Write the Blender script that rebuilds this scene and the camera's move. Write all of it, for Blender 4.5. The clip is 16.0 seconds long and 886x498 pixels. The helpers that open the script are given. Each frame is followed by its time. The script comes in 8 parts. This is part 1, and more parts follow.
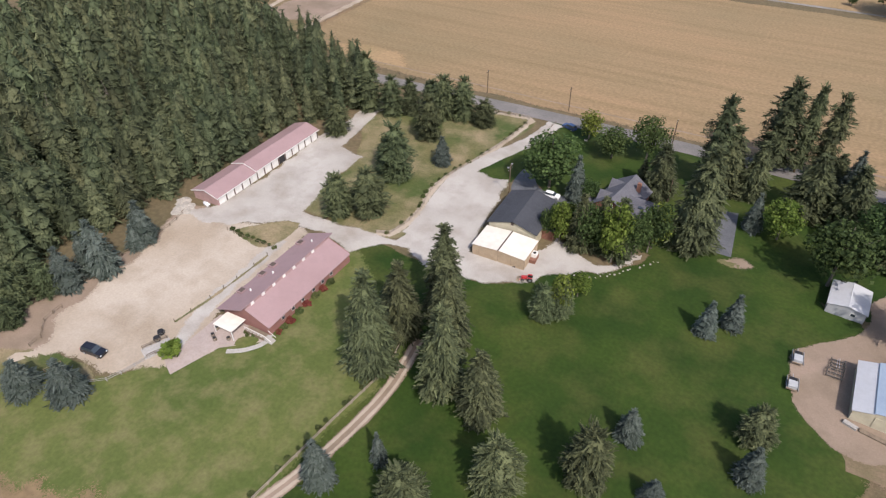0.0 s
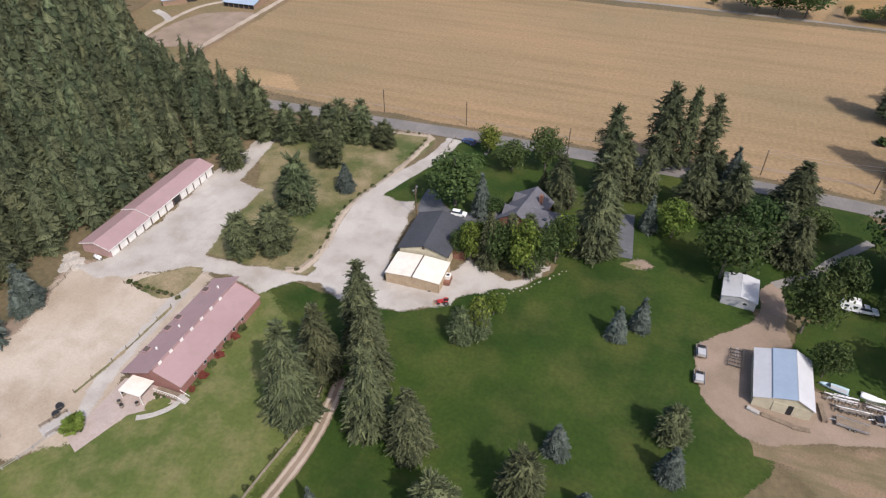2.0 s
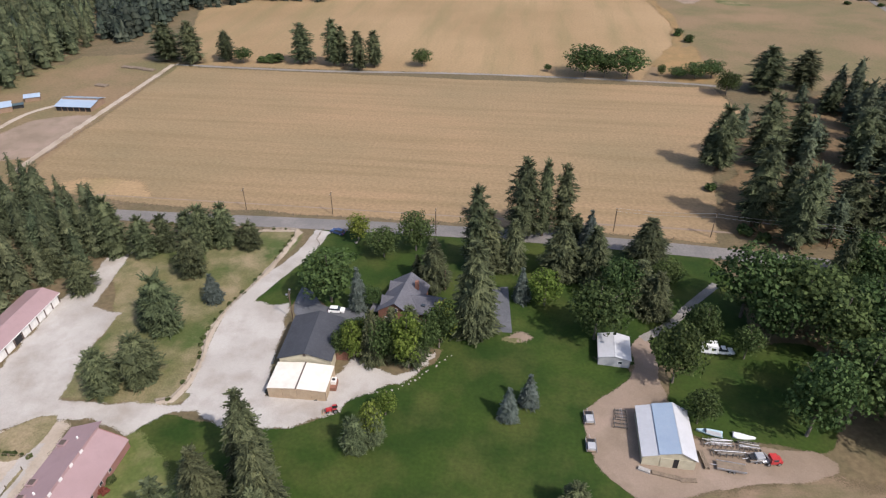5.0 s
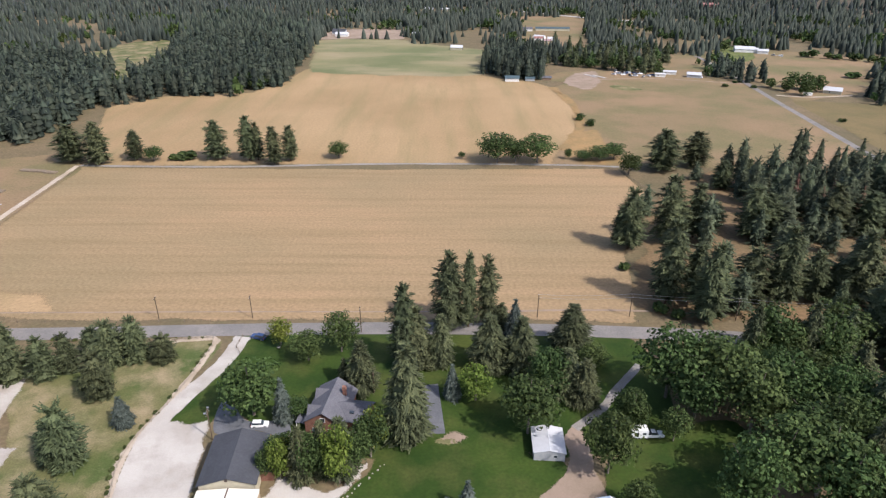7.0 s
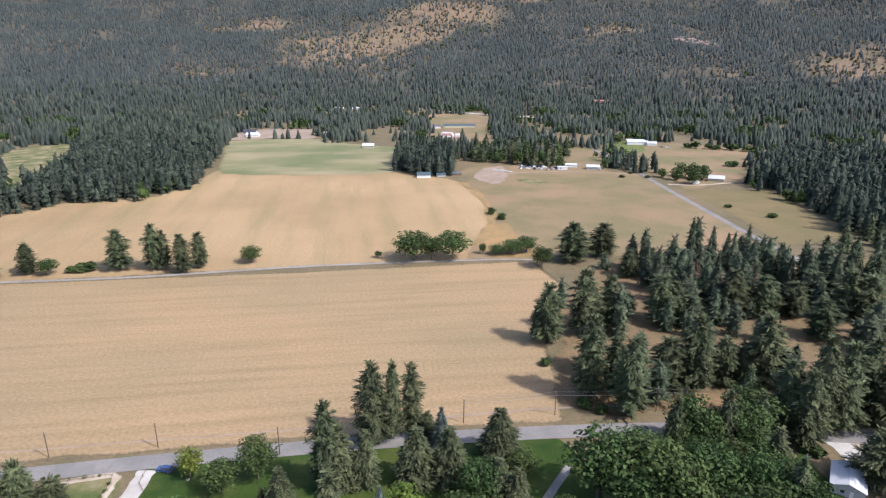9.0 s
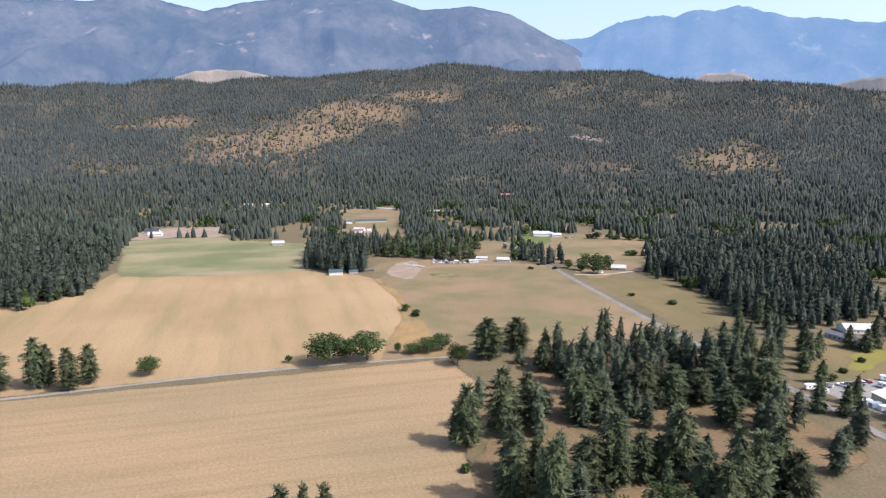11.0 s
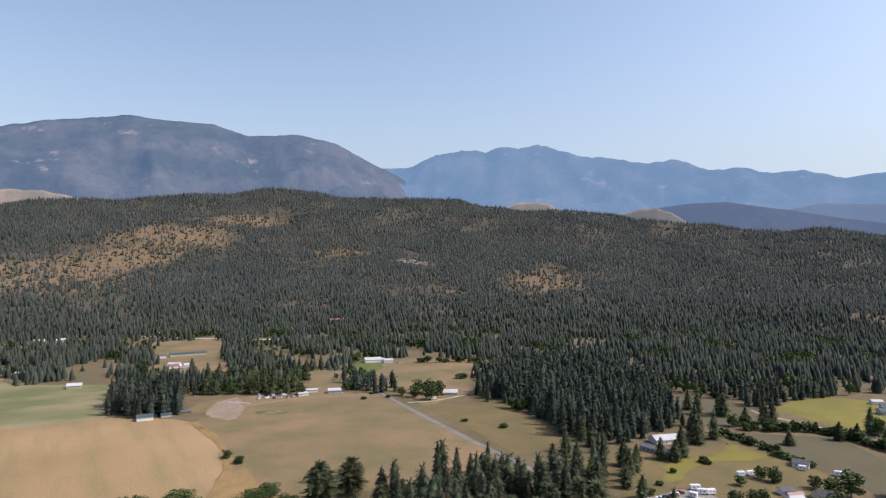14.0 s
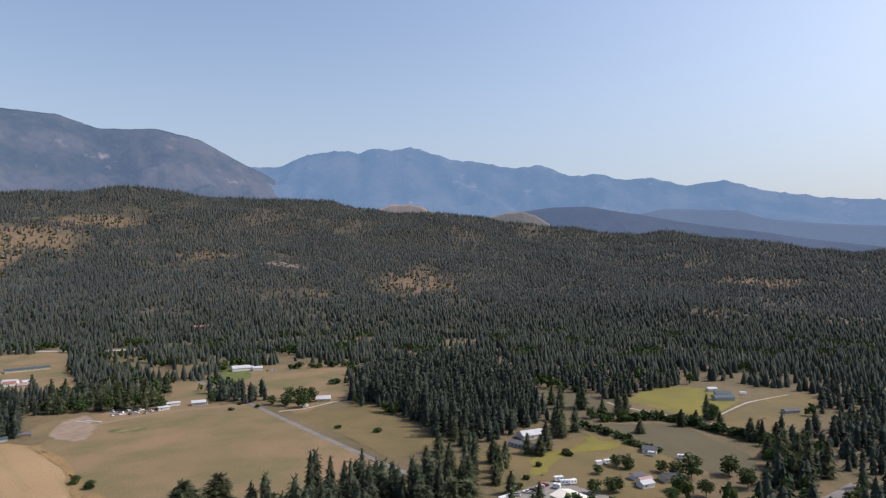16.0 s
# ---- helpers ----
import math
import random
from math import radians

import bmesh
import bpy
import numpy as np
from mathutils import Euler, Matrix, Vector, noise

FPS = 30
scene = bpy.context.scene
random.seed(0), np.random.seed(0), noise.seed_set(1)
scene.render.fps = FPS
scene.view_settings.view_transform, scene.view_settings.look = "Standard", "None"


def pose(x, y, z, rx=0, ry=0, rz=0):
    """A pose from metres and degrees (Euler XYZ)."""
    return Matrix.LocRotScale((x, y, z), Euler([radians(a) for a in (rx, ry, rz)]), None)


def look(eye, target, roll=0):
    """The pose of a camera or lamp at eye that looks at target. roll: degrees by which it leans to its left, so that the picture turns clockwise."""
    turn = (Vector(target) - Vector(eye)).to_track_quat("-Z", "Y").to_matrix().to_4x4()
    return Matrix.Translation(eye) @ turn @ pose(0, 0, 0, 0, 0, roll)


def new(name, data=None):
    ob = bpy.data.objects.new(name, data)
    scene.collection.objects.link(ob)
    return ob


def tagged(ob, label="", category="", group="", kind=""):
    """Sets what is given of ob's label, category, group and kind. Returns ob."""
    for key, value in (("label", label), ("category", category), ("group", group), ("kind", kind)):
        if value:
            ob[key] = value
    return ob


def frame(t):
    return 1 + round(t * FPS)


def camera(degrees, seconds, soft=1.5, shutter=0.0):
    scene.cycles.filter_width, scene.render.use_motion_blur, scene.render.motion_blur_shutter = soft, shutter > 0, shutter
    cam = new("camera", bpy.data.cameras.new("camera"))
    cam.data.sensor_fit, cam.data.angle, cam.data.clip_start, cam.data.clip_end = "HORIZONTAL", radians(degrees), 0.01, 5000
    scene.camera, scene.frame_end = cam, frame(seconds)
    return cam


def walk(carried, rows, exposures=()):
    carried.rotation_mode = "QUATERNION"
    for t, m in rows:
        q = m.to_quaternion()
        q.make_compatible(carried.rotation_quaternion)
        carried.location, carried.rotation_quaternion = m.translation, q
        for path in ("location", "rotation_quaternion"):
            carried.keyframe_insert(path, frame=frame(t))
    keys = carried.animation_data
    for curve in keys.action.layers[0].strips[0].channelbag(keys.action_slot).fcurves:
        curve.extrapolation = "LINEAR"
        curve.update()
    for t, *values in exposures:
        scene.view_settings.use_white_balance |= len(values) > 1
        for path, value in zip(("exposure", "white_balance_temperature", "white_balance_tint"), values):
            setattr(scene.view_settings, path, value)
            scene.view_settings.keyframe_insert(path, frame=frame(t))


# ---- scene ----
import collections

cam = camera(69.87, 16.0, 1.25)
# t, x, y, z, yaw, pitch, roll
PATH = [
    (0, 2.57, -13.03, 96.13, 30.74, -38.31, 0.38), (0.5, 2.14, -12.10, 97.21, 28.36, -38.23, 0.32),
    (1, 1.50, -11.26, 98.31, 25.92, -38.19, 0.21), (1.5, 1.16, -10.40, 99.32, 23.49, -38.12, 0.16),
    (2, 0.86, -9.53, 100.43, 20.94, -38.10, 0.01), (2.5, 0.57, -8.67, 101.53, 18.24, -38.06, 0.01),
    (3, 0.50, -7.70, 102.59, 15.93, -37.36, 0.03), (3.5, 0.43, -6.80, 103.68, 13.79, -36.48, 0.05),
    (6, -0.07, -1.94, 109.65, 3.74, -29.77, -0.10), (6.5, -0.13, -0.95, 110.89, 1.86, -28.01, -0.21),
    (7, 0.00, 0.00, 112.00, -0.00, -26.06, -0.22), (7.5, -0.09, 0.78, 113.21, -1.98, -24.06, -0.26),
    (8, -0.29, 1.83, 114.42, -4.01, -22.08, -0.23), (8.5, -0.26, 2.83, 115.59, -5.96, -20.09, -0.28),
    (9, -0.02, 3.75, 116.72, -7.90, -18.11, -0.30), (11.5, 1.65, 8.06, 121.41, -17.84, -7.75, -0.20),
    (12, 1.90, 8.79, 122.31, -19.87, -5.52, -0.05), (12.5, 2.00, 9.68, 123.40, -22.24, -3.34, -0.08),
    (13, 2.05, 10.57, 124.48, -25.53, -1.17, -0.05), (13.5, 2.00, 11.25, 125.53, -28.47, 0.95, 0.02),
    (14, 2.06, 11.62, 126.45, -31.16, 1.01, 0.04), (14.5, 2.07, 11.66, 127.24, -33.91, 1.06, 0.20),
    (15, 1.87, 11.53, 127.88, -37.22, 1.09, 0.25), (15.5, 1.56, 11.28, 128.40, -40.34, 1.08, 0.33),
    (16, 1.24, 11.07, 128.94, -42.57, 1.08, 0.35),
]
walk(cam, [(t, pose(x, y, z, 90 + p, r, w)) for t, x, y, z, w, p, r in PATH],
     [(0.0, 0.51, 6450, 16), (3.5, 0.46, 6450, 16), (6.0, 0.63, 6350, 16), (7.0, 0.79, 6300, 16), (9.0, 1.01, 5980, 16), (11.5, 0.95, 6250, 16), (12.5, 0.73, 6420, 16), (14.0, 0.46, 6520, 16), (16.0, 0.28, 6520, 16)])

# ---- sky and sun ----
SUN_EL, SUN_AZ = 48.0, 127.0          # azimuth clockwise from +y
world = bpy.data.worlds.new("sky")
scene.world = world
world.use_nodes = True
wn = world.node_tree
wn.nodes.clear()
sky = wn.nodes.new("ShaderNodeTexSky")
sky.sky_type = "NISHITA"
sky.sun_disc = False
sky.sun_elevation, sky.sun_rotation = radians(SUN_EL), radians(SUN_AZ)
sky.altitude, sky.air_density, sky.dust_density, sky.ozone_density = 700, 1.3, 4.6, 1.15
bg = wn.nodes.new("ShaderNodeBackground")
bg.inputs["Strength"].default_value = 0.138
wo = wn.nodes.new("ShaderNodeOutputWorld")
# pale summer haze that thickens evenly towards the horizon
way = wn.nodes.new("ShaderNodeTexCoord")
axes = wn.nodes.new("ShaderNodeSeparateXYZ")
haze = wn.nodes.new("ShaderNodeValToRGB")
haze.color_ramp.interpolation = "EASE"
haze.color_ramp.elements[0].position, haze.color_ramp.elements[0].color = 0.0, (0.6, 0.6, 0.6, 1)
haze.color_ramp.elements[1].position, haze.color_ramp.elements[1].color = 0.36, (0, 0, 0, 1)
mist = wn.nodes.new("ShaderNodeMix")
mist.data_type = "RGBA"
mist.inputs[7].default_value = (2.5, 3.1, 4.1, 1)
wn.links.new(way.outputs["Generated"], axes.inputs[0])
wn.links.new(axes.outputs["Z"], haze.inputs[0])
wn.links.new(haze.outputs[0], mist.inputs[0])
wn.links.new(sky.outputs[0], mist.inputs[6])
wn.links.new(mist.outputs[2], bg.inputs["Color"])
wn.links.new(bg.outputs[0], wo.inputs["Surface"])

sun = new("sun", bpy.data.lights.new("sun", "SUN"))
sun.data.energy, sun.data.angle, sun.data.color = 3.5, radians(0.53), (1.0, 0.95, 0.87)
sdir = Vector((math.sin(radians(SUN_AZ)) * math.cos(radians(SUN_EL)), math.cos(radians(SUN_AZ)) * math.cos(radians(SUN_EL)), math.sin(radians(SUN_EL))))
sun.matrix_world = look(sdir * 300, (0, 0, 0))

# ---- materials ----
def nodes(name):
    m = bpy.data.materials.new(name)
    m.use_nodes = True
    nt = m.node_tree
    nt.nodes.clear()
    out = nt.nodes.new("ShaderNodeOutputMaterial")
    b = nt.nodes.new("ShaderNodeBsdfPrincipled")
    nt.links.new(b.outputs[0], out.inputs["Surface"])
    return m, nt, b, out


def place_noise(nt, scale, detail=5.0, stretch=(1, 1, 1), rough=0.55):
    """Noise over the place, in metres."""
    geo = nt.nodes.new("ShaderNodeNewGeometry")
    mp = nt.nodes.new("ShaderNodeMapping")
    mp.inputs["Scale"].default_value = stretch
    n = nt.nodes.new("ShaderNodeTexNoise")
    n.inputs["Scale"].default_value, n.inputs["Detail"].default_value, n.inputs["Roughness"].default_value = scale, detail, rough
    nt.links.new(geo.outputs["Position"], mp.inputs[0])
    nt.links.new(mp.outputs[0], n.inputs["Vector"])
    return n.outputs[0]


def ramp(nt, fac, stops):
    r = nt.nodes.new("ShaderNodeValToRGB")
    e = r.color_ramp.elements
    while len(e) < len(stops):
        e.new(0.5)
    for k, (p, c) in zip(e, stops):
        k.position, k.color = p, (*c, 1) if len(c) == 3 else c
    nt.links.new(fac, r.inputs[0])
    return r.outputs[0]


def blend(nt, fac, a, b, mode="MIX"):
    n = nt.nodes.new("ShaderNodeMix")
    n.data_type, n.blend_type = "RGBA", mode
    for sock, v in ((n.inputs[0], fac), (n.inputs[6], a), (n.inputs[7], b)):
        if isinstance(v, (int, float)):
            sock.default_value = v
        elif isinstance(v, tuple):
            sock.default_value = (*v, 1)
        else:
            nt.links.new(v, sock)
    return n.outputs[2]


def mathn(nt, op, a, b=0.0):
    n = nt.nodes.new("ShaderNodeMath")
    n.operation = op
    for sock, v in zip(n.inputs, (a, b)):
        if isinstance(v, (int, float)):
            sock.default_value = v
        else:
            nt.links.new(v, sock)
    return n.outputs[0]


def surface(name, c1, c2, c3, s1=0.08, s2=1.5, lo=0.35, hi=0.65, third=0.5, rough=0.9, bump=0.15, bump_scale=4.0,
            stretch=(1, 1, 1), stretch2=(1, 1, 1), spec=0.2, metal=0.0, edge=False, grain=0.25, bare=None):
    """A surface of three colours: large patches of c1 and c2, smaller spots of c3, fine grain and relief."""
    m, nt, b, out = nodes(name)
    big = ramp(nt, place_noise(nt, s1, 6, stretch), [(lo, c1), (hi, c2)])
    spot = ramp(nt, place_noise(nt, s2, 5, stretch2), [(0.45, (0, 0, 0)), (0.7, (1, 1, 1))])
    col = blend(nt, mathn(nt, "MULTIPLY", spot, third), big, c3)
    if bare:                                             # open soil where the woods were cut
        cut = nt.nodes.new("ShaderNodeAttribute")
        cut.attribute_name = "bare"
        lay = mathn(nt, "ADD", cut.outputs["Fac"], mathn(nt, "MULTIPLY", mathn(nt, "SUBTRACT", place_noise(nt, 0.02, 6), 0.5), 1.4))
        col = blend(nt, ramp(nt, lay, [(0.35, (0, 0, 0)), (0.75, (1, 1, 1))]), col, blend(nt, place_noise(nt, 0.015, 5), *bare))
    fine = place_noise(nt, bump_scale, 4)
    gr = ramp(nt, fine, [(0.3, (1 - grain,) * 3), (0.7, (1 + grain * 0.6,) * 3)])
    col = blend(nt, 1.0, col, gr, "MULTIPLY")
    nt.links.new(col, b.inputs["Base Color"])
    b.inputs["Roughness"].default_value, b.inputs["Metallic"].default_value = rough, metal
    b.inputs["Specular IOR Level"].default_value = spec
    if bump:
        bp = nt.nodes.new("ShaderNodeBump")
        bp.inputs["Strength"].default_value, bp.inputs["Distance"].default_value = bump, 0.3
        nt.links.new(fine, bp.inputs["Height"])
        nt.links.new(bp.outputs[0], b.inputs["Normal"])
    if edge:                                             # a ragged, thinning border
        at = nt.nodes.new("ShaderNodeAttribute")
        at.attribute_name = "edge"
        drift = mathn(nt, "MULTIPLY", mathn(nt, "SUBTRACT", place_noise(nt, 0.45, 5, (1, 1, 1), 0.6), 0.5), 1.2)
        tuft = mathn(nt, "MULTIPLY", mathn(nt, "SUBTRACT", place_noise(nt, 3.2, 3, (1, 1, 1), 0.75), 0.5), 2.4)
        fac = mathn(nt, "GREATER_THAN", mathn(nt, "ADD", at.outputs["Fac"], mathn(nt, "ADD", drift, tuft)), 0.5)
        tr = nt.nodes.new("ShaderNodeBsdfTransparent")
        mx = nt.nodes.new("ShaderNodeMixShader")
        nt.links.new(fac, mx.inputs[0])
        nt.links.new(tr.outputs[0], mx.inputs[1])
        nt.links.new(b.outputs[0], mx.inputs[2])
        nt.links.new(mx.outputs[0], out.inputs["Surface"])
    return m


def paint(name, c, rough=0.5, spec=0.35, metal=0.0, wear=0.12, scale=0.8):
    """Painted or plain stuff with faint dirt."""
    k = tuple(v * (1 - wear * 2) for v in c)
    return surface(name, c, k, k, scale, 6.0, 0.4, 0.8, 0.25, rough, 0.05, 20.0, spec=spec, metal=metal, grain=wear * 0.6)


def foliage(name, dark, light, hue=0.02, value=0.45, scale=0.25, through_light=0.3, holes=0.0):
    m, nt, b, out = nodes(name)
    oi = nt.nodes.new("ShaderNodeObjectInfo")
    at = nt.nodes.new("ShaderNodeAttribute")
    at.attribute_name = "tint"
    geo = nt.nodes.new("ShaderNodeNewGeometry")
    rnd = mathn(nt, "FRACT", mathn(nt, "ADD", oi.outputs["Random"], at.outputs["Fac"]))
    n = place_noise(nt, scale, 3)
    f = mathn(nt, "ADD", mathn(nt, "MULTIPLY", geo.outputs["Random Per Island"], 0.50), mathn(nt, "MULTIPLY", n, 0.50))
    col = ramp(nt, f, [(0.2, dark), (0.75, light)])
    hs = nt.nodes.new("ShaderNodeHueSaturation")
    nt.links.new(mathn(nt, "ADD", 0.5 - hue, mathn(nt, "MULTIPLY", rnd, 2 * hue)), hs.inputs["Hue"])
    wob = mathn(nt, "FRACT", mathn(nt, "MULTIPLY", rnd, 7.31))
    nt.links.new(mathn(nt, "ADD", 1 - value * 0.5, mathn(nt, "MULTIPLY", wob, value)), hs.inputs["Value"])
    nt.links.new(col, hs.inputs["Color"])
    nt.links.new(hs.outputs[0], b.inputs["Base Color"])
    b.inputs["Roughness"].default_value, b.inputs["Specular IOR Level"].default_value = 0.75, 0.15
    tl = nt.nodes.new("ShaderNodeBsdfTranslucent")      # light through the leaves
    mx = nt.nodes.new("ShaderNodeMixShader")
    mx.inputs[0].default_value = through_light
    nt.links.new(hs.outputs[0], tl.inputs["Color"])
    nt.links.new(b.outputs[0], mx.inputs[1])
    nt.links.new(tl.outputs[0], mx.inputs[2])
    nt.links.new(mx.outputs[0], out.inputs["Surface"])
    if holes:                                            # feathery sprays with gaps between the twigs
        cut = ramp(nt, place_noise(nt, 2.4, 2.0), [(holes - 0.015, (0, 0, 0)), (holes + 0.015, (1, 1, 1))])
        tr = nt.nodes.new("ShaderNodeBsdfTransparent")
        mh = nt.nodes.new("ShaderNodeMixShader")
        nt.links.new(cut, mh.inputs[0])
        nt.links.new(tr.outputs[0], mh.inputs[1])
        nt.links.new(mx.outputs[0], mh.inputs[2])
        nt.links.new(mh.outputs[0], out.inputs["Surface"])
    return m


M_GROUND = surface("dry_ground", (0.150, 0.111, 0.064), (0.106, 0.086, 0.048), (0.070, 0.070, 0.032), 0.012, 0.12, 0.35, 0.65, 0.5, bump=0.3, bump_scale=0.8)
# floor colours greyed and lightened to stand in for distance haze
M_HILLFLOOR = surface("hill_forest_floor", (0.074, 0.064, 0.047), (0.060, 0.057, 0.042), (0.130, 0.100, 0.066), 0.006, 0.012, 0.38, 0.62, 0.5, bump=0.3, bump_scale=0.2, grain=0.35, bare=((0.185, 0.115, 0.082), (0.125, 0.108, 0.056)))
M_LAWN = surface("lawn_grass", (0.0145, 0.0345, 0.0042), (0.0310, 0.0545, 0.0075), (0.0800, 0.0820, 0.0220), 0.05, 0.085, 0.36, 0.64, 0.5, bump=0.15, bump_scale=1.2, edge=True, grain=0.2)
M_LAWN_PALE = surface("pale_lawn_grass", (0.064, 0.088, 0.021), (0.100, 0.114, 0.034), (0.150, 0.138, 0.062), 0.05, 0.20, 0.38, 0.62, 0.75, bump=0.15, bump_scale=1.2, edge=True, grain=0.16)
M_LAWN_DRY = surface("thin_grass", (0.058, 0.080, 0.023), (0.130, 0.118, 0.052), (0.265, 0.205, 0.128), 0.05, 0.085, 0.40, 0.60, 0.9, bump=0.25, bump_scale=2.5, edge=True)
M_GRAVEL = surface("pale_gravel", (0.385, 0.362, 0.330), (0.318, 0.294, 0.262), (0.235, 0.202, 0.168), 0.05, 0.16, 0.4, 0.62, 0.6, bump=0.15, bump_scale=5, edge=True, grain=0.12)
M_GREYGRAVEL = surface("grey_gravel", (0.227, 0.214, 0.197), (0.185, 0.172, 0.155), (0.151, 0.134, 0.101), 0.05, 0.3, 0.4, 0.65, 0.5, bump=0.3, bump_scale=5, edge=True)
M_SAND = surface("sandy_yard", (0.395, 0.342, 0.280), (0.315, 0.258, 0.196), (0.225, 0.176, 0.122), 0.035, 0.10, 0.4, 0.62, 0.6, bump=0.12, bump_scale=2, edge=True, grain=0.10)
M_DIRT = surface("bare_dirt", (0.252, 0.192, 0.148), (0.204, 0.155, 0.114), (0.150, 0.117, 0.080), 0.05, 0.14, 0.4, 0.65, 0.6, bump=0.12, bump_scale=4, edge=True, grain=0.12)
M_SCRAPED = surface("scraped_brown_ground", (0.192, 0.138, 0.090), (0.134, 0.104, 0.060), (0.086, 0.088, 0.038), 0.09, 0.22, 0.4, 0.62, 0.7, bump=0.15, bump_scale=3, stretch2=(0.4, 1.6, 1), edge=True, grain=0.15)
M_ASPHALT = surface("worn_asphalt", (0.1882, 0.1738, 0.1630), (0.1501, 0.1420, 0.1348), (0.1131, 0.1071, 0.0980), 0.1, 1.2, 0.4, 0.6, 0.4, rough=0.85, bump=0.1, bump_scale=12)
M_DARKDRIVE = surface("driveway_asphalt", (0.118, 0.122, 0.134), (0.092, 0.097, 0.105), (0.076, 0.076, 0.084), 0.2, 1.2, 0.4, 0.6, 0.4, rough=0.85, bump=0.1, bump_scale=12)
M_STUBBLE = surface("mown_hayfield", (0.278, 0.186, 0.104), (0.196, 0.150, 0.083), (0.176, 0.128, 0.066), 0.010, 0.07, 0.32, 0.68, 0.6, bump=0.25, bump_scale=0.9,
                    stretch=(0.8, 1.2, 1), stretch2=(0.12, 3.2, 1), edge=True, grain=0.22)
M_PALEFIELD = surface("pale_dry_field", (0.300, 0.208, 0.114), (0.228, 0.156, 0.080), (0.172, 0.140, 0.066), 0.008, 0.03, 0.36, 0.64, 0.6, bump=0.2, bump_scale=0.8, stretch2=(2.2, 0.25, 1), edge=True, grain=0.18)
M_GREENFIELD = surface("thin_green_field", (0.109, 0.119, 0.054), (0.168, 0.155, 0.080), (0.252, 0.206, 0.126), 0.012, 0.022, 0.38, 0.64, 0.8, bump=0.2, bump_scale=0.8, stretch2=(0.5, 1.2, 1), edge=True, grain=0.15)
M_OLIVEFIELD = surface("olive_brown_field", (0.204, 0.138, 0.080), (0.142, 0.112, 0.058), (0.104, 0.104, 0.044), 0.010, 0.02, 0.36, 0.66, 0.8, bump=0.2, bump_scale=0.8, edge=True, grain=0.18)
M_YELLOW = surface("yellow_meadow", (0.176, 0.152, 0.032), (0.140, 0.126, 0.034), (0.108, 0.098, 0.036), 0.02, 0.05, 0.36, 0.66, 0.5, bump=0.2, bump_scale=0.8, edge=True, grain=0.15)
M_OLIVEMEADOW = surface("olive_meadow", (0.152, 0.112, 0.052), (0.120, 0.095, 0.045), (0.092, 0.086, 0.036), 0.02, 0.05, 0.36, 0.66, 0.6, bump=0.2, bump_scale=0.8, edge=True, grain=0.15)
M_ORANGE = surface("orange_dry_grass", (0.252, 0.160, 0.071), (0.202, 0.139, 0.066), (0.126, 0.109, 0.050), 0.04, 0.12, 0.36, 0.66, 0.5, bump=0.2, bump_scale=0.8, edge=True, grain=0.15)
M_GREYFIELD = surface("grey_green_field", (0.0944, 0.0816, 0.0501), (0.0816, 0.0739, 0.0425), (0.1088, 0.0884, 0.0510), 0.02, 0.08, 0.36, 0.66, 0.5, bump=0.2, bump_scale=0.8, edge=True, grain=0.12)
M_DUFF = surface("orange_forest_floor", (0.172, 0.114, 0.060), (0.128, 0.091, 0.049), (0.080, 0.070, 0.034), 0.02, 0.06, 0.36, 0.66, 0.6, bump=0.3, bump_scale=0.8, edge=True)
M_PINK = surface("rose_metal_roof", (0.2954, 0.2019, 0.2020), (0.2631, 0.1774, 0.1760), (0.2318, 0.1607, 0.1600), 0.12, 0.7, 0.35, 0.7, 0.35, rough=0.55, bump=0.03, bump_scale=10, spec=0.35, grain=0.06)
M_ROOFDARK = surface("charcoal_shingles", (0.052, 0.055, 0.064), (0.042, 0.045, 0.052), (0.071, 0.074, 0.080), 0.2, 1.5, 0.4, 0.65, 0.4, rough=0.8, bump=0.15, bump_scale=8, grain=0.15)
M_ROOFGREY = surface("grey_shingles", (0.108, 0.108, 0.124), (0.086, 0.086, 0.100), (0.140, 0.140, 0.148), 0.3, 2.0, 0.4, 0.65, 0.5, rough=0.85, bump=0.15, bump_scale=8, grain=0.25)
M_ROOFWHITE = surface("white_metal_roof", (0.437, 0.445, 0.462), (0.378, 0.386, 0.403), (0.319, 0.319, 0.319), 0.15, 0.8, 0.35, 0.75, 0.25, rough=0.4, bump=0.03, spec=0.4, grain=0.05)
M_ROOFBLUE = surface("pale_blue_metal_roof", (0.277, 0.344, 0.420), (0.235, 0.298, 0.378), (0.319, 0.361, 0.420), 0.15, 0.8, 0.35, 0.75, 0.3, rough=0.35, bump=0.03, spec=0.45, grain=0.05)
M_ROOFTEAL = paint("blue_grey_metal_roof", (0.0504, 0.0800, 0.0924))
M_ROOFBROWN = paint("brown_roof", (0.101, 0.076, 0.063), 0.8)
M_CANVAS = surface("cream_canvas", (0.622, 0.588, 0.521), (0.554, 0.521, 0.454), (0.470, 0.437, 0.378), 0.25, 1.0, 0.4, 0.7, 0.25, rough=0.8, bump=0.1, bump_scale=2, grain=0.06)
M_CANVAS_SIDE = surface("tan_canvas", (0.386, 0.302, 0.210), (0.319, 0.244, 0.168), (0.269, 0.210, 0.143), 0.6, 2.0, 0.4, 0.7, 0.4, rough=0.85, bump=0.1, grain=0.1)
M_WHITE = paint("white_paint", (0.655, 0.647, 0.622))
M_CREAM = paint("cream_siding", (0.420, 0.386, 0.286))
M_GREYWALL = paint("grey_siding", (0.353, 0.361, 0.370))
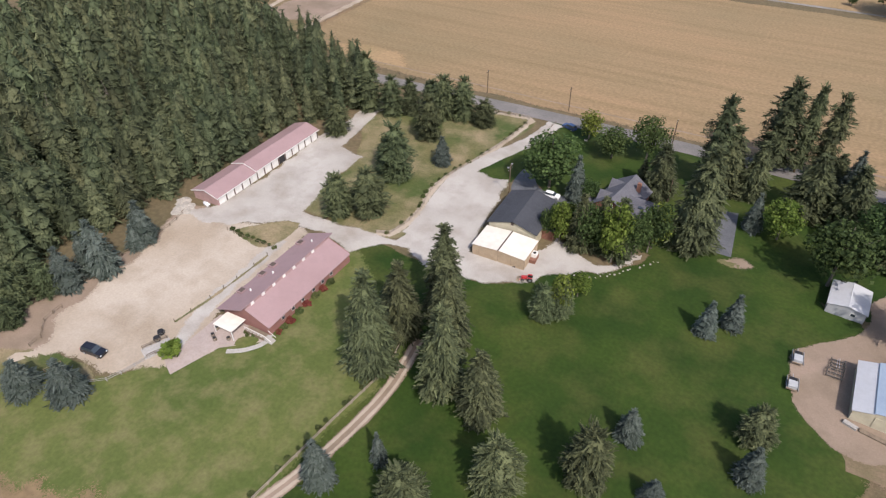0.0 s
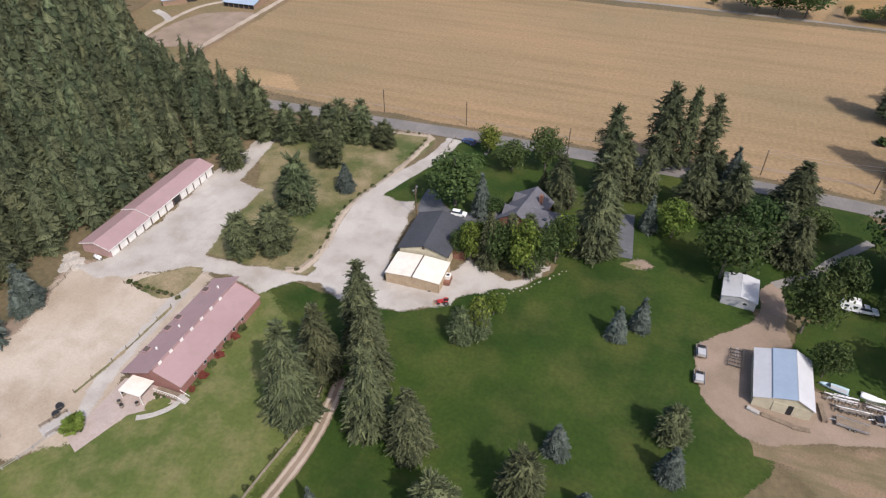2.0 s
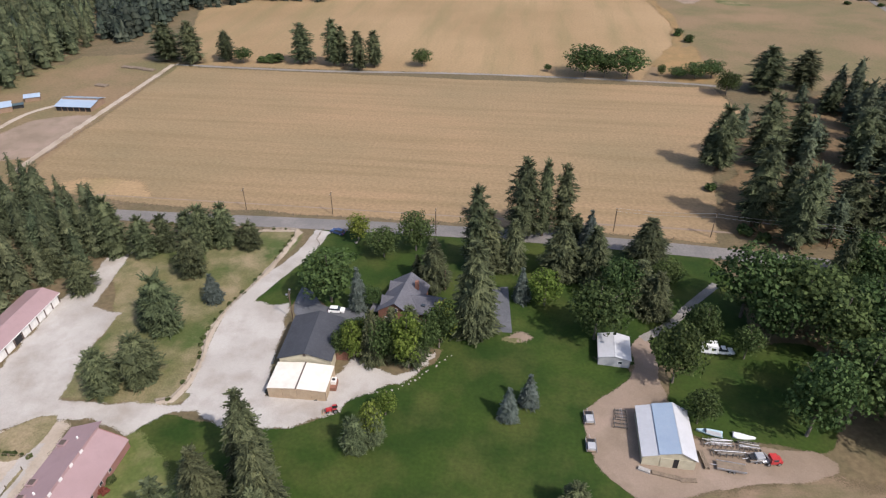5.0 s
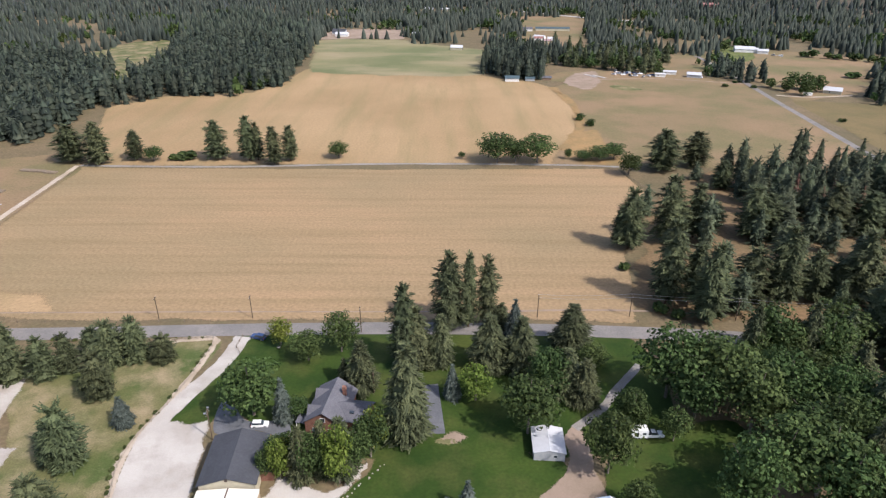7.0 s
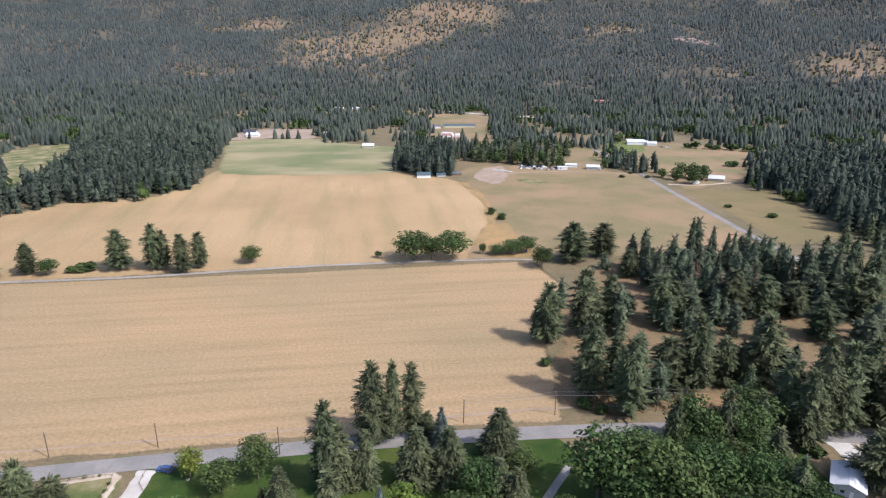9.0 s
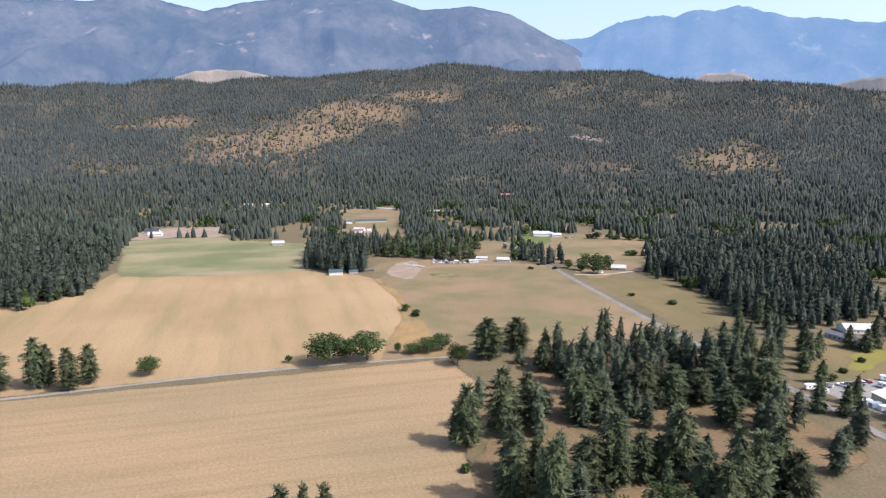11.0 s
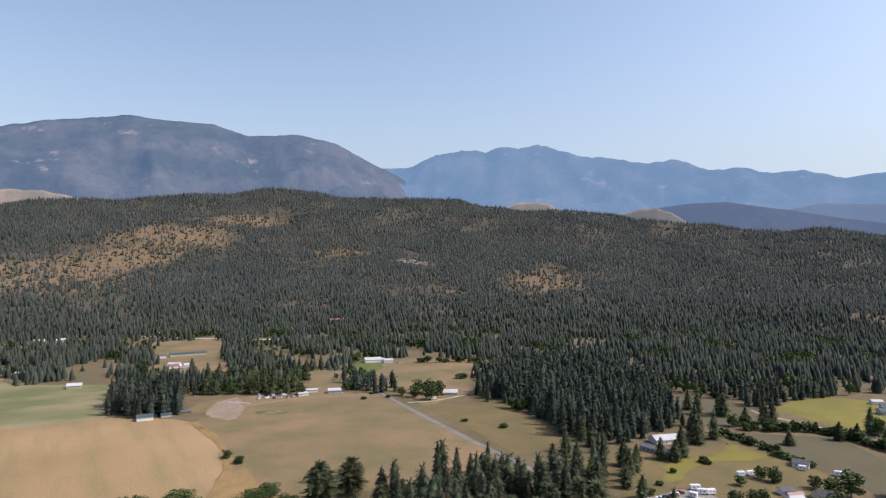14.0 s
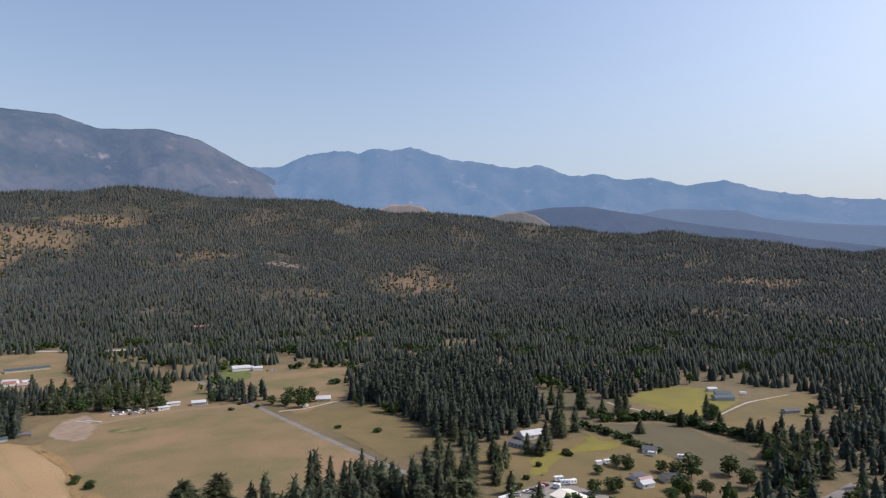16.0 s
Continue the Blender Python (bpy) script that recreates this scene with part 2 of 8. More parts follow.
M_ROSEWALL = paint("rose_siding", (0.252, 0.126, 0.109), 0.7)
M_DUSTROSE = paint("dusty_rose_siding", (0.345, 0.228, 0.212), 0.7)
M_BROWNWALL = paint("brown_siding", (0.235, 0.160, 0.109), 0.7)
M_BRICK = surface("red_brick", (0.202, 0.097, 0.067), (0.160, 0.076, 0.055), (0.252, 0.151, 0.113), 1.2, 5.0, 0.4, 0.65, 0.5, rough=0.9, bump=0.2, bump_scale=9)
# near-black; for dark parts, and for shade painted in place of open insides
M_DARK = paint("dark_opening", (0.02, 0.02, 0.022), 0.6)
M_GLASS = paint("window_glass", (0.035, 0.045, 0.055), 0.08, 0.6, wear=0.02)
M_BLACK = paint("black_rubber", (0.02, 0.02, 0.02), 0.7)
M_STEEL = paint("galvanised_steel", (0.45, 0.46, 0.48), 0.4, 0.5, 0.7)
M_OLDSTEEL = paint("weathered_dark_steel", (0.125, 0.115, 0.105), 0.6, 0.5, 0.3)
M_WOOD = surface("weathered_wood", (0.193, 0.151, 0.109), (0.143, 0.109, 0.080), (0.244, 0.202, 0.151), 0.8, 4.0, 0.4, 0.65, 0.5, rough=0.85, bump=0.2, bump_scale=10)
M_FENCE = surface("sun_bleached_fence_wood", (0.330, 0.285, 0.225), (0.265, 0.222, 0.170), (0.200, 0.165, 0.122), 0.8, 4.0, 0.4, 0.65, 0.5, rough=0.85, bump=0.2, bump_scale=10)
M_POLE = surface("creosoted_pole", (0.101, 0.071, 0.050), (0.076, 0.055, 0.038), (0.134, 0.101, 0.076), 0.8, 4.0, rough=0.85)
M_BARK = surface("bark", (0.109, 0.071, 0.046), (0.076, 0.050, 0.034), (0.143, 0.101, 0.071), 0.8, 3.0, rough=0.9, bump=0.4, bump_scale=6)
M_BARKGREY = surface("grey_bark", (0.160, 0.139, 0.118), (0.118, 0.101, 0.084), (0.202, 0.176, 0.151), 0.8, 3.0, rough=0.9, bump=0.4, bump_scale=6)
M_RED = paint("red_enamel", (0.38, 0.035, 0.035), 0.4, 0.5)
M_CARBLACK = paint("black_car_paint", (0.012, 0.013, 0.018), 0.15, 0.6, wear=0.03)
M_CARWHITE = paint("white_car_paint", (0.75, 0.76, 0.77), 0.2, 0.5, wear=0.03)
M_CARBLUE = paint("blue_car_paint", (0.04, 0.07, 0.16), 0.2, 0.5, wear=0.03)
M_STONE = surface("pale_stone", (0.378, 0.353, 0.311), (0.302, 0.277, 0.244), (0.252, 0.227, 0.193), 0.9, 3.0, rough=0.9, bump=0.3)
M_PATIO = surface("pale_brick_paving", (0.353, 0.298, 0.269), (0.311, 0.260, 0.235), (0.277, 0.210, 0.185), 0.3, 2.0, rough=0.9, bump=0.1, bump_scale=8, grain=0.12)
M_CONCRETE = surface("pale_concrete", (0.378, 0.361, 0.336), (0.319, 0.307, 0.286), (0.269, 0.252, 0.235), 0.3, 2.0, rough=0.9, bump=0.1, bump_scale=8)

M_FIR = foliage("fir_needles", (0.022, 0.029, 0.015), (0.098, 0.113, 0.055), through_light=0.18, holes=0.42)
M_PINE = foliage("pine_needles", (0.025, 0.034, 0.017), (0.100, 0.119, 0.057), through_light=0.18, holes=0.41)
M_SPRUCE = foliage("blue_spruce_needles", (0.038, 0.052, 0.042), (0.116, 0.140, 0.122), 0.01, holes=0.39)
M_LEAF = foliage("broad_leaves", (0.020, 0.035, 0.011), (0.069, 0.102, 0.032), through_light=0.28, holes=0.37)
M_BRIGHT = foliage("light_green_leaves", (0.048, 0.076, 0.011), (0.142, 0.178, 0.036), holes=0.40)
M_FOREST = foliage("forest_needles", (0.026, 0.035, 0.018), (0.104, 0.120, 0.062), 0.025, 0.55, through_light=0.18, holes=0.41)
# distance haze painted into both: needles lightened, on the hill also bluer
M_FARFOREST_HAZE = foliage("far_forest_haze_needles", (0.043, 0.055, 0.047), (0.084, 0.100, 0.078), 0.03, 0.4, 0.012, through_light=0.45)
M_HILLFOREST_HAZE = foliage("hill_forest_haze_needles", (0.049, 0.062, 0.064), (0.081, 0.095, 0.087), 0.03, 0.35, 0.007, through_light=0.45)
M_GROVE = foliage("grove_needles", (0.019, 0.028, 0.023), (0.064, 0.079, 0.056), 0.03, 0.5, through_light=0.3)
M_THIN = foliage("thin_brown_needles", (0.081, 0.065, 0.043), (0.142, 0.109, 0.074), 0.02, 0.5)
M_RUST = foliage("dead_rust_needles", (0.101, 0.055, 0.038), (0.168, 0.101, 0.071))
M_STAND = foliage("woodland_needles", (0.024, 0.033, 0.021), (0.092, 0.109, 0.063), 0.025, 0.55, through_light=0.22, holes=0.40)
M_HILLBUSH = foliage("olive_hill_brush", (0.060, 0.066, 0.026), (0.150, 0.150, 0.055), 0.03, 0.6)
M_BUSH = foliage("shrub_leaves", (0.038, 0.052, 0.017), (0.088, 0.105, 0.038))
M_REDBUSH = foliage("red_shrub_leaves", (0.118, 0.029, 0.025), (0.210, 0.063, 0.046))

# ---- land ----
RIDGE = [(-180, 150), (-90, 150), (-60, 190), (-30, 235), (-12.5, 270), (-3, 305), (8, 340), (15.5, 358), (23, 364), (28, 342), (37.4, 313), (40.5, 303), (44.5, 290), (48, 264), (52.8, 238), (57.4, 222), (66, 200), (69.5, 175), (75, 155), (100, 130), (180, 150)]
PEAKS_A = [(-180, 420), (-90, 500), (-50, 620), (-25, 800), (-12.3, 867), (-8.8, 939), (-3.8, 862), (-0.8, 932), (5, 1005), (8.2, 984), (11.1, 987), (14, 928), (18, 946), (21.5, 900), (25.1, 761), (28.1, 755), (30.5, 830),
           (33, 865), (34.9, 850), (36.8, 888), (37.8, 864), (39.6, 893), (42.3, 837)]
PEAKS_B = [(44.1, 805), (46.7, 783), (49.2, 748), (51.2, 770), (53.9, 680), (56.3, 688), (58.5, 645), (60.8, 650), (63.4, 592), (66.4, 618), (69.2, 544), (72.9, 494), (75.3, 467), (90, 380), (130, 350), (180, 420)]


PEAKS_W = 15


def level(table, az):
    return float(np.interp(az, [p[0] for p in table], [p[1] for p in table]))


def land(x, y):
    """Height of the land: a flat valley floor, then wooded hills."""
    r = math.hypot(x, y)
    z = 0.0
    if r > 1180:
        az = math.degrees(math.atan2(x, y))
        top = level(RIDGE, az)
        s = min((r - 1180) / 1120, 1.0)
        z = top * s * (0.55 + 0.45 * s)
        if r > 2300:
            z = top * (1 - 0.35 * min((r - 2300) / 700, 1.0))
        z += 60 * s * (1 - 0.65 * s) * noise.noise(Vector((x / 260, y / 260, 0))) + 16 * s * noise.noise(Vector((x / 110, y / 110, 4)))
    return z


def mesh(name, verts, faces, material, smooth=False, attrs=None):
    """A mesh from arrays of corners and of triangles or quads."""
    verts, faces = np.asarray(verts, dtype=np.float32), np.asarray(faces, dtype=np.int32)
    me = bpy.data.meshes.new(name)
    n, k = faces.shape
    me.vertices.add(len(verts))
    me.vertices.foreach_set("co", verts.ravel())
    me.loops.add(n * k)
    me.loops.foreach_set("vertex_index", faces.ravel())
    me.polygons.add(n)
    me.polygons.foreach_set("loop_start", np.arange(0, n * k, k, dtype=np.int32))
    me.polygons.foreach_set("use_smooth", np.full(n, smooth))
    me.update(calc_edges=True)
    for key, values in (attrs or {}).items():
        a = me.attributes.new(key, "FLOAT", "POINT")
        a.data.foreach_set("value", np.asarray(values, dtype=np.float32))
    me.materials.append(material)
    return me


CLEARINGS = [(0, 1650, 6.5, 200, 0.30), (8, 1900, 5, 120, 0.2), (4.5, 1780, 4, 80, 0.2), (14, 2050, 4, 70, 0.3), (-8, 1900, 4, 60, 0.3), (22, 1750, 3, 60, 0.4), (39.7, 1570, 4.0, 120, 0.28), (70, 1750, 4, 60, 0.3), (66, 1350, 3, 50, 0.45), (74, 1380, 4, 70, 0.45), (-12, 1500, 4, 50, 0.5), (31, 1480, 3, 35, 0.5)]


def cleared(x, y):
    """How bare the hill is: 1 in the middle of a logged patch."""
    az, r = math.degrees(math.atan2(x, y)), math.hypot(x, y)
    if r < 1200:
        return 0.0
    return max((1 - d) * max(0.0, 1.25 - 0.8 * (((az - ca) / wa) ** 2 + ((r - cr) / wr) ** 2)) for ca, cr, wa, wr, d in CLEARINGS)


# one sheet to the horizon
rings = [0, 60, 120, 200, 300, 420, 560, 720, 850] + list(range(1000, 3100, 45)) + [3250, 3500, 4000, 4600]
SPOKES = 288
gv, gf = [(0, 0, 0)], []
for r in rings[1:]:
    for k in range(SPOKES):
        a = 2 * math.pi * k / SPOKES
        x, y = r * math.sin(a), r * math.cos(a)
        gv.append((x, y, land(x, y)))
for i in range(len(rings) - 2):
    for k in range(SPOKES):
        a, b = 1 + i * SPOKES + k, 1 + i * SPOKES + (k + 1) % SPOKES
        gf.append((a, b, b + SPOKES, a + SPOKES))
for k in range(0, SPOKES, 2):
    gf.append((0, 1 + (k + 2) % SPOKES, 1 + k + 1, 1 + k))
ground_me = mesh("ground", gv, gf, M_GROUND, True, {"bare": [cleared(x, y) for x, y, z in gv]})
ground_me.materials.append(M_HILLFLOOR)
for p in ground_me.polygons:
    if p.center.length > 1240:
        p.material_index = 1
ground = tagged(new("ground", ground_me), "dry brown valley floor rising into wooded hills", "ground", kind="structure")

# mountains, far behind the rest; emission in their materials imitates blue haze
def hazy_mountain_material(name, haze_glow, bareness=0.6, deep=1.0, air=(0.25, 0.37, 0.64, 1), tint=(1.0, 1.0, 1.0)):
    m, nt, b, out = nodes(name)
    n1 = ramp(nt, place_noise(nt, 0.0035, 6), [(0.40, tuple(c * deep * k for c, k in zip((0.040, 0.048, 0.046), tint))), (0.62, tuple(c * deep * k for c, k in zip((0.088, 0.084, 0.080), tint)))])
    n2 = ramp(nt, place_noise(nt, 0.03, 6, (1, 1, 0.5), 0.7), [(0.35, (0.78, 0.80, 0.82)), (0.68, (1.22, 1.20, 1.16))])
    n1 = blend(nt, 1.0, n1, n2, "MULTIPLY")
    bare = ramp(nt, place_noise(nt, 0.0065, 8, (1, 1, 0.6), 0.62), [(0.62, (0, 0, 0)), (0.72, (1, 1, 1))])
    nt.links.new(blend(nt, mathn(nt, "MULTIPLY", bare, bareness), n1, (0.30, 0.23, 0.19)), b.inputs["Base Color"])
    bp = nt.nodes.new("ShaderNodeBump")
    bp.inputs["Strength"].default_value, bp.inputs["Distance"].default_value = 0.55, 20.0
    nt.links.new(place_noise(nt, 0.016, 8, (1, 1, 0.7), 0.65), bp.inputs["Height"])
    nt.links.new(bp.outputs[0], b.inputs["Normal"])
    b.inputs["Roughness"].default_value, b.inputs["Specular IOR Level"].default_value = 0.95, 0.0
    # haze painted as emission: the whole slope gives off the air colour
    b.inputs["Emission Color"].default_value, b.inputs["Emission Strength"].default_value = air, haze_glow
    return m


# each range has its own strength of emitted haze
M_MOUNTAIN = hazy_mountain_material("distant_mountain", 0.26, 0.6, 0.70, (0.20, 0.34, 0.62, 1))
M_MOUNTAIN_FAR = hazy_mountain_material("far_mountain", 0.45, 0.25, 0.50, (0.23, 0.41, 0.70, 1))
M_BARESLOPE = hazy_mountain_material("bare_slope", 0.20, 0.3, 2.0, (0.40, 0.42, 0.50, 1), (1.35, 1.04, 0.86))
M_FOOTHILL = hazy_mountain_material("near_foothill", 0.27, 0.1, 0.35)
M_FOOTHILL_FAR = hazy_mountain_material("distant_foothill", 0.42, 0.1, 0.2, (0.27, 0.39, 0.62, 1))


JAG = collections.defaultdict(float, distant_mountain=0.6, far_mountain=1.1, bare_slope=0.55)


def mountain_range(name, peaks, r0, r1, az0, az1, label, material=M_MOUNTAIN, base_r=4300):
    mv, mf = [], []
    na, nr = int((az1 - az0) * 3.4) + 1, 36
    for i in range(na):
        az = az0 + (az1 - az0) * i / (na - 1)
        a, top = radians(az), 128 + (level(peaks, az) + JAG[material.name] * (10 * noise.noise(Vector((az * 1.1, 3, 0))) + 6 * noise.noise(Vector((az * 3.1, 7, 0)))) - 128) * r1 / base_r
        for j in range(nr):
            s = j / (nr - 1)
            r = r0 + (r1 - r0) * s
            x, y = r * math.sin(a), r * math.cos(a)
            wx, wy = x + 240 * noise.noise(Vector((x / 600, y / 600, 11))), y + 240 * noise.noise(Vector((x / 600, y / 600, 15)))
            spur = sum(w * (0.28 - abs(noise.noise(Vector((wx / d, wy / d, k))))) for w, d, k in ((1.5, 900, 2), (0.75, 400, 7), (0.30, 170, 9), (0.12, 70, 13)))
            mv.append((x, y, top * (s ** 1.25) + spur * top * 0.22 * (0.10 + 0.9 * math.sin(math.pi * min(s, 1))) * (0.25 + 0.75 * min(1, 4 * s))))
    for i in range(na - 1):
        for j in range(nr - 1):
            p = i * nr + j
            mf.append((p, p + nr, p + nr + 1, p + 1))
    # the far side
    base = len(mv)
    for i in range(na):
        a = radians(az0 + (az1 - az0) * i / (na - 1))
        mv.append(((r1 + 180) * math.sin(a), (r1 + 180) * math.cos(a), 0))
    for i in range(na - 1):
        mf.append((i * nr + nr - 1, (i + 1) * nr + nr - 1, base + i + 1, base + i))
    return tagged(new(name, mesh(name, mv, mf, material, True)), label, "mountain", kind="structure")


FOOT = [(34, 60), (40, 225), (43, 275), (47.2, 310), (49.5, 335), (52.3, 350), (55.2, 352), (57.4, 331), (60.1, 309), (63.0, 278), (65.8, 256), (69.6, 229), (72.0, 206), (80, 150), (100, 60)]
FOOT_FAR = [(46, 60), (52.8, 300), (56.5, 326), (59.6, 345), (61.8, 366), (63.9, 362), (67.4, 350), (69.2, 315), (72.0, 290), (80, 250), (100, 120)]
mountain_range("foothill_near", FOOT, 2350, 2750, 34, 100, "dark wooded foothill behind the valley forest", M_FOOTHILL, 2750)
mountain_range("foothill_far", FOOT_FAR, 2800, 3150, 46, 100, "wooded foothill glowing haze blue before the mountains", M_FOOTHILL_FAR, 3150)
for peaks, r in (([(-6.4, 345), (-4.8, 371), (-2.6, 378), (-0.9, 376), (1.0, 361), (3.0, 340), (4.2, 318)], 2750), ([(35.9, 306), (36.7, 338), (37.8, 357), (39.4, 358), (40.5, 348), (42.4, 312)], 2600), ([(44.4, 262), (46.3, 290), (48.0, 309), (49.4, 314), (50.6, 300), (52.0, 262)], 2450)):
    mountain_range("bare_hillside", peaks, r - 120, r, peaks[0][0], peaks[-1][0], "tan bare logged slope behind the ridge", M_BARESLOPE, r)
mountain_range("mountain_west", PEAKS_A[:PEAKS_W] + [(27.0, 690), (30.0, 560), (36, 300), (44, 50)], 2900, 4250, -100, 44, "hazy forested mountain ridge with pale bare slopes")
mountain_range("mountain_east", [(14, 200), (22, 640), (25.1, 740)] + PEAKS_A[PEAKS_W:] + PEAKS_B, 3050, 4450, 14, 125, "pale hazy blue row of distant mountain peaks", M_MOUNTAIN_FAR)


def spline(pts, step, closed):
    """Points along a smooth line through pts, about a step apart."""
    n, out = len(pts), []
    for i in range(n if closed else n - 1):
        q = [Vector((*pts[(i + d) % n if closed else min(max(i + d, 0), n - 1)], 0)) for d in (-1, 0, 1, 2)]
        k = max(1, int((q[2] - q[1]).length / step))
        for j in range(k):
            t = j / k
            out.append(0.5 * (2 * q[1] + (q[2] - q[0]) * t + (2 * q[0] - 5 * q[1] + 4 * q[2] - q[3]) * t * t + (3 * q[1] - q[0] - 3 * q[2] + q[3]) * t ** 3))
    if not closed:
        out.append(Vector((*pts[-1], 0)))
    return out


def straight(pts, step):
    out = []
    for i in range(len(pts)):
        a, b = Vector((*pts[i], 0)), Vector((*pts[(i + 1) % len(pts)], 0))
        k = max(1, int((b - a).length / step))
        out += [a.lerp(b, j / k) for j in range(k)]
    return out


def sheet(name, pts, z, material, label, category, soft=1.5, step=2.0, rag=0.5, smooth=True, kind="structure", grow=0.0):
    """A stretch of ground cover with an uneven, thinning border."""
    from mathutils.geometry import tessellate_polygon
    ring = spline(pts, step, True) if smooth else straight(pts, step)
    n = len(ring)
    area = sum(ring[i].x * ring[(i + 1) % n].y - ring[(i + 1) % n].x * ring[i].y for i in range(n))
    if area < 0:
        ring = ring[::-1]
    ring = [p + Vector((noise.noise(p * 0.21), noise.noise(p * 0.21 + Vector((9, 4, 0))), 0)) * rag * 2 for p in ring]
    ring = [ring[i] - Vector((-(ring[(i + 1) % n] - ring[i - 1]).normalized().y, (ring[(i + 1) % n] - ring[i - 1]).normalized().x, 0)) * grow for i in range(n)]
    inner = []
    for i in range(n):
        d = (ring[(i + 1) % n] - ring[i - 1]).normalized()
        inner.append(ring[i] + Vector((-d.y, d.x, 0)) * soft)
    tris = tessellate_polygon([inner])
    v = [(p.x, p.y, z) for p in ring] + [(p.x, p.y, z + 0.004 + 0.012 * ((i * 0.618034) % 1.0)) for i, p in enumerate(inner)]
    f = []
    for i in range(n):
        j = (i + 1) % n
        f += [(i, j, n + j), (i, n + j, n + i)]
    for a, b, c in tris:
        pa, pb, pc = inner[a], inner[b], inner[c]
        f.append((n + a, n + b, n + c) if (pb - pa).cross(pc - pa).z > 0 else (n + a, n + c, n + b))
    return tagged(new(name, mesh(name, v, f, material, False, {"edge": [-0.35] * n + [1.35] * n})), label, category, kind=kind)


def ribbon(name, pts, width, z, material, label, category, soft=0.0, step=3.0, rag=0.0):
    """A road or track along a line."""
    line = spline(pts, step, False)
    v, f, e = [], [], []
    for i, p in enumerate(line):
        d = (line[min(i + 1, len(line) - 1)] - line[max(i - 1, 0)]).normalized()
        s = Vector((-d.y, d.x, 0))
        w = width / 2 + rag * noise.noise(p * 0.3)
        for k, o in enumerate((-w, -w + soft, w - soft, w) if soft else (-w, w)):
            q = p + s * o
            v.append((q.x, q.y, z))
            e.append(1.35 if not soft or k in (1, 2) else -0.35)
    c = 4 if soft else 2
    for i in range(len(line) - 1):
        for k in range(c - 1):
            a = i * c + k
            f.append((a + 1, a, a + c, a + c + 1))
    return tagged(new(name, mesh(name, v, f, material, False, {"edge": e})), label, category, kind="structure")


def inside(x, y, poly):
    hit, j = False, len(poly) - 1
    for i in range(len(poly)):
        (xi, yi), (xj, yj) = poly[i], poly[j]
        if (yi > y) != (yj > y) and x < (xj - xi) * (y - yi) / (yj - yi) + xi:
            hit = not hit
        j = i
    return hit


GATE_DRIVE = [(-62, 166), (-64, 152), (-69.5, 137), (-73, 124), (-72.5, 112), (-70.5, 101), (-70, 92)]
YARD = [(-74, 127), (-60, 128), (-58, 122), (-56, 109), (-53, 94), (-40, 103), (-39, 110), (-26, 105), (-17, 114), (-18, 108), (-24, 100), (-32, 96), (-38, 88), (-49, 83), (-62, 83), (-68, 86), (-72, 85), (-77, 80), (-79, 78), (-91, 81), (-101, 79), (-112, 72), (-120, 68), (-129, 71), (-123, 77), (-122, 94), (-124, 120), (-123, 143), (-116, 147), (-112, 120), (-103, 118), (-102, 97), (-99, 87), (-89, 87), (-73, 89), (-73, 97), (-76, 112)]
WEST_YARD = [(-116, 23), (-121, 27), (-122, 36), (-124, 52), (-128, 64), (-128, 73), (-112, 76), (-95, 82), (-91, 74), (-90, 49), (-85, 42), (-82, 40), (-87, 31), (-92, 27), (-98, 21), (-105, 23), (-118, 15)]
STRIP = [(-110, 71), (-100, 82), (-96, 80), (-98, 69)]
ISLAND = [(-102, 91), (-102, 114), (-117, 141), (-112, 144), (-72, 164), (-74, 140), (-78, 123), (-76, 108), (-74, 96), (-75, 90), (-88, 89), (-98, 89)]
LAWN = [(-111, 11), (-93, 22), (-89, 31), (-86, 31), (-83, 40), (-75, 45), (-78, 73), (-75, 83), (-68, 83), (-48, 83), (-38, 88), (-31, 97), (-24, 100), (-16, 109), (-13, 117), (0, 125), (9, 125), (23, 113), (29, 111), (18, 98), (19, 87), (22, 82), (28, 67), (-41, 9), (-75, -11)]
HOUSE_LAWN = [(-69, 129), (-63, 157), (-60, 167), (-21, 167), (31, 168), (59, 163), (57, 123), (31, 117), (23, 118), (1, 125), (-16, 116), (-42, 125), (-59, 135), (-61, 127)]
DIRT_LOT = [(18, 99), (29, 111), (31, 124), (36, 126), (37, 109), (40, 94), (42, 94), (67, 93), (65, 86), (47, 82), (31, 76), (22, 80), (18, 89)]
EAST_LAWN = [(39, 107), (47, 117), (65, 125), (76, 124), (68, 96), (58, 96), (41, 96)]
PATH_PTS = [(-49, 63), (-47, 49), (-48, 35), (-50, 25), (-52, 18)]
FIELD1 = [(-184, 183), (-190, 202), (-191, 218), (-193, 262), (-196, 329), (-56, 328), (95, 330), (103, 286), (75, 230), (68, 190), (64, 174), (-15, 175), (-137, 174)]
FIELDROAD = [(-198, 331), (-118, 330), (-26, 336), (68, 335), (97, 332)]
FIELD2 = [(-198, 334), (-242, 464), (-214, 498), (-151, 513), (-132, 571), (-127, 626), (-118, 609), (-44, 598), (30, 590), (80, 556), (94, 528), (98, 481), (95, 438), (92, 415), (82, 386), (71, 364), (62, 339), (-26, 339)]
GREENFIELD = [(-142, 725), (-152, 801), (-104, 821), (-51, 813), (-9, 776), (48, 733), (38, 654), (34, 594), (-11, 586), (-73, 590), (-112, 598), (-126, 618)]
FARBROWN = [(-151, 813), (-154, 875), (-122, 916), (-54, 906), (-49, 820), (-104, 824)]
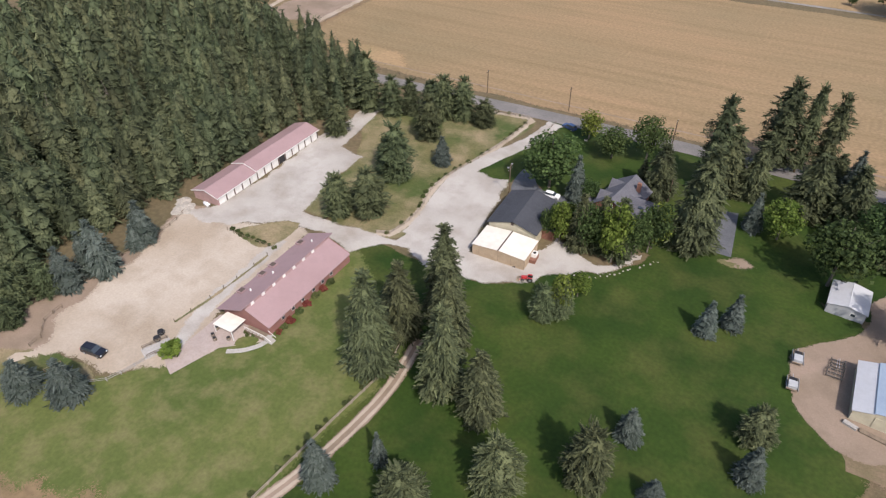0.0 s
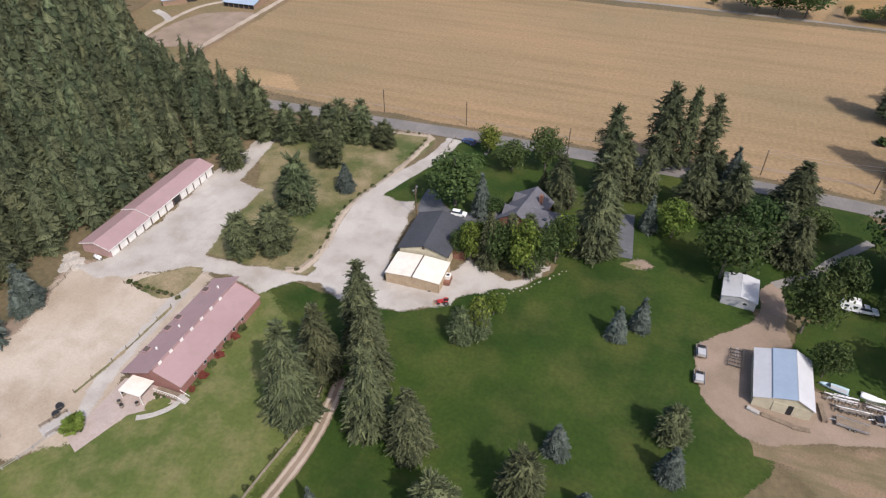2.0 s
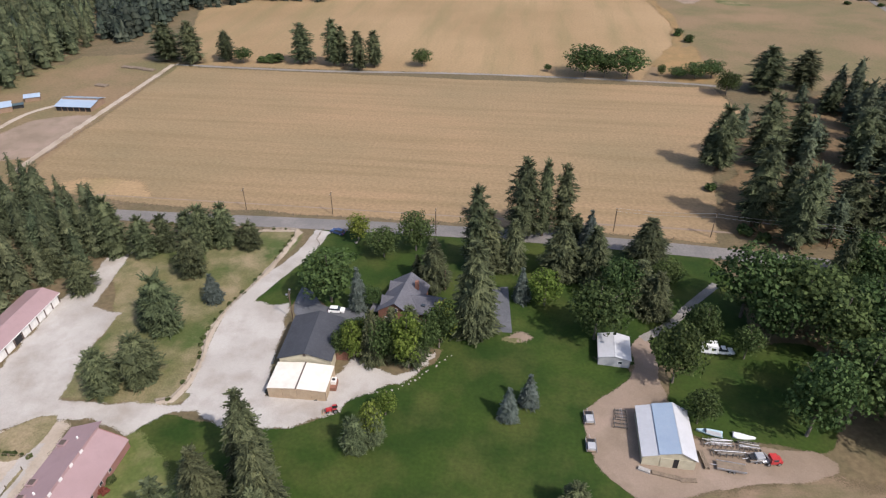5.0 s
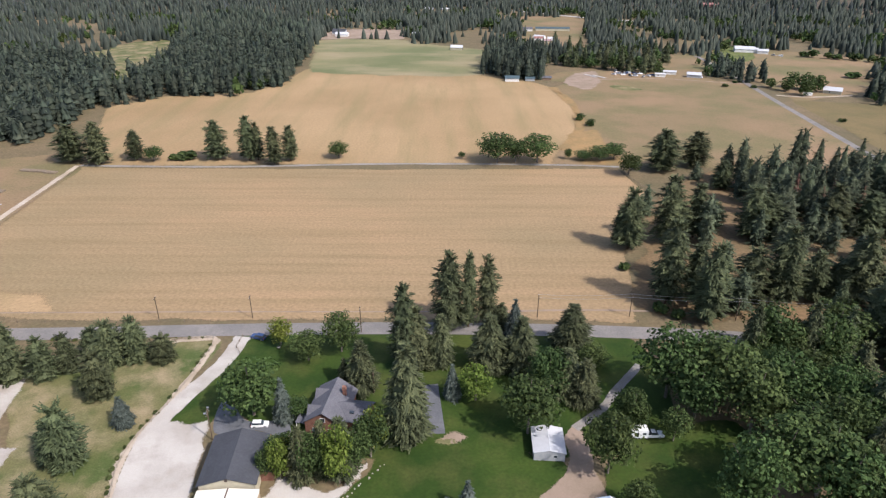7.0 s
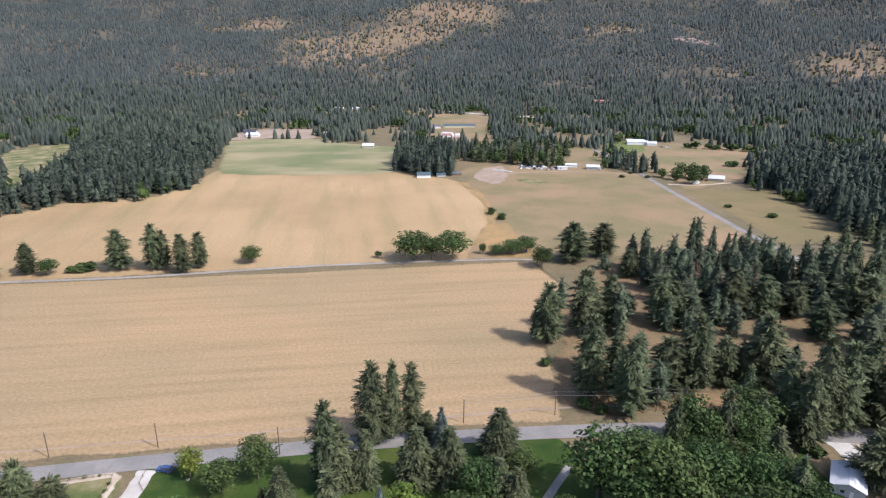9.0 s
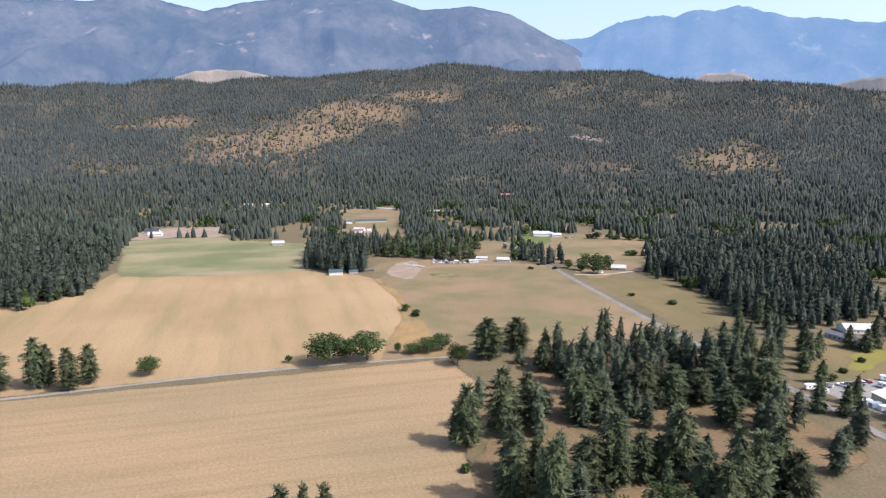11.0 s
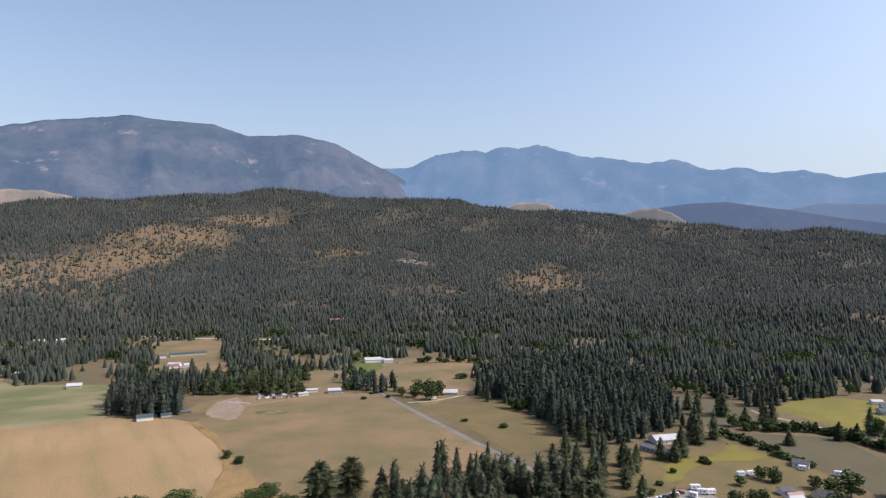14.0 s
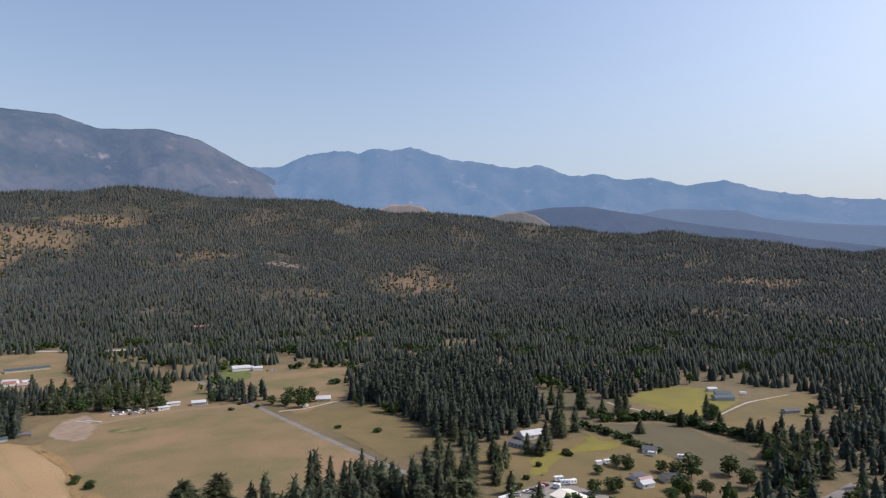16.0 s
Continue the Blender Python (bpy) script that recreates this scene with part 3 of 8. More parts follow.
FIELD3 = [(92, 530), (105, 556), (140, 556), (187, 580), (258, 565), (258, 517), (250, 386), (245, 330), (160, 332), (120, 340), (100, 333), (62, 339), (71, 364), (82, 386), (92, 415), (95, 438), (98, 481)]
DIRT_YARD3 = [(104, 554), (114, 590), (133, 610), (145, 610), (139, 560), (121, 529), (109, 543)]
FARROAD = [(272, 704), (270, 640), (264, 555), (258, 487), (254, 433), (251, 391), (248, 345), (247, 300), (247, 255), (246, 215), (242, 174)]
FIELD4 = [(282, 667), (368, 739), (429, 714), (470, 673), (349, 530), (277, 492), (280, 563)]
FIELD5 = [(273, 493), (344, 477), (311, 354), (261, 339), (267, 413)]
FIELD6 = [(271, 311), (304, 318), (338, 315), (365, 287), (404, 292), (405, 252), (395, 220), (378, 197), (327, 178), (251, 236), (270, 275)]
YELLOW = [(520, 329), (596, 348), (627, 303), (603, 272), (596, 255), (535, 248), (511, 245), (503, 271)]
YELLOW2 = [(529, 243), (603, 244), (662, 243), (653, 210), (516, 168), (501, 198), (497, 229)]
GREYFIELD = [(426, 312), (439, 291), (478, 254), (453, 214), (435, 183), (409, 167), (375, 180), (398, 221), (410, 260), (404, 292)]
WEDGE = [(-248, 501), (-213, 496), (-174, 513), (-134, 535), (-142, 691), (-169, 868), (-325, 1062), (-343, 891), (-274, 654)]
WESTWOOD = [(-259, 360), (-246, 377), (-250, 439), (-248, 482), (-302, 594), (-386, 651), (-441, 650)]
WOODS = [(96, 279), (147, 329), (157, 302), (150, 289), (206, 339), (220, 281), (290, 298), (236, 228), (226, 182), (187, 168), (138, 167), (69, 183), (75, 214)]
GROVE = [(337, 506), (349, 451), (311, 354), (350, 331), (401, 333), (529, 458), (544, 597), (457, 610)]
GROVE_SMALL = [(35, 601), (56, 569), (89, 567), (104, 659), (52, 697)]
CONCRETE = [(-57, 123), (-59, 135), (-55, 133), (-51, 128), (-46, 127), (-40, 128), (-38, 121), (-47, 124)]
HOUSE_DRIVE = [(-6, 142), (-1, 143), (1, 123), (-7, 123)]
CREEKDRIVE = [(58, 152), (48, 140), (43, 133), (34, 125)]
PATIO = [(-90, 47), (-83, 51), (-78, 49), (-76, 46), (-83, 40), (-86, 30), (-90, 32), (-90, 37)]
EASTDRIVE = [(139, 159), (144, 151), (141, 130)]
NW_CLEARING = [(-314, 521), (-272, 544), (-271, 647), (-228, 777), (-264, 854), (-366, 787), (-383, 636), (-374, 542), (-335, 481)]
FAR_OPEN = [(93, 777), (98, 846), (110, 930), (133, 1095), (225, 1055), (190, 900), (178, 814), (155, 720), (120, 724)]
OPEN_B = [(245, 703), (289, 707), (240, 594), (207, 586)]
FARM_LAWN = [(319, 770), (354, 757), (332, 691), (301, 660), (277, 669)]
FARM_STRIP = [(89, 569), (113, 613), (165, 620), (224, 644), (244, 562), (186, 544), (136, 551)]
MEADOW_GLOW = [(371, 282), (398, 288), (401, 258), (395, 247), (365, 252), (339, 268), (304, 249), (301, 263), (328, 277)]
LANE_E = [(501, 336), (495, 319), (494, 267), (494, 233), (488, 207), (480, 180)]
LANE_F = [(524, 245), (579, 248), (606, 245), (651, 235)]
HEDGE_A = [(412, 302), (411, 283), (406, 261), (398, 244), (396, 227)]
HEDGE_B = [(439, 301), (456, 288), (474, 274), (481, 256), (474, 228), (471, 204), (472, 187)]
LEFT_LAWN = [(-113, 12), (-98, 21), (-93, 27), (-89, 31), (-86, 31), (-83, 41), (-76, 47), (-79, 73), (-77, 79), (-58, 65), (-52, 61), (-50, 53), (-51, 39), (-53, 18), (-53, 2), (-75, -11)]
SCRAPE = [(-105, 0), (-95, 3), (-85, 6), (-76, 9), (-70, 9), (-60, 2), (-75, -16), (-110, -16)]
NW_PADDOCK = [(-224, 204), (-226, 222), (-221, 243), (-198, 253), (-194, 235), (-191, 208), (-214, 197)]
NW_DRY = [(-250, 225), (-263, 263), (-273, 312), (-243, 334), (-230, 344), (-199, 329), (-198, 287), (-201, 266), (-196, 250), (-193, 205), (-216, 199)]
NW_LANE = [(-222, 194), (-225, 203), (-229, 224), (-229, 249), (-222, 262)]
WORKS_YARD = [(259, 245), (285, 247), (298, 245), (305, 219), (299, 194), (265, 172), (264, 201), (261, 215), (259, 226)]
WHITE_STRIP = [(-104, 1311), (-17, 1334), (53, 1273), (126, 1172), (226, 1068), (308, 1011)]
E_LAWN = [(130, 151), (129, 142), (129, 132), (125, 126), (108, 128), (119, 140)]
E_SAND = [(146, 158), (166, 158), (172, 150), (154, 138), (147, 143), (146, 150)]
E_OPEN = [(263, 306), (311, 321), (433, 322), (529, 331), (601, 351), (667, 299), (679, 249), (653, 210), (516, 168), (483, 191), (365, 148), (219, 261)]
GROVE_BACK = [(495, 429), (510, 400), (521, 363), (507, 318), (471, 296), (421, 316), (436, 371)]
MID_CLEAR = [(500, 598), (562, 599), (644, 576), (571, 506), (522, 511), (461, 543)]
ORANGE_CORNER = [(68, 355), (89, 408), (103, 406), (103, 367), (104, 336), (81, 332)]
DIRTE = [(82, 230), (103, 215), (96, 176), (69, 179), (65, 194)]
FOREST_MARGIN = [(-137, 18), (-131, 40), (-127, 58), (-131, 72), (-121, 76), (-117, 62), (-116, 34), (-108, 18), (-118, 10)]
VERGE_TRACK = [(18, 181.5), (45, 182.5), (70, 182), (95, 180)]
PASTURE_GAP = [(-140, 560), (-150, 820), (60, 770), (112, 650), (112, 520)]
ROAD_LINE = [(-620, 150), (-400, 160), (-260, 164), (-130, 167), (-60, 170), (0, 171), (60, 169), (110, 164), (160, 152), (230, 138), (420, 120)]

# ground covers, each a few centimetres above the one below
OPEN = [FIELD1, FIELD2, GREENFIELD, FARBROWN, FIELD3, FIELD4, FIELD5, FIELD6, YELLOW, YELLOW2, GREYFIELD, NW_CLEARING, FAR_OPEN, OPEN_B, FARM_LAWN, FARM_STRIP, DIRT_YARD3, NW_PADDOCK, NW_DRY, E_OPEN, PASTURE_GAP, GROVE_BACK, MID_CLEAR]
sheet("field_near", FIELD1, 0.03, M_STUBBLE, "mown tan hayfield with faint swath lines", "field", 3.0, 8, 1.0, False)
sheet("field_far", FIELD2, 0.03, M_PALEFIELD, "pale dry straw-coloured field", "field", 5.0, 10, 2.0, False, grow=5)
sheet("field_green", GREENFIELD, 0.05, M_GREENFIELD, "thin green pasture with dry patches", "field", 9.0, 10, 3.0, grow=4)
sheet("field_bare", FARBROWN, 0.07, M_DIRT, "bare tan lot at the pasture end", "field", 4.0, 10, 2.0)
sheet("field_brown", FIELD3, 0.06, M_OLIVEFIELD, "olive brown dry field by the road", "field", 5.0, 10, 1.5, False, grow=4)
sheet("field_north", FIELD4, 0.03, M_OLIVEFIELD, "brown ploughed field beyond the road", "field", 5.0, 10, 1.5, False, grow=5)
sheet("field_east", FIELD5, 0.05, M_OLIVEMEADOW, "olive brown roadside paddock", "field", 4.0, 10, 1.5, False, grow=4)
sheet("field_yard", FIELD6, 0.03, M_OLIVEMEADOW, "dry grass paddock beside the works yard", "field", 5.0, 10, 1.5, False)
sheet("meadow_yellow", YELLOW, 0.04, M_YELLOW, "yellow-green meadow", "field", 3.0, 8, 1.0, False)
sheet("meadow_olive", YELLOW2, 0.04, M_OLIVEMEADOW, "olive meadow beside a lane", "field", 3.0, 8, 1.0, False)
sheet("field_grey", GREYFIELD, 0.05, M_GREYFIELD, "grey-green flat field", "field", 3.0, 8, 1.0, False)
sheet("clearing_lawn", NW_CLEARING, 0.05, M_LAWN_DRY, "green clearing between the woods", "grass", 5.0, 10, 2.0)
sheet("clearing_dry", FAR_OPEN, 0.05, M_OLIVEFIELD, "dry tan clearing with houses", "grass", 5.0, 10, 2.0)
sheet("works_dirt", DIRT_YARD3, 0.10, M_DIRT, "bare dirt yard at the far farm", "ground", 4.0, 6, 1.5)
sheet("pine_floor", DIRTE, 0.08, M_DUFF, "orange dry needle ground under pines", "ground", 4.0, 4, 1.5)
sheet("woods_floor", WOODS, 0.05, M_DUFF, "orange-brown needle floor of the open woods", "ground", 6.0, 6, 2.0)
sheet("scrape", SCRAPE, 0.10, M_OLIVEFIELD, "scraped brown patch of bare ground", "ground", 7.0, 3.0, 1.5)
sheet("lawn_west", LEFT_LAWN, 0.075, M_LAWN_PALE, "paler yellowish green lawn beside the hall", "lawn", 3.5, 2.0, 0.8, grow=2.2)
sheet("lawn", LAWN, 0.06, M_LAWN, "mown green lawn with paler worn patches", "lawn", 1.5, 2.0, 0.4, grow=2.2)
sheet("house_lawn", HOUSE_LAWN, 0.05, M_LAWN, "watered green lawn round the house", "lawn", 1.2, 2.0, 0.4, grow=2.2)
sheet("side_lawn", EAST_LAWN, 0.07, M_LAWN, "shaded green lawn under broadleaf trees", "lawn", 1.5, 2.0, 0.5, grow=2.2)
sheet("drive_island", ISLAND, 0.07, M_LAWN_DRY, "half-dry grass between the drives", "grass", 1.8, 2.0, 0.6, grow=3.0)
sheet("sandy_yard", WEST_YARD, 0.08, M_SAND, "trampled sandy yard", "yard", 3.0, 2.5, 0.9)
sheet("gravel_yard", YARD, 0.12, M_GRAVEL, "pale grey gravel yard and drive", "gravel", 2.0, 1.5, 0.7, False)
sheet("grass_strip", STRIP, 0.15, M_LAWN_DRY, "dry grass strip with a fence", "grass", 1.0, 1.5, 0.3)
sheet("dirt_lot", DIRT_LOT, 0.10, M_DIRT, "bare brown dirt lot round the barn", "yard", 1.2, 2.0, 0.5)
ribbon("gate_drive", GATE_DRIVE, 6.0, 0.14, M_GRAVEL, "pale gravel drive from the road", "drive", 1.0, 2.0, 0.5)
ribbon("track_verge", PATH_PTS, 3.6, 0.11, M_DIRT, "worn grass along the lawn track", "track", 0.9, 2.0, 0.4)
ribbon("track_rut", [(x - 0.75, y) for x, y in PATH_PTS], 0.95, 0.13, M_SAND, "pale wheel rut of the lawn track", "track", 0.35, 2.0, 0.15)
ribbon("track_rut", [(x + 0.75, y) for x, y in PATH_PTS], 0.95, 0.14, M_SAND, "pale wheel rut of the lawn track", "track", 0.35, 2.0, 0.15)
ribbon("road", ROAD_LINE, 6.9, 0.16, M_ASPHALT, "grey two-lane country road", "road", 0, 4.0)
ribbon("field_track", FIELDROAD, 3.6, 0.10, M_GREYGRAVEL, "pale dirt track between the fields", "track", 1.0, 5.0, 0.6)
ribbon("far_road", FARROAD, 4.8, 0.14, M_ASPHALT, "straight grey road between fields", "road", 0, 6.0)
ribbon("garden_drive", CREEKDRIVE, 2.8, 0.12, M_GREYGRAVEL, "narrow pale paved drive between trees", "drive", 0.4, 2.0, 0.1)
ribbon("east_drive", EASTDRIVE, 7.0, 0.12, M_CONCRETE, "wide pale concrete drive", "drive", 0.8, 2.0, 0.3)
sheet("parking_pad", CONCRETE, 0.15, M_DARKDRIVE, "smooth grey asphalt pad beside the workshop", "drive", 0.15, 1.5, 0.05)
sheet("court_drive", HOUSE_DRIVE, 0.12, M_DARKDRIVE, "grey asphalt court behind the house", "drive", 0.15, 1.5, 0.05, False)
sheet("patio", PATIO, 0.16, M_PATIO, "rose brick patio and walk beside the hall", "patio", 0.15, 1.5, 0.05, False)
sheet("farm_grass", OPEN_B, 0.05, M_OLIVEFIELD, "yellow dry grass beside a farmhouse", "grass", 5.0, 8, 1.5)
sheet("farm_lawn", FARM_LAWN, 0.05, M_LAWN_PALE, "green lawn before the white farm", "lawn", 5.0, 8, 1.5)
sheet("farm_strip", FARM_STRIP, 0.08, M_OLIVEFIELD, "dusty strip of farmyards", "yard", 8.0, 8, 2.0)
sheet("meadow_bright", MEADOW_GLOW, 0.065, M_YELLOW, "yellow-green damp meadow patch", "grass", 13.0, 4, 2.0)
# an olive mound, laid as a flat sheet of thin grass
sheet("damp_hollow", [(140, 546), (150, 552), (164, 540), (168, 530), (154, 526), (142, 534)], 0.09, M_LAWN_DRY, "oval olive grass patch beside the dirt yard", "grass", 4.0, 4, 1.0)
sheet("paddock", NW_PADDOCK, 0.07, M_DIRT, "reddish bare paddock", "yard", 3.0, 4, 0.8)
sheet("dry_pasture", NW_DRY, 0.05, M_OLIVEFIELD, "dry grazed pasture by the barns", "grass", 4.0, 6, 1.0)
sheet("works_yard", WORKS_YARD, 0.10, M_GREYGRAVEL, "grey gravel works yard", "yard", 3.0, 5, 1.0)
sheet("drive_lawn", E_LAWN, 0.07, M_LAWN, "bright green lawn beside a house", "lawn", 1.0, 3, 0.3)
sheet("drive_sand", E_SAND, 0.06, M_SAND, "dry sandy verge under pines", "ground", 2.0, 3, 0.5)
ribbon("barn_lane", NW_LANE, 3.6, 0.12, M_SAND, "pale dirt lane to the barns", "lane", 0.8, 3.0, 0.3)
ribbon("meadow_lane", LANE_E, 3.0, 0.12, M_SAND, "pale lane along the meadow", "lane", 0.5, 6.0)
ribbon("house_lane", LANE_F, 2.6, 0.12, M_SAND, "pale lane to a house", "lane", 0.5, 6.0)
ribbon("highway", WHITE_STRIP, 12.0, 0.3, M_CONCRETE, "pale road at the foot of the hill", "road", 1.0, 12.0)
ribbon("farm_lane", [(107, 560), (150, 575), (196, 578), (235, 566), (262, 556)], 3.2, 0.14, M_DIRT, "pale dirt lane between farmyards", "lane", 0.8, 5.0)
ribbon("tree_lane", [(268, 512), (292, 506), (330, 512)], 4.0, 0.14, M_SAND, "pale dirt lane to a farmhouse", "lane", 0.8, 5.0)
sheet("field_behind_grove", GROVE_BACK, 0.05, M_GREYFIELD, "grey-brown field behind the conifer grove", "field", 4.0, 8, 1.0)
sheet("clearing_red_house", MID_CLEAR, 0.05, M_OLIVEFIELD, "tan clearing before a red house", "grass", 5.0, 8, 1.0)
sheet("dry_corner", ORANGE_CORNER, 0.09, M_ORANGE, "orange dry grass at the field corner", "grass", 7.0, 5, 2.0)
sheet("forest_margin", FOREST_MARGIN, 0.06, M_DIRT, "sandy bare ground along the forest edge", "ground", 2.5, 2.5, 0.8)
ribbon("verge_track", VERGE_TRACK, 1.6, 0.09, M_DIRT, "pale worn track along the road verge", "track", 0.5, 3.0, 0.2)
ribbon("verge_track", [(-150, 179.5), (-90, 180.5), (-30, 181), (20, 181.5)], 1.2, 0.09, M_DIRT, "pale worn track along the road verge", "track", 0.5, 3.0, 0.2)


sheet("yard_edge_grass", [(-124, 15), (-116, 21), (-106, 24), (-98, 23), (-95, 18), (-104, 9), (-118, 6)], 0.072, M_LAWN_DRY, "thin dry grass round the spruces", "grass", 2.0, 2.0, 0.6)


sheet("stair_lawn", [(-81, 42), (-81.6, 44), (-80, 45.6), (-78, 46.4), (-77.2, 45.6), (-77.4, 44), (-79, 42.4)], 0.185, M_LAWN_PALE, "small half-round lawn before the hall stair", "lawn", 0.4, 0.8, 0.1)
ribbon("garden_walk", [(-76.4, 48), (-75.9, 46), (-76.6, 44), (-78.6, 41.6), (-81, 40)], 1.2, 0.19, M_CONCRETE, "pale curved concrete walk round the stair lawn", "path", 0, 1.0)
ribbon("post_strip", [(-96.8, 40.5), (-95.8, 49.7), (-95.5, 57.5), (-95.4, 67.5)], 1.2, 0.15, M_LAWN_DRY, "dry grass strip along the post row", "grass", 0.55, 2.0, 0.3)


def worn(x, y, r, material, label):
    pts = [(x + r * (1 + 0.4 * noise.noise(Vector((x, y, k)))) * math.cos(k * 0.9), y + 0.75 * r * (1 + 0.4 * noise.noise(Vector((y, x, k)))) * math.sin(k * 0.9)) for k in range(7)]
    sheet("worn_patch", pts, 0.115, material, label, "ground", r * 0.6, 1.0, 0.5)


worn(3.2, 121.5, 4.4, M_DIRT, "bare sandy patch worn into the lawn")
worn(1.6, 120.5, 3.4, M_LAWN_DRY, "bare sandy patch worn into the lawn")

ribbon("yard_track", [(-97, 74), (-95.5, 62), (-95, 51), (-93, 42), (-90, 34)], 5.4, 0.135, M_GRAVEL, "pale gravel strip beside the hall", "track", 1.9, 2.0, 0.7)
sheet("dirt_lot_south", [(24, 82), (33, 84), (66, 93), (84, 84), (76, 60), (42, 58), (33, 66)], 0.09, M_SCRAPED, "olive brown scraped ground south of the barn", "yard", 11.0, 3.0, 1.0)
ribbon("field_path", [(92, 540), (98, 481), (95, 438), (91, 412), (82, 386), (70, 362)], 11.0, 0.09, M_ORANGE, "dry orange grass strip between two fields", "grass", 4.8, 6.0, 2.5)
ribbon("barn_lane", [(-229, 228), (-236, 233), (-246, 238)], 5.0, 0.125, M_GRAVEL, "pale gravel lane to the sheds", "lane", 1.4, 3.0, 0.5)
ribbon("field_edge_track", [(-192, 190), (-194, 218), (-196, 262), (-199, 331)], 4.2, 0.085, M_SAND, "pale worn strip along the hayfield fence", "track", 1.4, 4.0, 0.7)
sheet("bare_corner", [(-178, 180), (-168, 191), (-150, 197), (-134, 190), (-128, 179), (-150, 176)], 0.075, M_PALEFIELD, "pale bare corner of the hayfield", "ground", 7.0, 4.0, 1.5)
sheet("corral_ground", [(-256, 180), (-150, 176), (-172, 240), (-184, 338), (-225, 352), (-262, 340), (-258, 262)], 0.02, M_OLIVEFIELD, "trampled tan ground round the corral", "ground", 4.0, 5.0, 1.5, False)

# ---- trees ----
def tube(path, radii, sides=6):
    """Corners and triangles of a tapered tube along a path."""
    v, f = [], []
    for p, r in zip(path, radii):
        for k in range(sides):
            a = 2 * math.pi * k / sides
            v.append((p[0] + r * math.cos(a), p[1] + r * math.sin(a), p[2]))
    for i in range(len(path) - 1):
        for k in range(sides):
            a, b = i * sides + k, i * sides + (k + 1) % sides
            f += [(a, b, b + sides), (a, b + sides, a + sides)]
    return np.array(v), np.array(f)


PROFILE = {"fir": lambda u: (1 - u ** 1.8) ** 0.85 * (0.72 + 0.28 * min(1, u / 0.15)), "spruce": lambda u: (1 - u ** 1.5) ** 0.9 * (0.82 + 0.18 * min(1, u / 0.10)),
           "old": lambda u: max(0.0, 1 - (abs(u - 0.36) / 0.645) ** 2.2) ** 0.6, "pine": lambda u: max(0, 1 - ((u - 0.28) / 0.73) ** 2) ** 0.6}


def conifer(rng, h, r, boughs, fans, size, shape="fir", bare=0.05, lumps=0.35):
    """Crown of a conifer: boughs of uneven length round the stem, each carrying needle fans. Corners and quads."""
    v, f = [], []
    seed = rng.uniform(0, 99)
    for k in range(boughs):
        u = ((k + rng.random()) / boughs) ** 1.12
        prof = PROFILE[shape](min(u, 0.99))
        a = k * 2.39996 + rng.uniform(-0.5, 0.5)
        lump = noise.noise(Vector((math.cos(a) * 1.3, math.sin(a) * 1.3, u * h / r * 1.1 + seed)))
        length = max(0.15, r * prof * (1 + lumps * 1.6 * lump + rng.uniform(-0.15, 0.15)))
        rise = {"fir": -0.10, "spruce": -0.12, "old": 0.12, "pine": 0.22}[shape] + rng.uniform(-0.18, 0.18) + (0.7 if u > 0.9 else 0)
        if shape in ("fir", "spruce"):                   # boughs stand in whorls
            w = max(8.0, h / 1.15)
            u = min(0.995, (math.floor(u * w) + 0.5 + 0.35 * rng.uniform(-1, 1)) / w)
        z = h * (bare + (0.99 - bare) * u)
        ca, sa = math.cos(a), math.sin(a)
        n = max(2, int(fans * (0.35 + 0.65 * prof)))
        for i in range(n):
            t = 1 - 0.75 * (i / n) ** 1.2 * rng.uniform(0.8, 1.1)
            d = length * t
            off = rng.gauss(0, 0.22) * (0.35 + d * 0.35)
            p = Vector((ca * d - sa * off, sa * d + ca * off, z + rise * d - 0.18 * d * t + rng.gauss(0, 0.16 * size + 0.02 * h / 6)))
            way = Vector((ca + rng.gauss(0, 0.4), sa + rng.gauss(0, 0.4), rise - 0.3 + rng.gauss(0, 0.25))).normalized()
            side = Matrix.Rotation(rng.gauss(0, 0.42), 3, way) @ way.cross(Vector((0, 0, 1))).normalized()
            s = size * rng.uniform(0.65, 1.35)
            b = len(v)
            tip, root = p + way * s * 0.95, p - way * s * 0.7
            v += [(root - side * s * 0.21)[:], (root + side * s * 0.21)[:], (tip + side * s * 0.09)[:], (tip - side * s * 0.12)[:]]
            f.append((b, b + 1, b + 2, b + 3))
    return np.array(v), np.array(f)


def dense(rng, h, r, shape, bare, tiers, sides, fill=0.72):
    """The close inner needles of a conifer: drooping ragged skirts round the stem, as corners and quads."""
    v, f = [], []
    for t in range(tiers):
        u0, u1 = t / tiers, min(0.995, (t + 1.5) / tiers)
        p0, p1 = PROFILE[shape](max(u0, 0.02)) * fill, PROFILE[shape](u1) * fill * 0.4 + 0.01
        turn, b = rng.uniform(0, 6.28), len(v)
        for k in range(sides):
            a = turn + 6.283 * (k + rng.uniform(-0.25, 0.25)) / sides
            q = r * p0 * rng.uniform(0.72, 1.22)
            v.append((math.cos(a) * q, math.sin(a) * q, h * (bare + (0.985 - bare) * u0 + rng.uniform(-0.03, 0.02))))
        for k in range(sides):
            a = turn + 6.283 * k / sides
            v.append((math.cos(a) * r * p1, math.sin(a) * r * p1, h * (bare + (0.985 - bare) * u1)))
        f += [(b + k, b + (k + 1) % sides, b + sides + (k + 1) % sides, b + sides + k) for k in range(sides)]
    return np.array(v), np.array(f)


def both(a, b):
    return np.concatenate([a[0], b[0]]), np.concatenate([a[1], b[1] + len(a[0])])


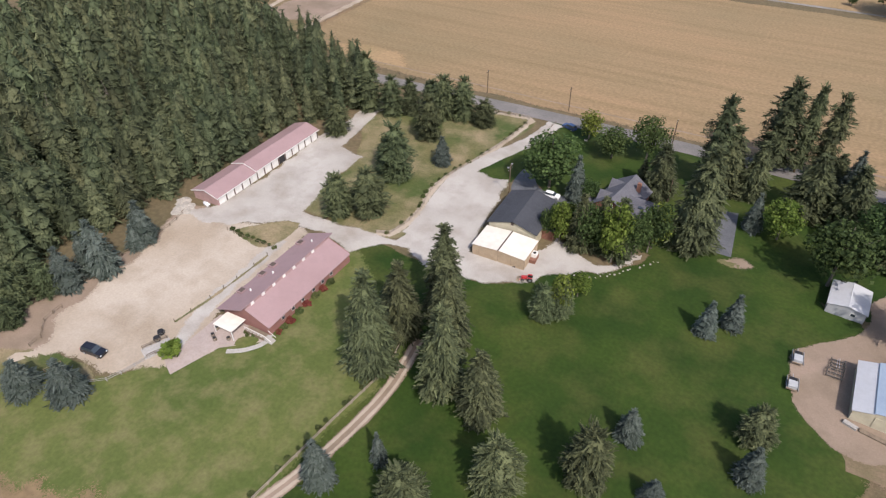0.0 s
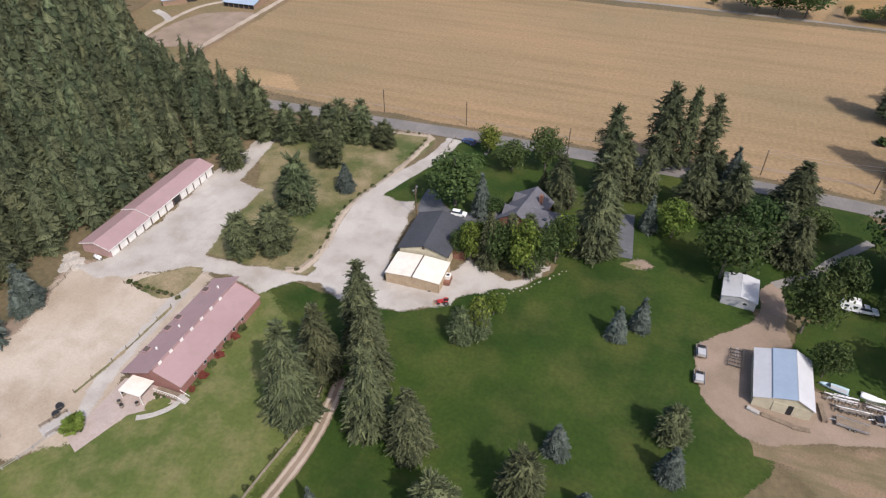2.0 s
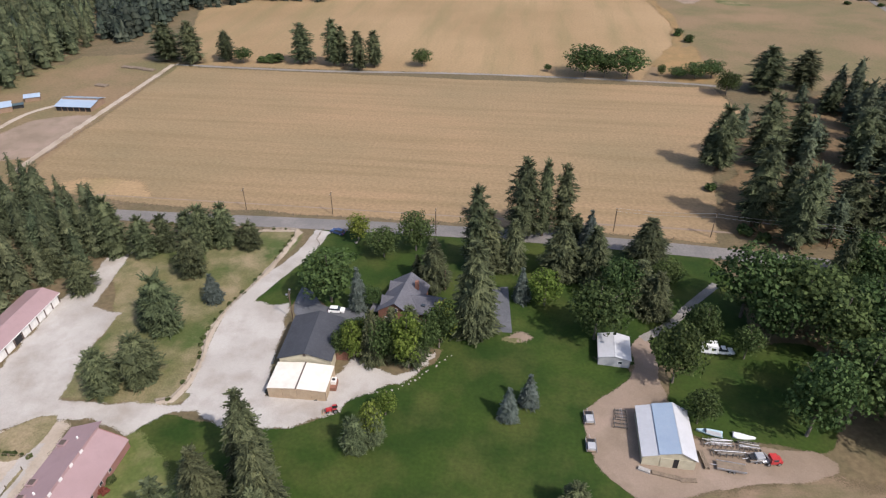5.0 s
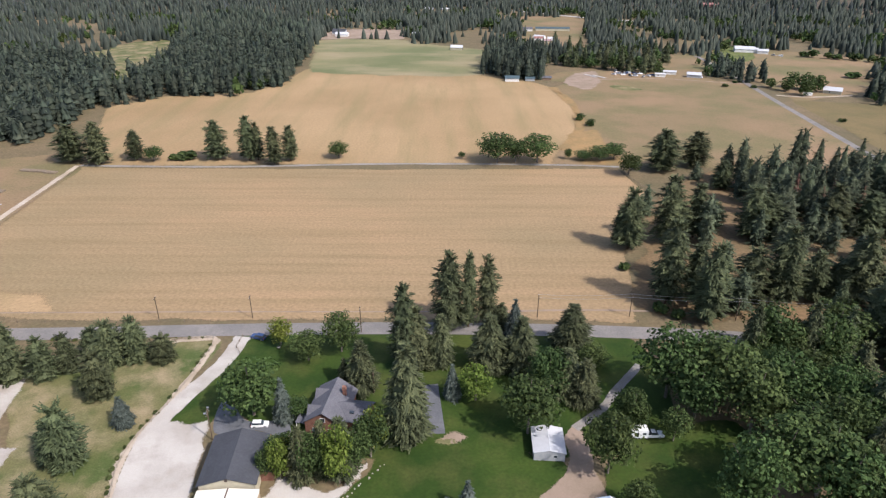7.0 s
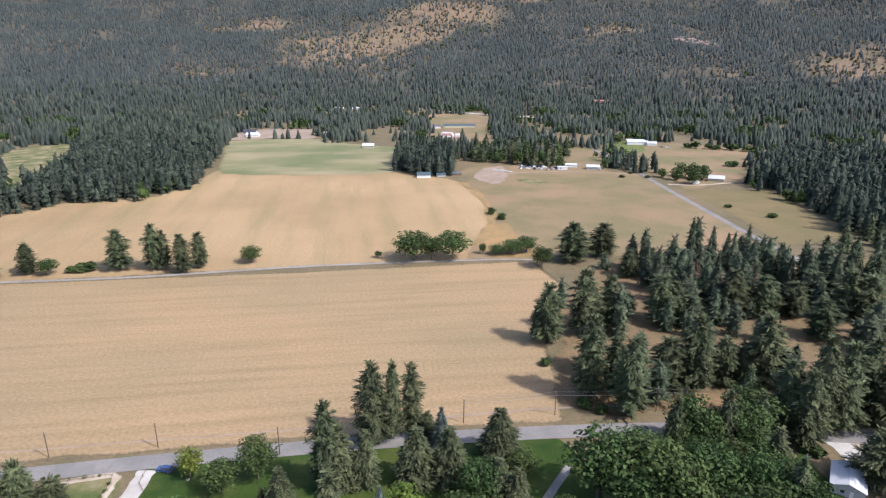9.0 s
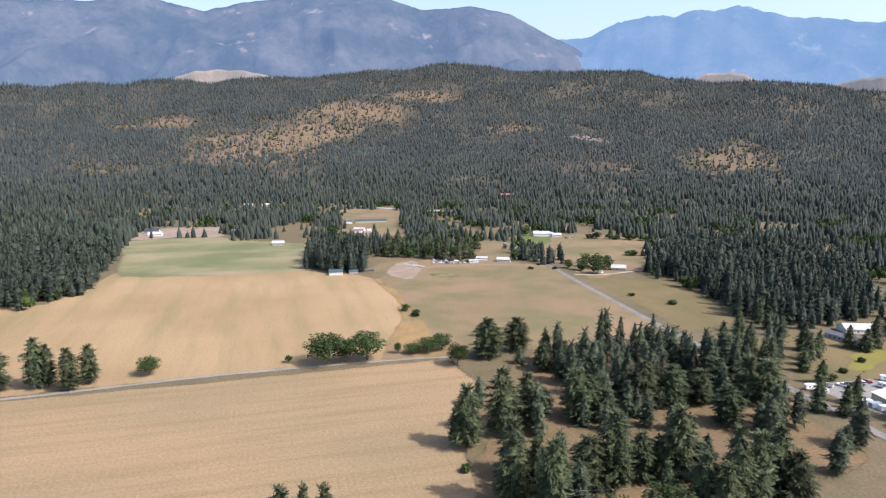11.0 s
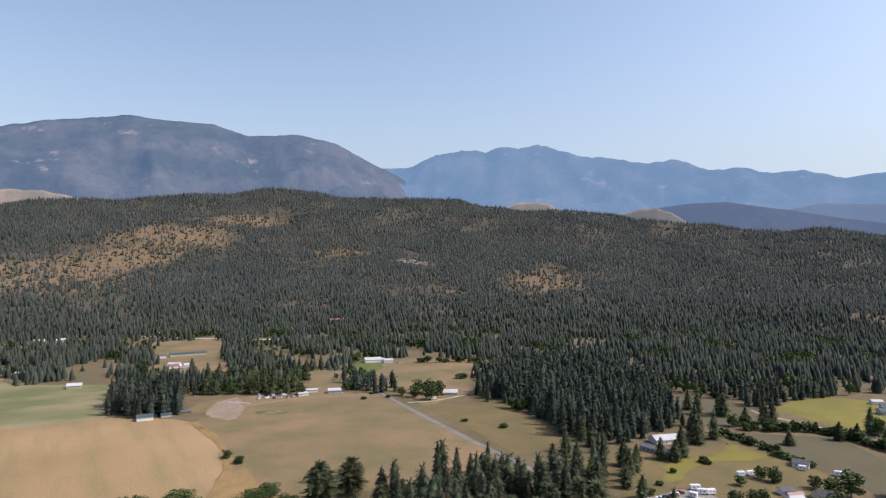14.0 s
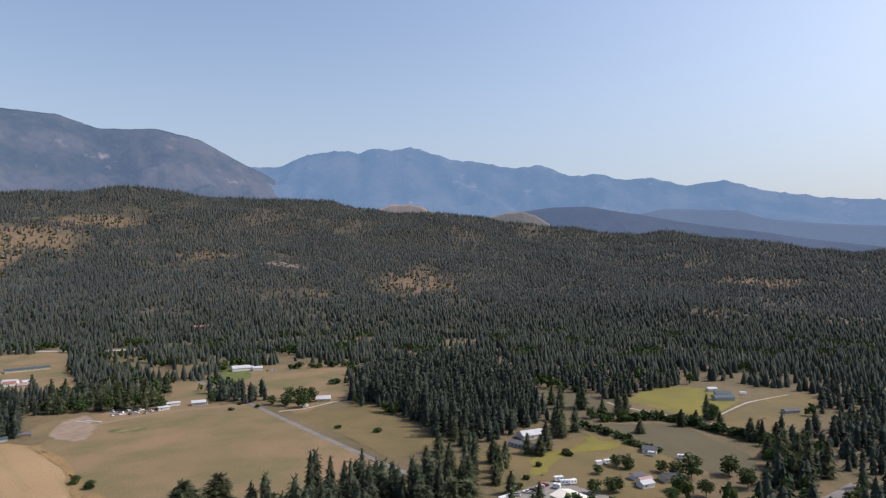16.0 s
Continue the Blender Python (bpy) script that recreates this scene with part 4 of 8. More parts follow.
def full_conifer(rng, h, r, boughs, fans, size, shape, bare, lumps, tiers, sides, fill=0.72):
    """Boughs over a dense inside."""
    return both(dense(rng, h, r, shape, bare, tiers, sides, fill), conifer(rng, h, r, boughs, fans, size, shape, bare, lumps))


def broadleaf(rng, h, r, lobes, per, size=0.55, low=0.18):
    """Crown of a broad-leaved tree: lobes, each a cloud of leaf clumps facing outward. Corners and quads."""
    c = []
    zc, hz = h * (low + 1) / 2, h * (1 - low) / 2
    for i in range(lobes):
        t = (i + 0.5) / lobes
        el = math.asin(2 * t - 1)
        a = i * 2.39996 + rng.uniform(-0.3, 0.3)
        k = rng.uniform(0.52, 0.80) if i % 5 else rng.uniform(0.1, 0.4)
        c.append((math.cos(a) * math.cos(el) * r * k, math.sin(a) * math.cos(el) * r * k, zc + math.sin(el) * hz * k, rng.uniform(0.30, 0.46) * r))
    v, f = [], []
    for x, y, z, s in c:
        for _ in range(per):
            n = Vector((rng.gauss(0, 1), rng.gauss(0, 1), rng.gauss(0.25, 1))).normalized()
            p = Vector((x, y, z)) + Vector((n.x * s, n.y * s, n.z * s * 0.85)) * rng.uniform(0.72, 1.08)
            m = (n + Vector((rng.gauss(0, 0.45), rng.gauss(0, 0.45), rng.gauss(0.2, 0.45)))).normalized()
            e1 = m.orthogonal().normalized()
            e1 = Matrix.Rotation(rng.uniform(0, 6.28), 3, m) @ e1
            e2 = m.cross(e1)
            w = size * rng.uniform(0.6, 1.25)
            b = len(v)
            for i, j in ((-1, -0.7), (0.8, -1), (1, 0.8), (-0.75, 1)):
                q = p + e1 * w * 0.5 * i * rng.uniform(0.7, 1.2) + e2 * w * 0.5 * j * rng.uniform(0.7, 1.2) - m * 0.12 * w
                v.append(q[:])
            f.append((b, b + 1, b + 2, b + 3))
    return np.array(v), np.array(f)


def limbs(rng, h, r, trunk, count, low):
    """Trunk and limbs as one tapered form."""
    vs, fs, off = [], [], 0
    bend = [(rng.uniform(-0.1, 0.1) * i, rng.uniform(-0.1, 0.1) * i) for i in range(4)]
    paths = [([(bend[i][0], bend[i][1], h * 0.92 * i / 3 - (0.15 if i == 0 else 0)) for i in range(4)], [trunk, trunk * 0.75, trunk * 0.45, 0.05], 7)]
    for i in range(count):
        z0 = h * rng.uniform(low, 0.7)
        a, L = rng.uniform(0, 6.28), r * rng.uniform(0.4, 0.75)
        up = rng.uniform(0.3, 0.9) * L
        paths.append(([(0, 0, z0), (math.cos(a) * L * 0.5, math.sin(a) * L * 0.5, z0 + up * 0.4), (math.cos(a) * L, math.sin(a) * L, z0 + up)], [trunk * 0.4, trunk * 0.26, 0.04], 5))
    for path, radii, sides in paths:
        v, f = tube(path, radii, sides)
        vs.append(v)
        fs.append(f + off)
        off += len(v)
    return np.concatenate(vs), np.concatenate(fs)


TREE = {  # kind: (needles, bark, height, radius, name, category)
    "fir": (M_FIR, M_BARK, 20.0, 4.2, "fir_tree", "conifer"), "pine": (M_PINE, M_BARK, 12.0, 4.2, "pine_tree", "conifer"), "old": (M_FIR, M_BARK, 25.0, 4.6, "ponderosa_pine", "conifer"),
    "spruce": (M_SPRUCE, M_BARKGREY, 10.0, 3.0, "blue_spruce", "conifer"), "leaf": (M_LEAF, M_BARKGREY, 14.0, 5.5, "broadleaf_tree", "tree"),
    "far_fir": (M_FIR, M_BARK, 20.0, 4.2, "fir_tree", "conifer"), "far_leaf": (M_LEAF, M_BARKGREY, 14.0, 5.5, "broadleaf_tree", "tree"),
    "bright": (M_BRIGHT, M_BARKGREY, 12.0, 4.0, "light_green_tree", "tree")}
BAG = {}


def tree_meshes(kind, i):
    """Trunk and crown meshes of the i-th form of a kind."""
    if (kind, i) not in BAG:
        mat_c, mat_t, h, r, name, _ = TREE[kind]
        rng = random.Random(f"{kind}{i}")
        if kind == "fir":
            v, f = full_conifer(rng, h, r, 210, 17, 0.86, "fir", 0.02, 0.24, 16, 12, 0.80)
        elif kind == "far_fir":
            v, f = full_conifer(rng, h, r, 80, 8, 1.35, "fir", 0.03, 0.25, 9, 8, 0.82)
        elif kind == "far_leaf":
            v, f = broadleaf(rng, h, r, 26, 22, 1.2, 0.0)
        elif kind == "old":
            v, f = full_conifer(rng, h, r, 150, 17, 1.0, "old", 0.10, 0.34, 13, 11, 0.74)
        elif kind == "pine":
            v, f = full_conifer(rng, h, r, 160, 17, 0.74, "pine", 0.03, 0.24, 9, 11, 0.78)
        elif kind == "spruce":
            v, f = full_conifer(rng, h, r, 190, 17, 0.50, "spruce", 0.01, 0.10, 13, 12, 0.86)
        elif kind == "leaf":
            v, f = broadleaf(rng, h, r, 48, 50, 0.54)
        else:
            v, f = broadleaf(rng, h, r, 34, 52, 0.5, 0.08)
        crown = mesh(name + "_crown", v, f, mat_c, True)
        tv, tf = limbs(rng, h, r, 0.016 * h + 0.06, 5 if kind in ("leaf", "bright", "far_leaf") else 0, 0.25)
        BAG[kind, i] = (mesh(name + "_trunk", tv, tf, mat_t, True), crown)
    return BAG[kind, i]


PROTO, COUNT = {}, [0]


def plant(kind, x, y, h, r, label, group):
    """One tree with its trunk and crown."""
    COUNT[0] += 1
    i = COUNT[0] % 4
    _, _, h0, r0, name, category = TREE[kind]
    m = pose(x, y, land(x, y), 0, 0, (COUNT[0] * 137.5) % 360) @ Matrix.Diagonal((r / r0, r / r0, h / h0, 1))
    if (kind, i) not in PROTO:
        top = new(name)
        tm, cm = tree_meshes(kind, i)
        for part_name, me in (("trunk", tm), ("crown", cm)):
            o = new(part_name, me)
            o.parent = top
        top.matrix_basis = m
        PROTO[kind, i] = top
        tagged(top, label, category, group)
        return top
    o = PROTO[kind, i].copy()
    scene.collection.objects.link(o)
    o.matrix_basis = m
    for ch in PROTO[kind, i].children:
        c = ch.copy()
        scene.collection.objects.link(c)
        c.parent = o
    return tagged(o, label, category, group)


for x, y, h, r in [(-52.5, 51.2, 25.3, 5.1), (-53.0, 62.5, 19.2, 4.5), (-49.3, 73.6, 22.5, 4.4), (-43.1, 64.6, 21.1, 4.4), (-38.2, 53.9, 21.5, 4.7), (-29.3, 52.3, 16.7, 4.3), (-57.1, 66.0, 11.7, 3.6)]:
    plant('fir', x, y, h, r, 'tall dark green fir beside the lawn track', 'firs by the track')
for x, y, h, r in [(-46.1, 27.1, 10.6, 3.1), (-39.4, 35.0, 8.0, 1.6), (-4.4, 61.4, 7.6, 2.6), (15.3, 63.3, 8.4, 2.7), (1.3, 94.3, 8.8, 2.5), (5.7, 98.8, 8.9, 2.5), (2.6, 51.3, 5.8, 2.3), (-107.1, 13.4, 8.0, 3.8), (-98.3, 17.0, 9.6, 4.0), (-125.7, 53.8, 6.6, 2.6), (-124.5, 44.0, 14.4, 4.4), (-128.6, 42.8, 10.5, 3.0), (-126.6, 36.3, 11.2, 3.8), (-126.3, 56.9, 11.4, 3.7), (-81.1, 126.0, 8.8, 3.0)]:
    plant('spruce', x, y, h, r, 'blue-grey spruce standing on open ground', 'blue spruces')
for x, y, h, r in [(-31.8, 30.5, 8.9, 4.0), (-20.3, 40.9, 12.1, 4.0), (-7.9, 49.4, 13.4, 4.0), (14.7, 71.6, 8.9, 3.0), (-29.8, 81.4, 8.9, 2.8), (-26.7, 84.1, 8.9, 2.7)]:
    plant('pine', x, y, h, r, 'rounded young green pine on the lawn', 'lawn pines')
for x, y, h, r in [(-91.3, 90.0, 11.8, 4.0), (-84.5, 94.6, 13.1, 4.6), (-88.4, 112.7, 16.1, 4.9), (-92.1, 114.1, 10.1, 3.6), (-92.5, 137.3, 13.3, 4.3), (-111.8, 145.2, 12.9, 3.8), (-106.4, 148.3, 12.1, 3.2), (-96.0, 151.9, 13.8, 4.7), (-89.6, 153.7, 14.1, 3.9), (-102.1, 154.6, 10.1, 3.9), (-81.7, 153.6, 8.3, 3.7), (-119.6, 125.6, 10.9, 3.9), (-131.9, 131.2, 10.6, 3.5), (-120.4, 144.1, 19.1, 4.3), (-126.6, 22.3, 6.6, 3.2), (-131.5, 26.5, 11.4, 4.4), (-128.8, 32.8, 8.0, 3.3)]:
    plant('pine', x, y, h, r, 'bushy green pine on dry grass by the drive', 'pines by the drive')
for x, y, h, r in [(-48.9, 129.9, 16.6, 8.5), (-37.1, 128.7, 7.2, 3.2), (-39.2, 153.7, 10.3, 5.4), (-30.1, 158.3, 14.3, 5.8), (-16.9, 115.0, 14.6, 5.0), (29.1, 138.3, 15.3, 6.3), (21.8, 123.4, 17.7, 7.9), (38.9, 110.1, 17.6, 6.2), (47.7, 123.2, 13.9, 4.5), (42.2, 98.0, 10.0, 4.0), (-29.7, 107.5, 14.5, 3.8), (-36.2, 112.6, 9.1, 4.4), (-19.5, 110.0, 14.0, 3.9), (-27.3, 109.2, 12.4, 3.9), (-38.7, 113.2, 8.2, 3.3), (-32.6, 110.1, 11.6, 3.7), (-40.2, 108.2, 9.0, 2.4), (43.6, 151.1, 7.6, 4.9)]:
    plant('leaf', x, y, h, r, 'full green broadleaf tree near the house', 'broadleaf trees round the house')
for x, y, h, r in [(9.2, 136.0, 12.3, 4.7), (-49.2, 161.7, 10.1, 4.1), (-23.2, 106.9, 18.0, 4.1), (-26.9, 84.3, 11.9, 2.7), (-25.6, 91.6, 7.0, 2.8)]:
    plant('bright', x, y, h, r, 'light yellow-green broadleaf tree near the house', 'light green trees')
for x, y, h, r in [(-8.5, 121.7, 27.9, 6.2), (-21.9, 140.8, 15.8, 4.6), (-7.4, 151.8, 19.7, 5.4), (13.6, 150.9, 17.7, 6.1), (22.6, 150.2, 17.5, 5.7), (39.1, 160.1, 15.6, 6.1), (38.0, 135.5, 13.8, 4.5), (34.0, 138.2, 15.3, 4.7), (-0.1, 152.0, 17.0, 4.0), (-26.9, 142.5, 9.0, 1.9), (18.9, 171.3, 9.4, 3.3)]:
    plant('fir', x, y, h, r, 'tall dark green conifer near the house', 'conifers round the house')
for x, y, h, r in [(2.3, 170.7, 26.7, 5.3), (8.5, 172.2, 26.2, 3.1), (14.4, 173.6, 24.4, 3.7), (-10.8, 151.0, 26.9, 4.1)]:
    plant('old', x, y, h, r, 'tall open-crowned pine near the road', 'tall pines')
for x, y, h, r in [(-40.5, 127.8, 13.3, 3.0), (2.9, 137.1, 10.6, 2.6), (22.5, 165.5, 13.9, 3.5)]:
    plant('spruce', x, y, h, r, 'blue-grey spruce in the house garden', 'blue spruces')
for x, y, h, r in [(-205.1, 338.3, 20.4, 8.0), (-188.2, 334.5, 22.7, 6.5), (-171.1, 341.7, 16.5, 4.9), (-126.6, 343.2, 21.6, 6.2), (-108.0, 341.4, 24.7, 5.3), (-102.9, 341.4, 21.2, 3.8), (-92.1, 334.6, 20.9, 4.8), (-84.9, 341.6, 19.4, 4.5), (118.3, 326.5, 22.1, 8.2), (138.8, 334.3, 18.8, 7.3)]:
    plant('old', x, y, h, r, 'dark conifer standing along the field track', 'trees along the field track')
for x, y, h, r in [(-160.4, 338.8, 9.1, 5.6), (-58.6, 346.0, 9.9, 6.4), (11.0, 345.8, 4.3, 2.4), (30.7, 339.0, 17.4, 12.0), (52.8, 339.2, 16.8, 10.7), (40.8, 339.1, 13.9, 7.3), (71.2, 345.5, 6.6, 2.6), (79.5, 343.5, 5.9, 5.7), (88.5, 343.6, 8.6, 7.6), (97.3, 345.8, 9.9, 6.9), (98.6, 319.0, 12.4, 6.8), (99.1, 417.2, 5.0, 3.2), (95.4, 433.4, 4.7, 3.3)]:
    plant('leaf', x, y, h, r, 'round green broadleaf tree at the field edge', 'field trees')
for x, y, h, r in [(74.9, 229.9, 25.2, 5.6), (71.7, 234.0, 16.4, 3.0), (92.2, 236.8, 27.9, 6.4), (105.0, 240.8, 23.4, 5.4), (76.4, 187.0, 30.8, 5.5), (86.6, 189.5, 20.8, 5.0), (86.1, 175.2, 27.7, 5.6), (117.1, 251.1, 11.5, 4.2), (129.0, 242.4, 21.7, 6.3), (135.1, 241.6, 19.1, 5.4), (139.2, 299.2, 14.1, 4.9), (152.1, 300.1, 14.8, 4.5), (104.4, 187.2, 20.8, 6.1), (115.2, 187.7, 28.4, 6.4), (127.3, 190.0, 18.0, 5.4), (140.3, 186.4, 27.5, 6.7), (134.8, 189.0, 15.8, 5.2)]:
    plant('old', x, y, h, r, 'tall dark pine on orange dry ground', 'eastern pines')
for x, y, h, r in [(130.6, 159.8, 24.9, 5.9), (139.3, 157.1, 33.3, 5.4), (131.9, 152.2, 25.2, 5.3), (147.5, 157.6, 30.7, 6.0), (159.8, 162.3, 29.5, 5.8), (161.8, 155.7, 23.0, 5.8), (222.6, 234.6, 20.2, 8.0), (216.0, 238.6, 21.7, 6.9), (177.9, 243.4, 19.0, 6.5), (163.9, 245.2, 21.6, 6.4), (140.8, 132.7, 16.5, 6.8), (191.8, 241.6, 16.3, 6.0), (188.5, 219.0, 17.8, 6.3)]:
    plant('old', x, y, h, r, 'tall dark pine beside the paved drive', 'eastern pines')
for x, y, h, r in [(61.0, 137.5, 22.7, 9.3), (73.1, 133.7, 22.4, 9.4), (65.6, 128.7, 16.3, 7.3), (78.1, 124.2, 20.2, 8.2), (89.0, 130.3, 18.8, 8.7), (75.3, 103.8, 21.7, 9.0), (84.1, 103.6, 22.1, 9.2), (64.7, 97.6, 21.9, 7.4), (84.9, 96.7, 21.0, 8.4), (87.1, 116.9, 15.7, 7.3), (116.3, 156.8, 18.4, 9.7), (95.6, 152.7, 20.0, 8.5), (57.6, 120.8, 9.9, 4.2), (47.7, 126.8, 11.0, 4.4), (84.8, 145.4, 11.5, 7.1), (74.7, 147.3, 14.4, 7.0)]:
    plant('leaf', x, y, h, r, 'large spreading dark green broadleaf tree', 'eastern broadleaf trees')
for x, y, h, r in [(-36.8, 107.7, 13.1, 2.9), (-16.5, 117.0, 13.6, 3.9), (-35.6, 110.1, 11.2, 2.6)]:
    plant('bright', x, y, h, r, 'tall light green tree between workshop and house', 'light green trees')
for x, y, h, r in [(-31.9, 108.0, 15.7, 3.3), (-23.0, 110.1, 16.3, 4.4), (-27.6, 110.5, 14.9, 3.3)]:
    plant('fir', x, y, h, r, 'dark conifer between workshop and house', 'conifers round the house')


def stand(name, spots, forms, material, label, category="woods", smooth=True):
    """Many trees as one mass: spots of x, y, height, radius; forms of unit trees."""
    rng = np.random.default_rng(len(spots))
    vs, fs, ts, off = [], [], [], 0
    spots = np.array(spots)
    pick = rng.integers(0, len(forms), len(spots))
    for i, (v, f) in enumerate(forms):
        s = spots[pick == i]
        if not len(s):
            continue
        a = rng.uniform(0, 6.28, len(s))
        ca, sa = np.cos(a)[:, None], np.sin(a)[:, None]
        x = (v[None, :, 0] * ca - v[None, :, 1] * sa) * s[:, 3:4] + s[:, 0:1]
        y = (v[None, :, 0] * sa + v[None, :, 1] * ca) * s[:, 3:4] + s[:, 1:2]
        z = v[None, :, 2] * s[:, 2:3] + s[:, 4:5]
        vs.append(np.stack([x, y, z], -1).reshape(-1, 3))
        fs.append((f[None] + (np.arange(len(s)) * len(v))[:, None, None]).reshape(-1, f.shape[1]) + off)
        ts.append(np.repeat(rng.random(len(s)), len(v)))
        off += len(s) * len(v)
    return tagged(new(name, mesh(name, np.concatenate(vs), np.concatenate(fs), material, smooth, {"tint": np.concatenate(ts)})), label, category, kind="stuff")


def unit(vf, h, r):
    v, f = vf
    return v / np.array([r, r, h]), f


def oval_tree(rng, levels, sides):
    """A small far conifer: a ragged, rounded cone of rings, as corners and triangles."""
    v, f = [], []
    lean = rng.uniform(-0.10, 0.10)
    for i, (z, q) in enumerate(levels):
        turn = rng.uniform(0, 6.28) if i == 0 else turn + 3.14 / sides
        for k in range(sides):
            a = turn + 6.283 * (k + rng.uniform(-0.25, 0.25)) / sides
            e = q * rng.uniform(0.55, 1.35)
            v.append((math.cos(a) * e + lean * z, math.sin(a) * e, z + rng.uniform(-0.05, 0.05)))
        for k in range(sides if i else 0):
            p, n = (i - 1) * sides, (k + 1) % sides
            f += [(p + k, p + n, p + sides + k), (p + n, p + sides + n, p + sides + k)]
    v.append((lean + rng.uniform(-0.08, 0.08), rng.uniform(-0.08, 0.08), 1.0))
    p = (len(levels) - 1) * sides
    f += [(p + k, p + (k + 1) % sides, len(v) - 1) for k in range(sides)]
    return np.array(v), np.array(f)


def scatter(box, gap, keep, seed, h, r):
    """Spots on a shaken grid over a box, where keep says so."""
    rng = random.Random(seed)
    out = []
    x0, x1, y0, y1 = box
    ny = int((y1 - y0) / gap)
    for j in range(ny):
        for i in range(int((x1 - x0) / gap)):
            x = x0 + (i + 0.5 * (j % 2) + rng.uniform(-0.42, 0.42)) * gap
            y = y0 + (j + rng.uniform(-0.42, 0.42)) * gap
            k = keep(x, y)
            if k and rng.random() < k:
                g = rng.uniform(0.0, 1.0)
                out.append((x, y, h[0] + (h[1] - h[0]) * g, r[0] + (r[1] - r[0]) * (0.6 * g + 0.4 * rng.random()), land(x, y)))
    return out


FARROAD_BAND = [(236, 150), (262, 150), (262, 350), (240, 350)]
frng = random.Random(11)
FORMS_MID = [unit(full_conifer(frng, 18.0, 3.4, 54, 7, 1.05, s, 0.03, 0.18, 9, 9, 0.8), 18.0, 3.4) for s in ("spruce", "fir", "fir", "spruce", "old")]
FORMS_NEAR = [unit(full_conifer(frng, 18.0, 3.4, 88, 8, 0.72, s, 0.03, 0.18, 11, 9, 0.78), 18.0, 3.4) for s in ("spruce", "fir", "fir", "spruce", "old")]
FORMS_BACK = [unit(full_conifer(frng, 18.0, 3.4, 28, 3, 1.5, s, 0.04, 0.15, 6, 7, 0.84), 18.0, 3.4) for s in ("old", "fir", "fir", "spruce")]
FORMS_LIGHT = [unit(full_conifer(frng, 18.0, 3.4, 14, 2, 2.2, "old" if i % 2 else "fir", 0.04, 0.15, 5, 7, 0.9), 18.0, 3.4) for i in range(5)]
FORMS_WOOD = [oval_tree(frng, ((0.05, 0.75), (0.28, 1.0), (0.52, 0.78), (0.76, 0.46)), 6) for _ in range(9)]
FORMS_FAR = [oval_tree(frng, ((0.03, 0.95), (0.48, 0.66)), 5) for _ in range(13)]
FORMS_VFAR = [oval_tree(frng, ((0.0, 1.0),), 5) for _ in range(13)]


def gaps(x, y, s=60, lo=-0.45):
    """A patchy density."""
    return 1.0 if noise.noise(Vector((x / s, y / s, 5))) > lo else 0.12


WEST_EDGE = [(-128, 2), (-138, 24), (-140, 45), (-135, 60), (-134.5, 76), (-134.8, 92), (-135, 108), (-135.5, 122), (-126, 132), (-124, 150), (-132, 160), (-176, 166), (-205, 184), (-236, 206), (-262, 236), (-420, 260), (-460, 60), (-300, -60), (-160, -60)]


def open_stand(x, y):
    """Clumps of trees with dry clearings between."""
    return 1.0 if noise.noise(Vector((x / 26, y / 26, 31))) > -0.12 else 0.12


SNAGS = [(-191.5, 94.1), (-185.9, 92.6), (-188.7, 97.8), (-197.2, 107.7), (-189.1, 104.6), (-198.2, 80.5), (-192.3, 78.7)]


def west_wood(x, y):
    if any((x - a) ** 2 + (y - b) ** 2 < 22 for a, b in SNAGS):
        return 0
    return 1.0 * gaps(x, y, 28, -0.6) if inside(x, y, WEST_EDGE) else 0


def hill_wood(x, y):
    """Density of the far woods by the plan."""
    r = math.hypot(x, y)
    az = math.degrees(math.atan2(x, y))
    if not -48 < az < 92:
        return 0
    if r < 480 and x < -130:
        return 0
    wx, wy = 16 * noise.noise(Vector((x / 35, y / 35, 21))), 34 * noise.noise(Vector((x / 40, y / 40, 23)))
    if r < 1300 and any(inside(x + wx, y + wy, p) for p in OPEN):
        return 0
    if y < 560 and -140 < x < 330:
        return 0
    thin = 0.68 if r < 800 else 1.0
    for ca, cr, wa, wr, d in CLEARINGS:
        e = ((az - ca) / wa) ** 2 + ((r - cr) / wr) ** 2 + 1.1 * noise.noise(Vector((x / 70, y / 70, 8))) + 0.6 * noise.noise(Vector((x / 28, y / 28, 2)))
        thin = min(thin, d + (1 - d) * min(max((e - 0.55) / 0.9, 0.0), 1.0))
    if r < 1180:
        n = noise.noise(Vector((x / 75, y / 75, 1)))
        if r > 1110 and az < 8:
            return 0.25 * thin
        if az > 48:
            return thin * (1.0 if n > -0.05 else 0.8 if n > -0.3 else 0.35)
        return thin * (1.0 if n > 0.02 else 0.5 if n > -0.22 else 0.06)
    n = noise.noise(Vector((x / 150, y / 150, 1))) + 0.6 * noise.noise(Vector((x / 48, y / 48, 3)))
    return thin * (1.0 if n > -0.25 else 0.75 if n > -0.5 else 0.45)



wood = scatter((-460, -110, -60, 270), 6.0, west_wood, 1, (12, 23), (2.7, 4.3))
stand("west_forest", [s for s in wood if s[0] > -166], FORMS_NEAR, M_FOREST, "dense dark green conifer forest behind the garage row", "forest")
stand("west_forest_middle", [s for s in wood if -205 < s[0] <= -166], FORMS_MID, M_FOREST, "dense dark green conifer forest behind the garage row", "forest")
stand("west_forest_beyond", [s for s in wood if -300 < s[0] <= -205], FORMS_BACK, M_FOREST, "dense dark green conifer forest on the slope", "forest")
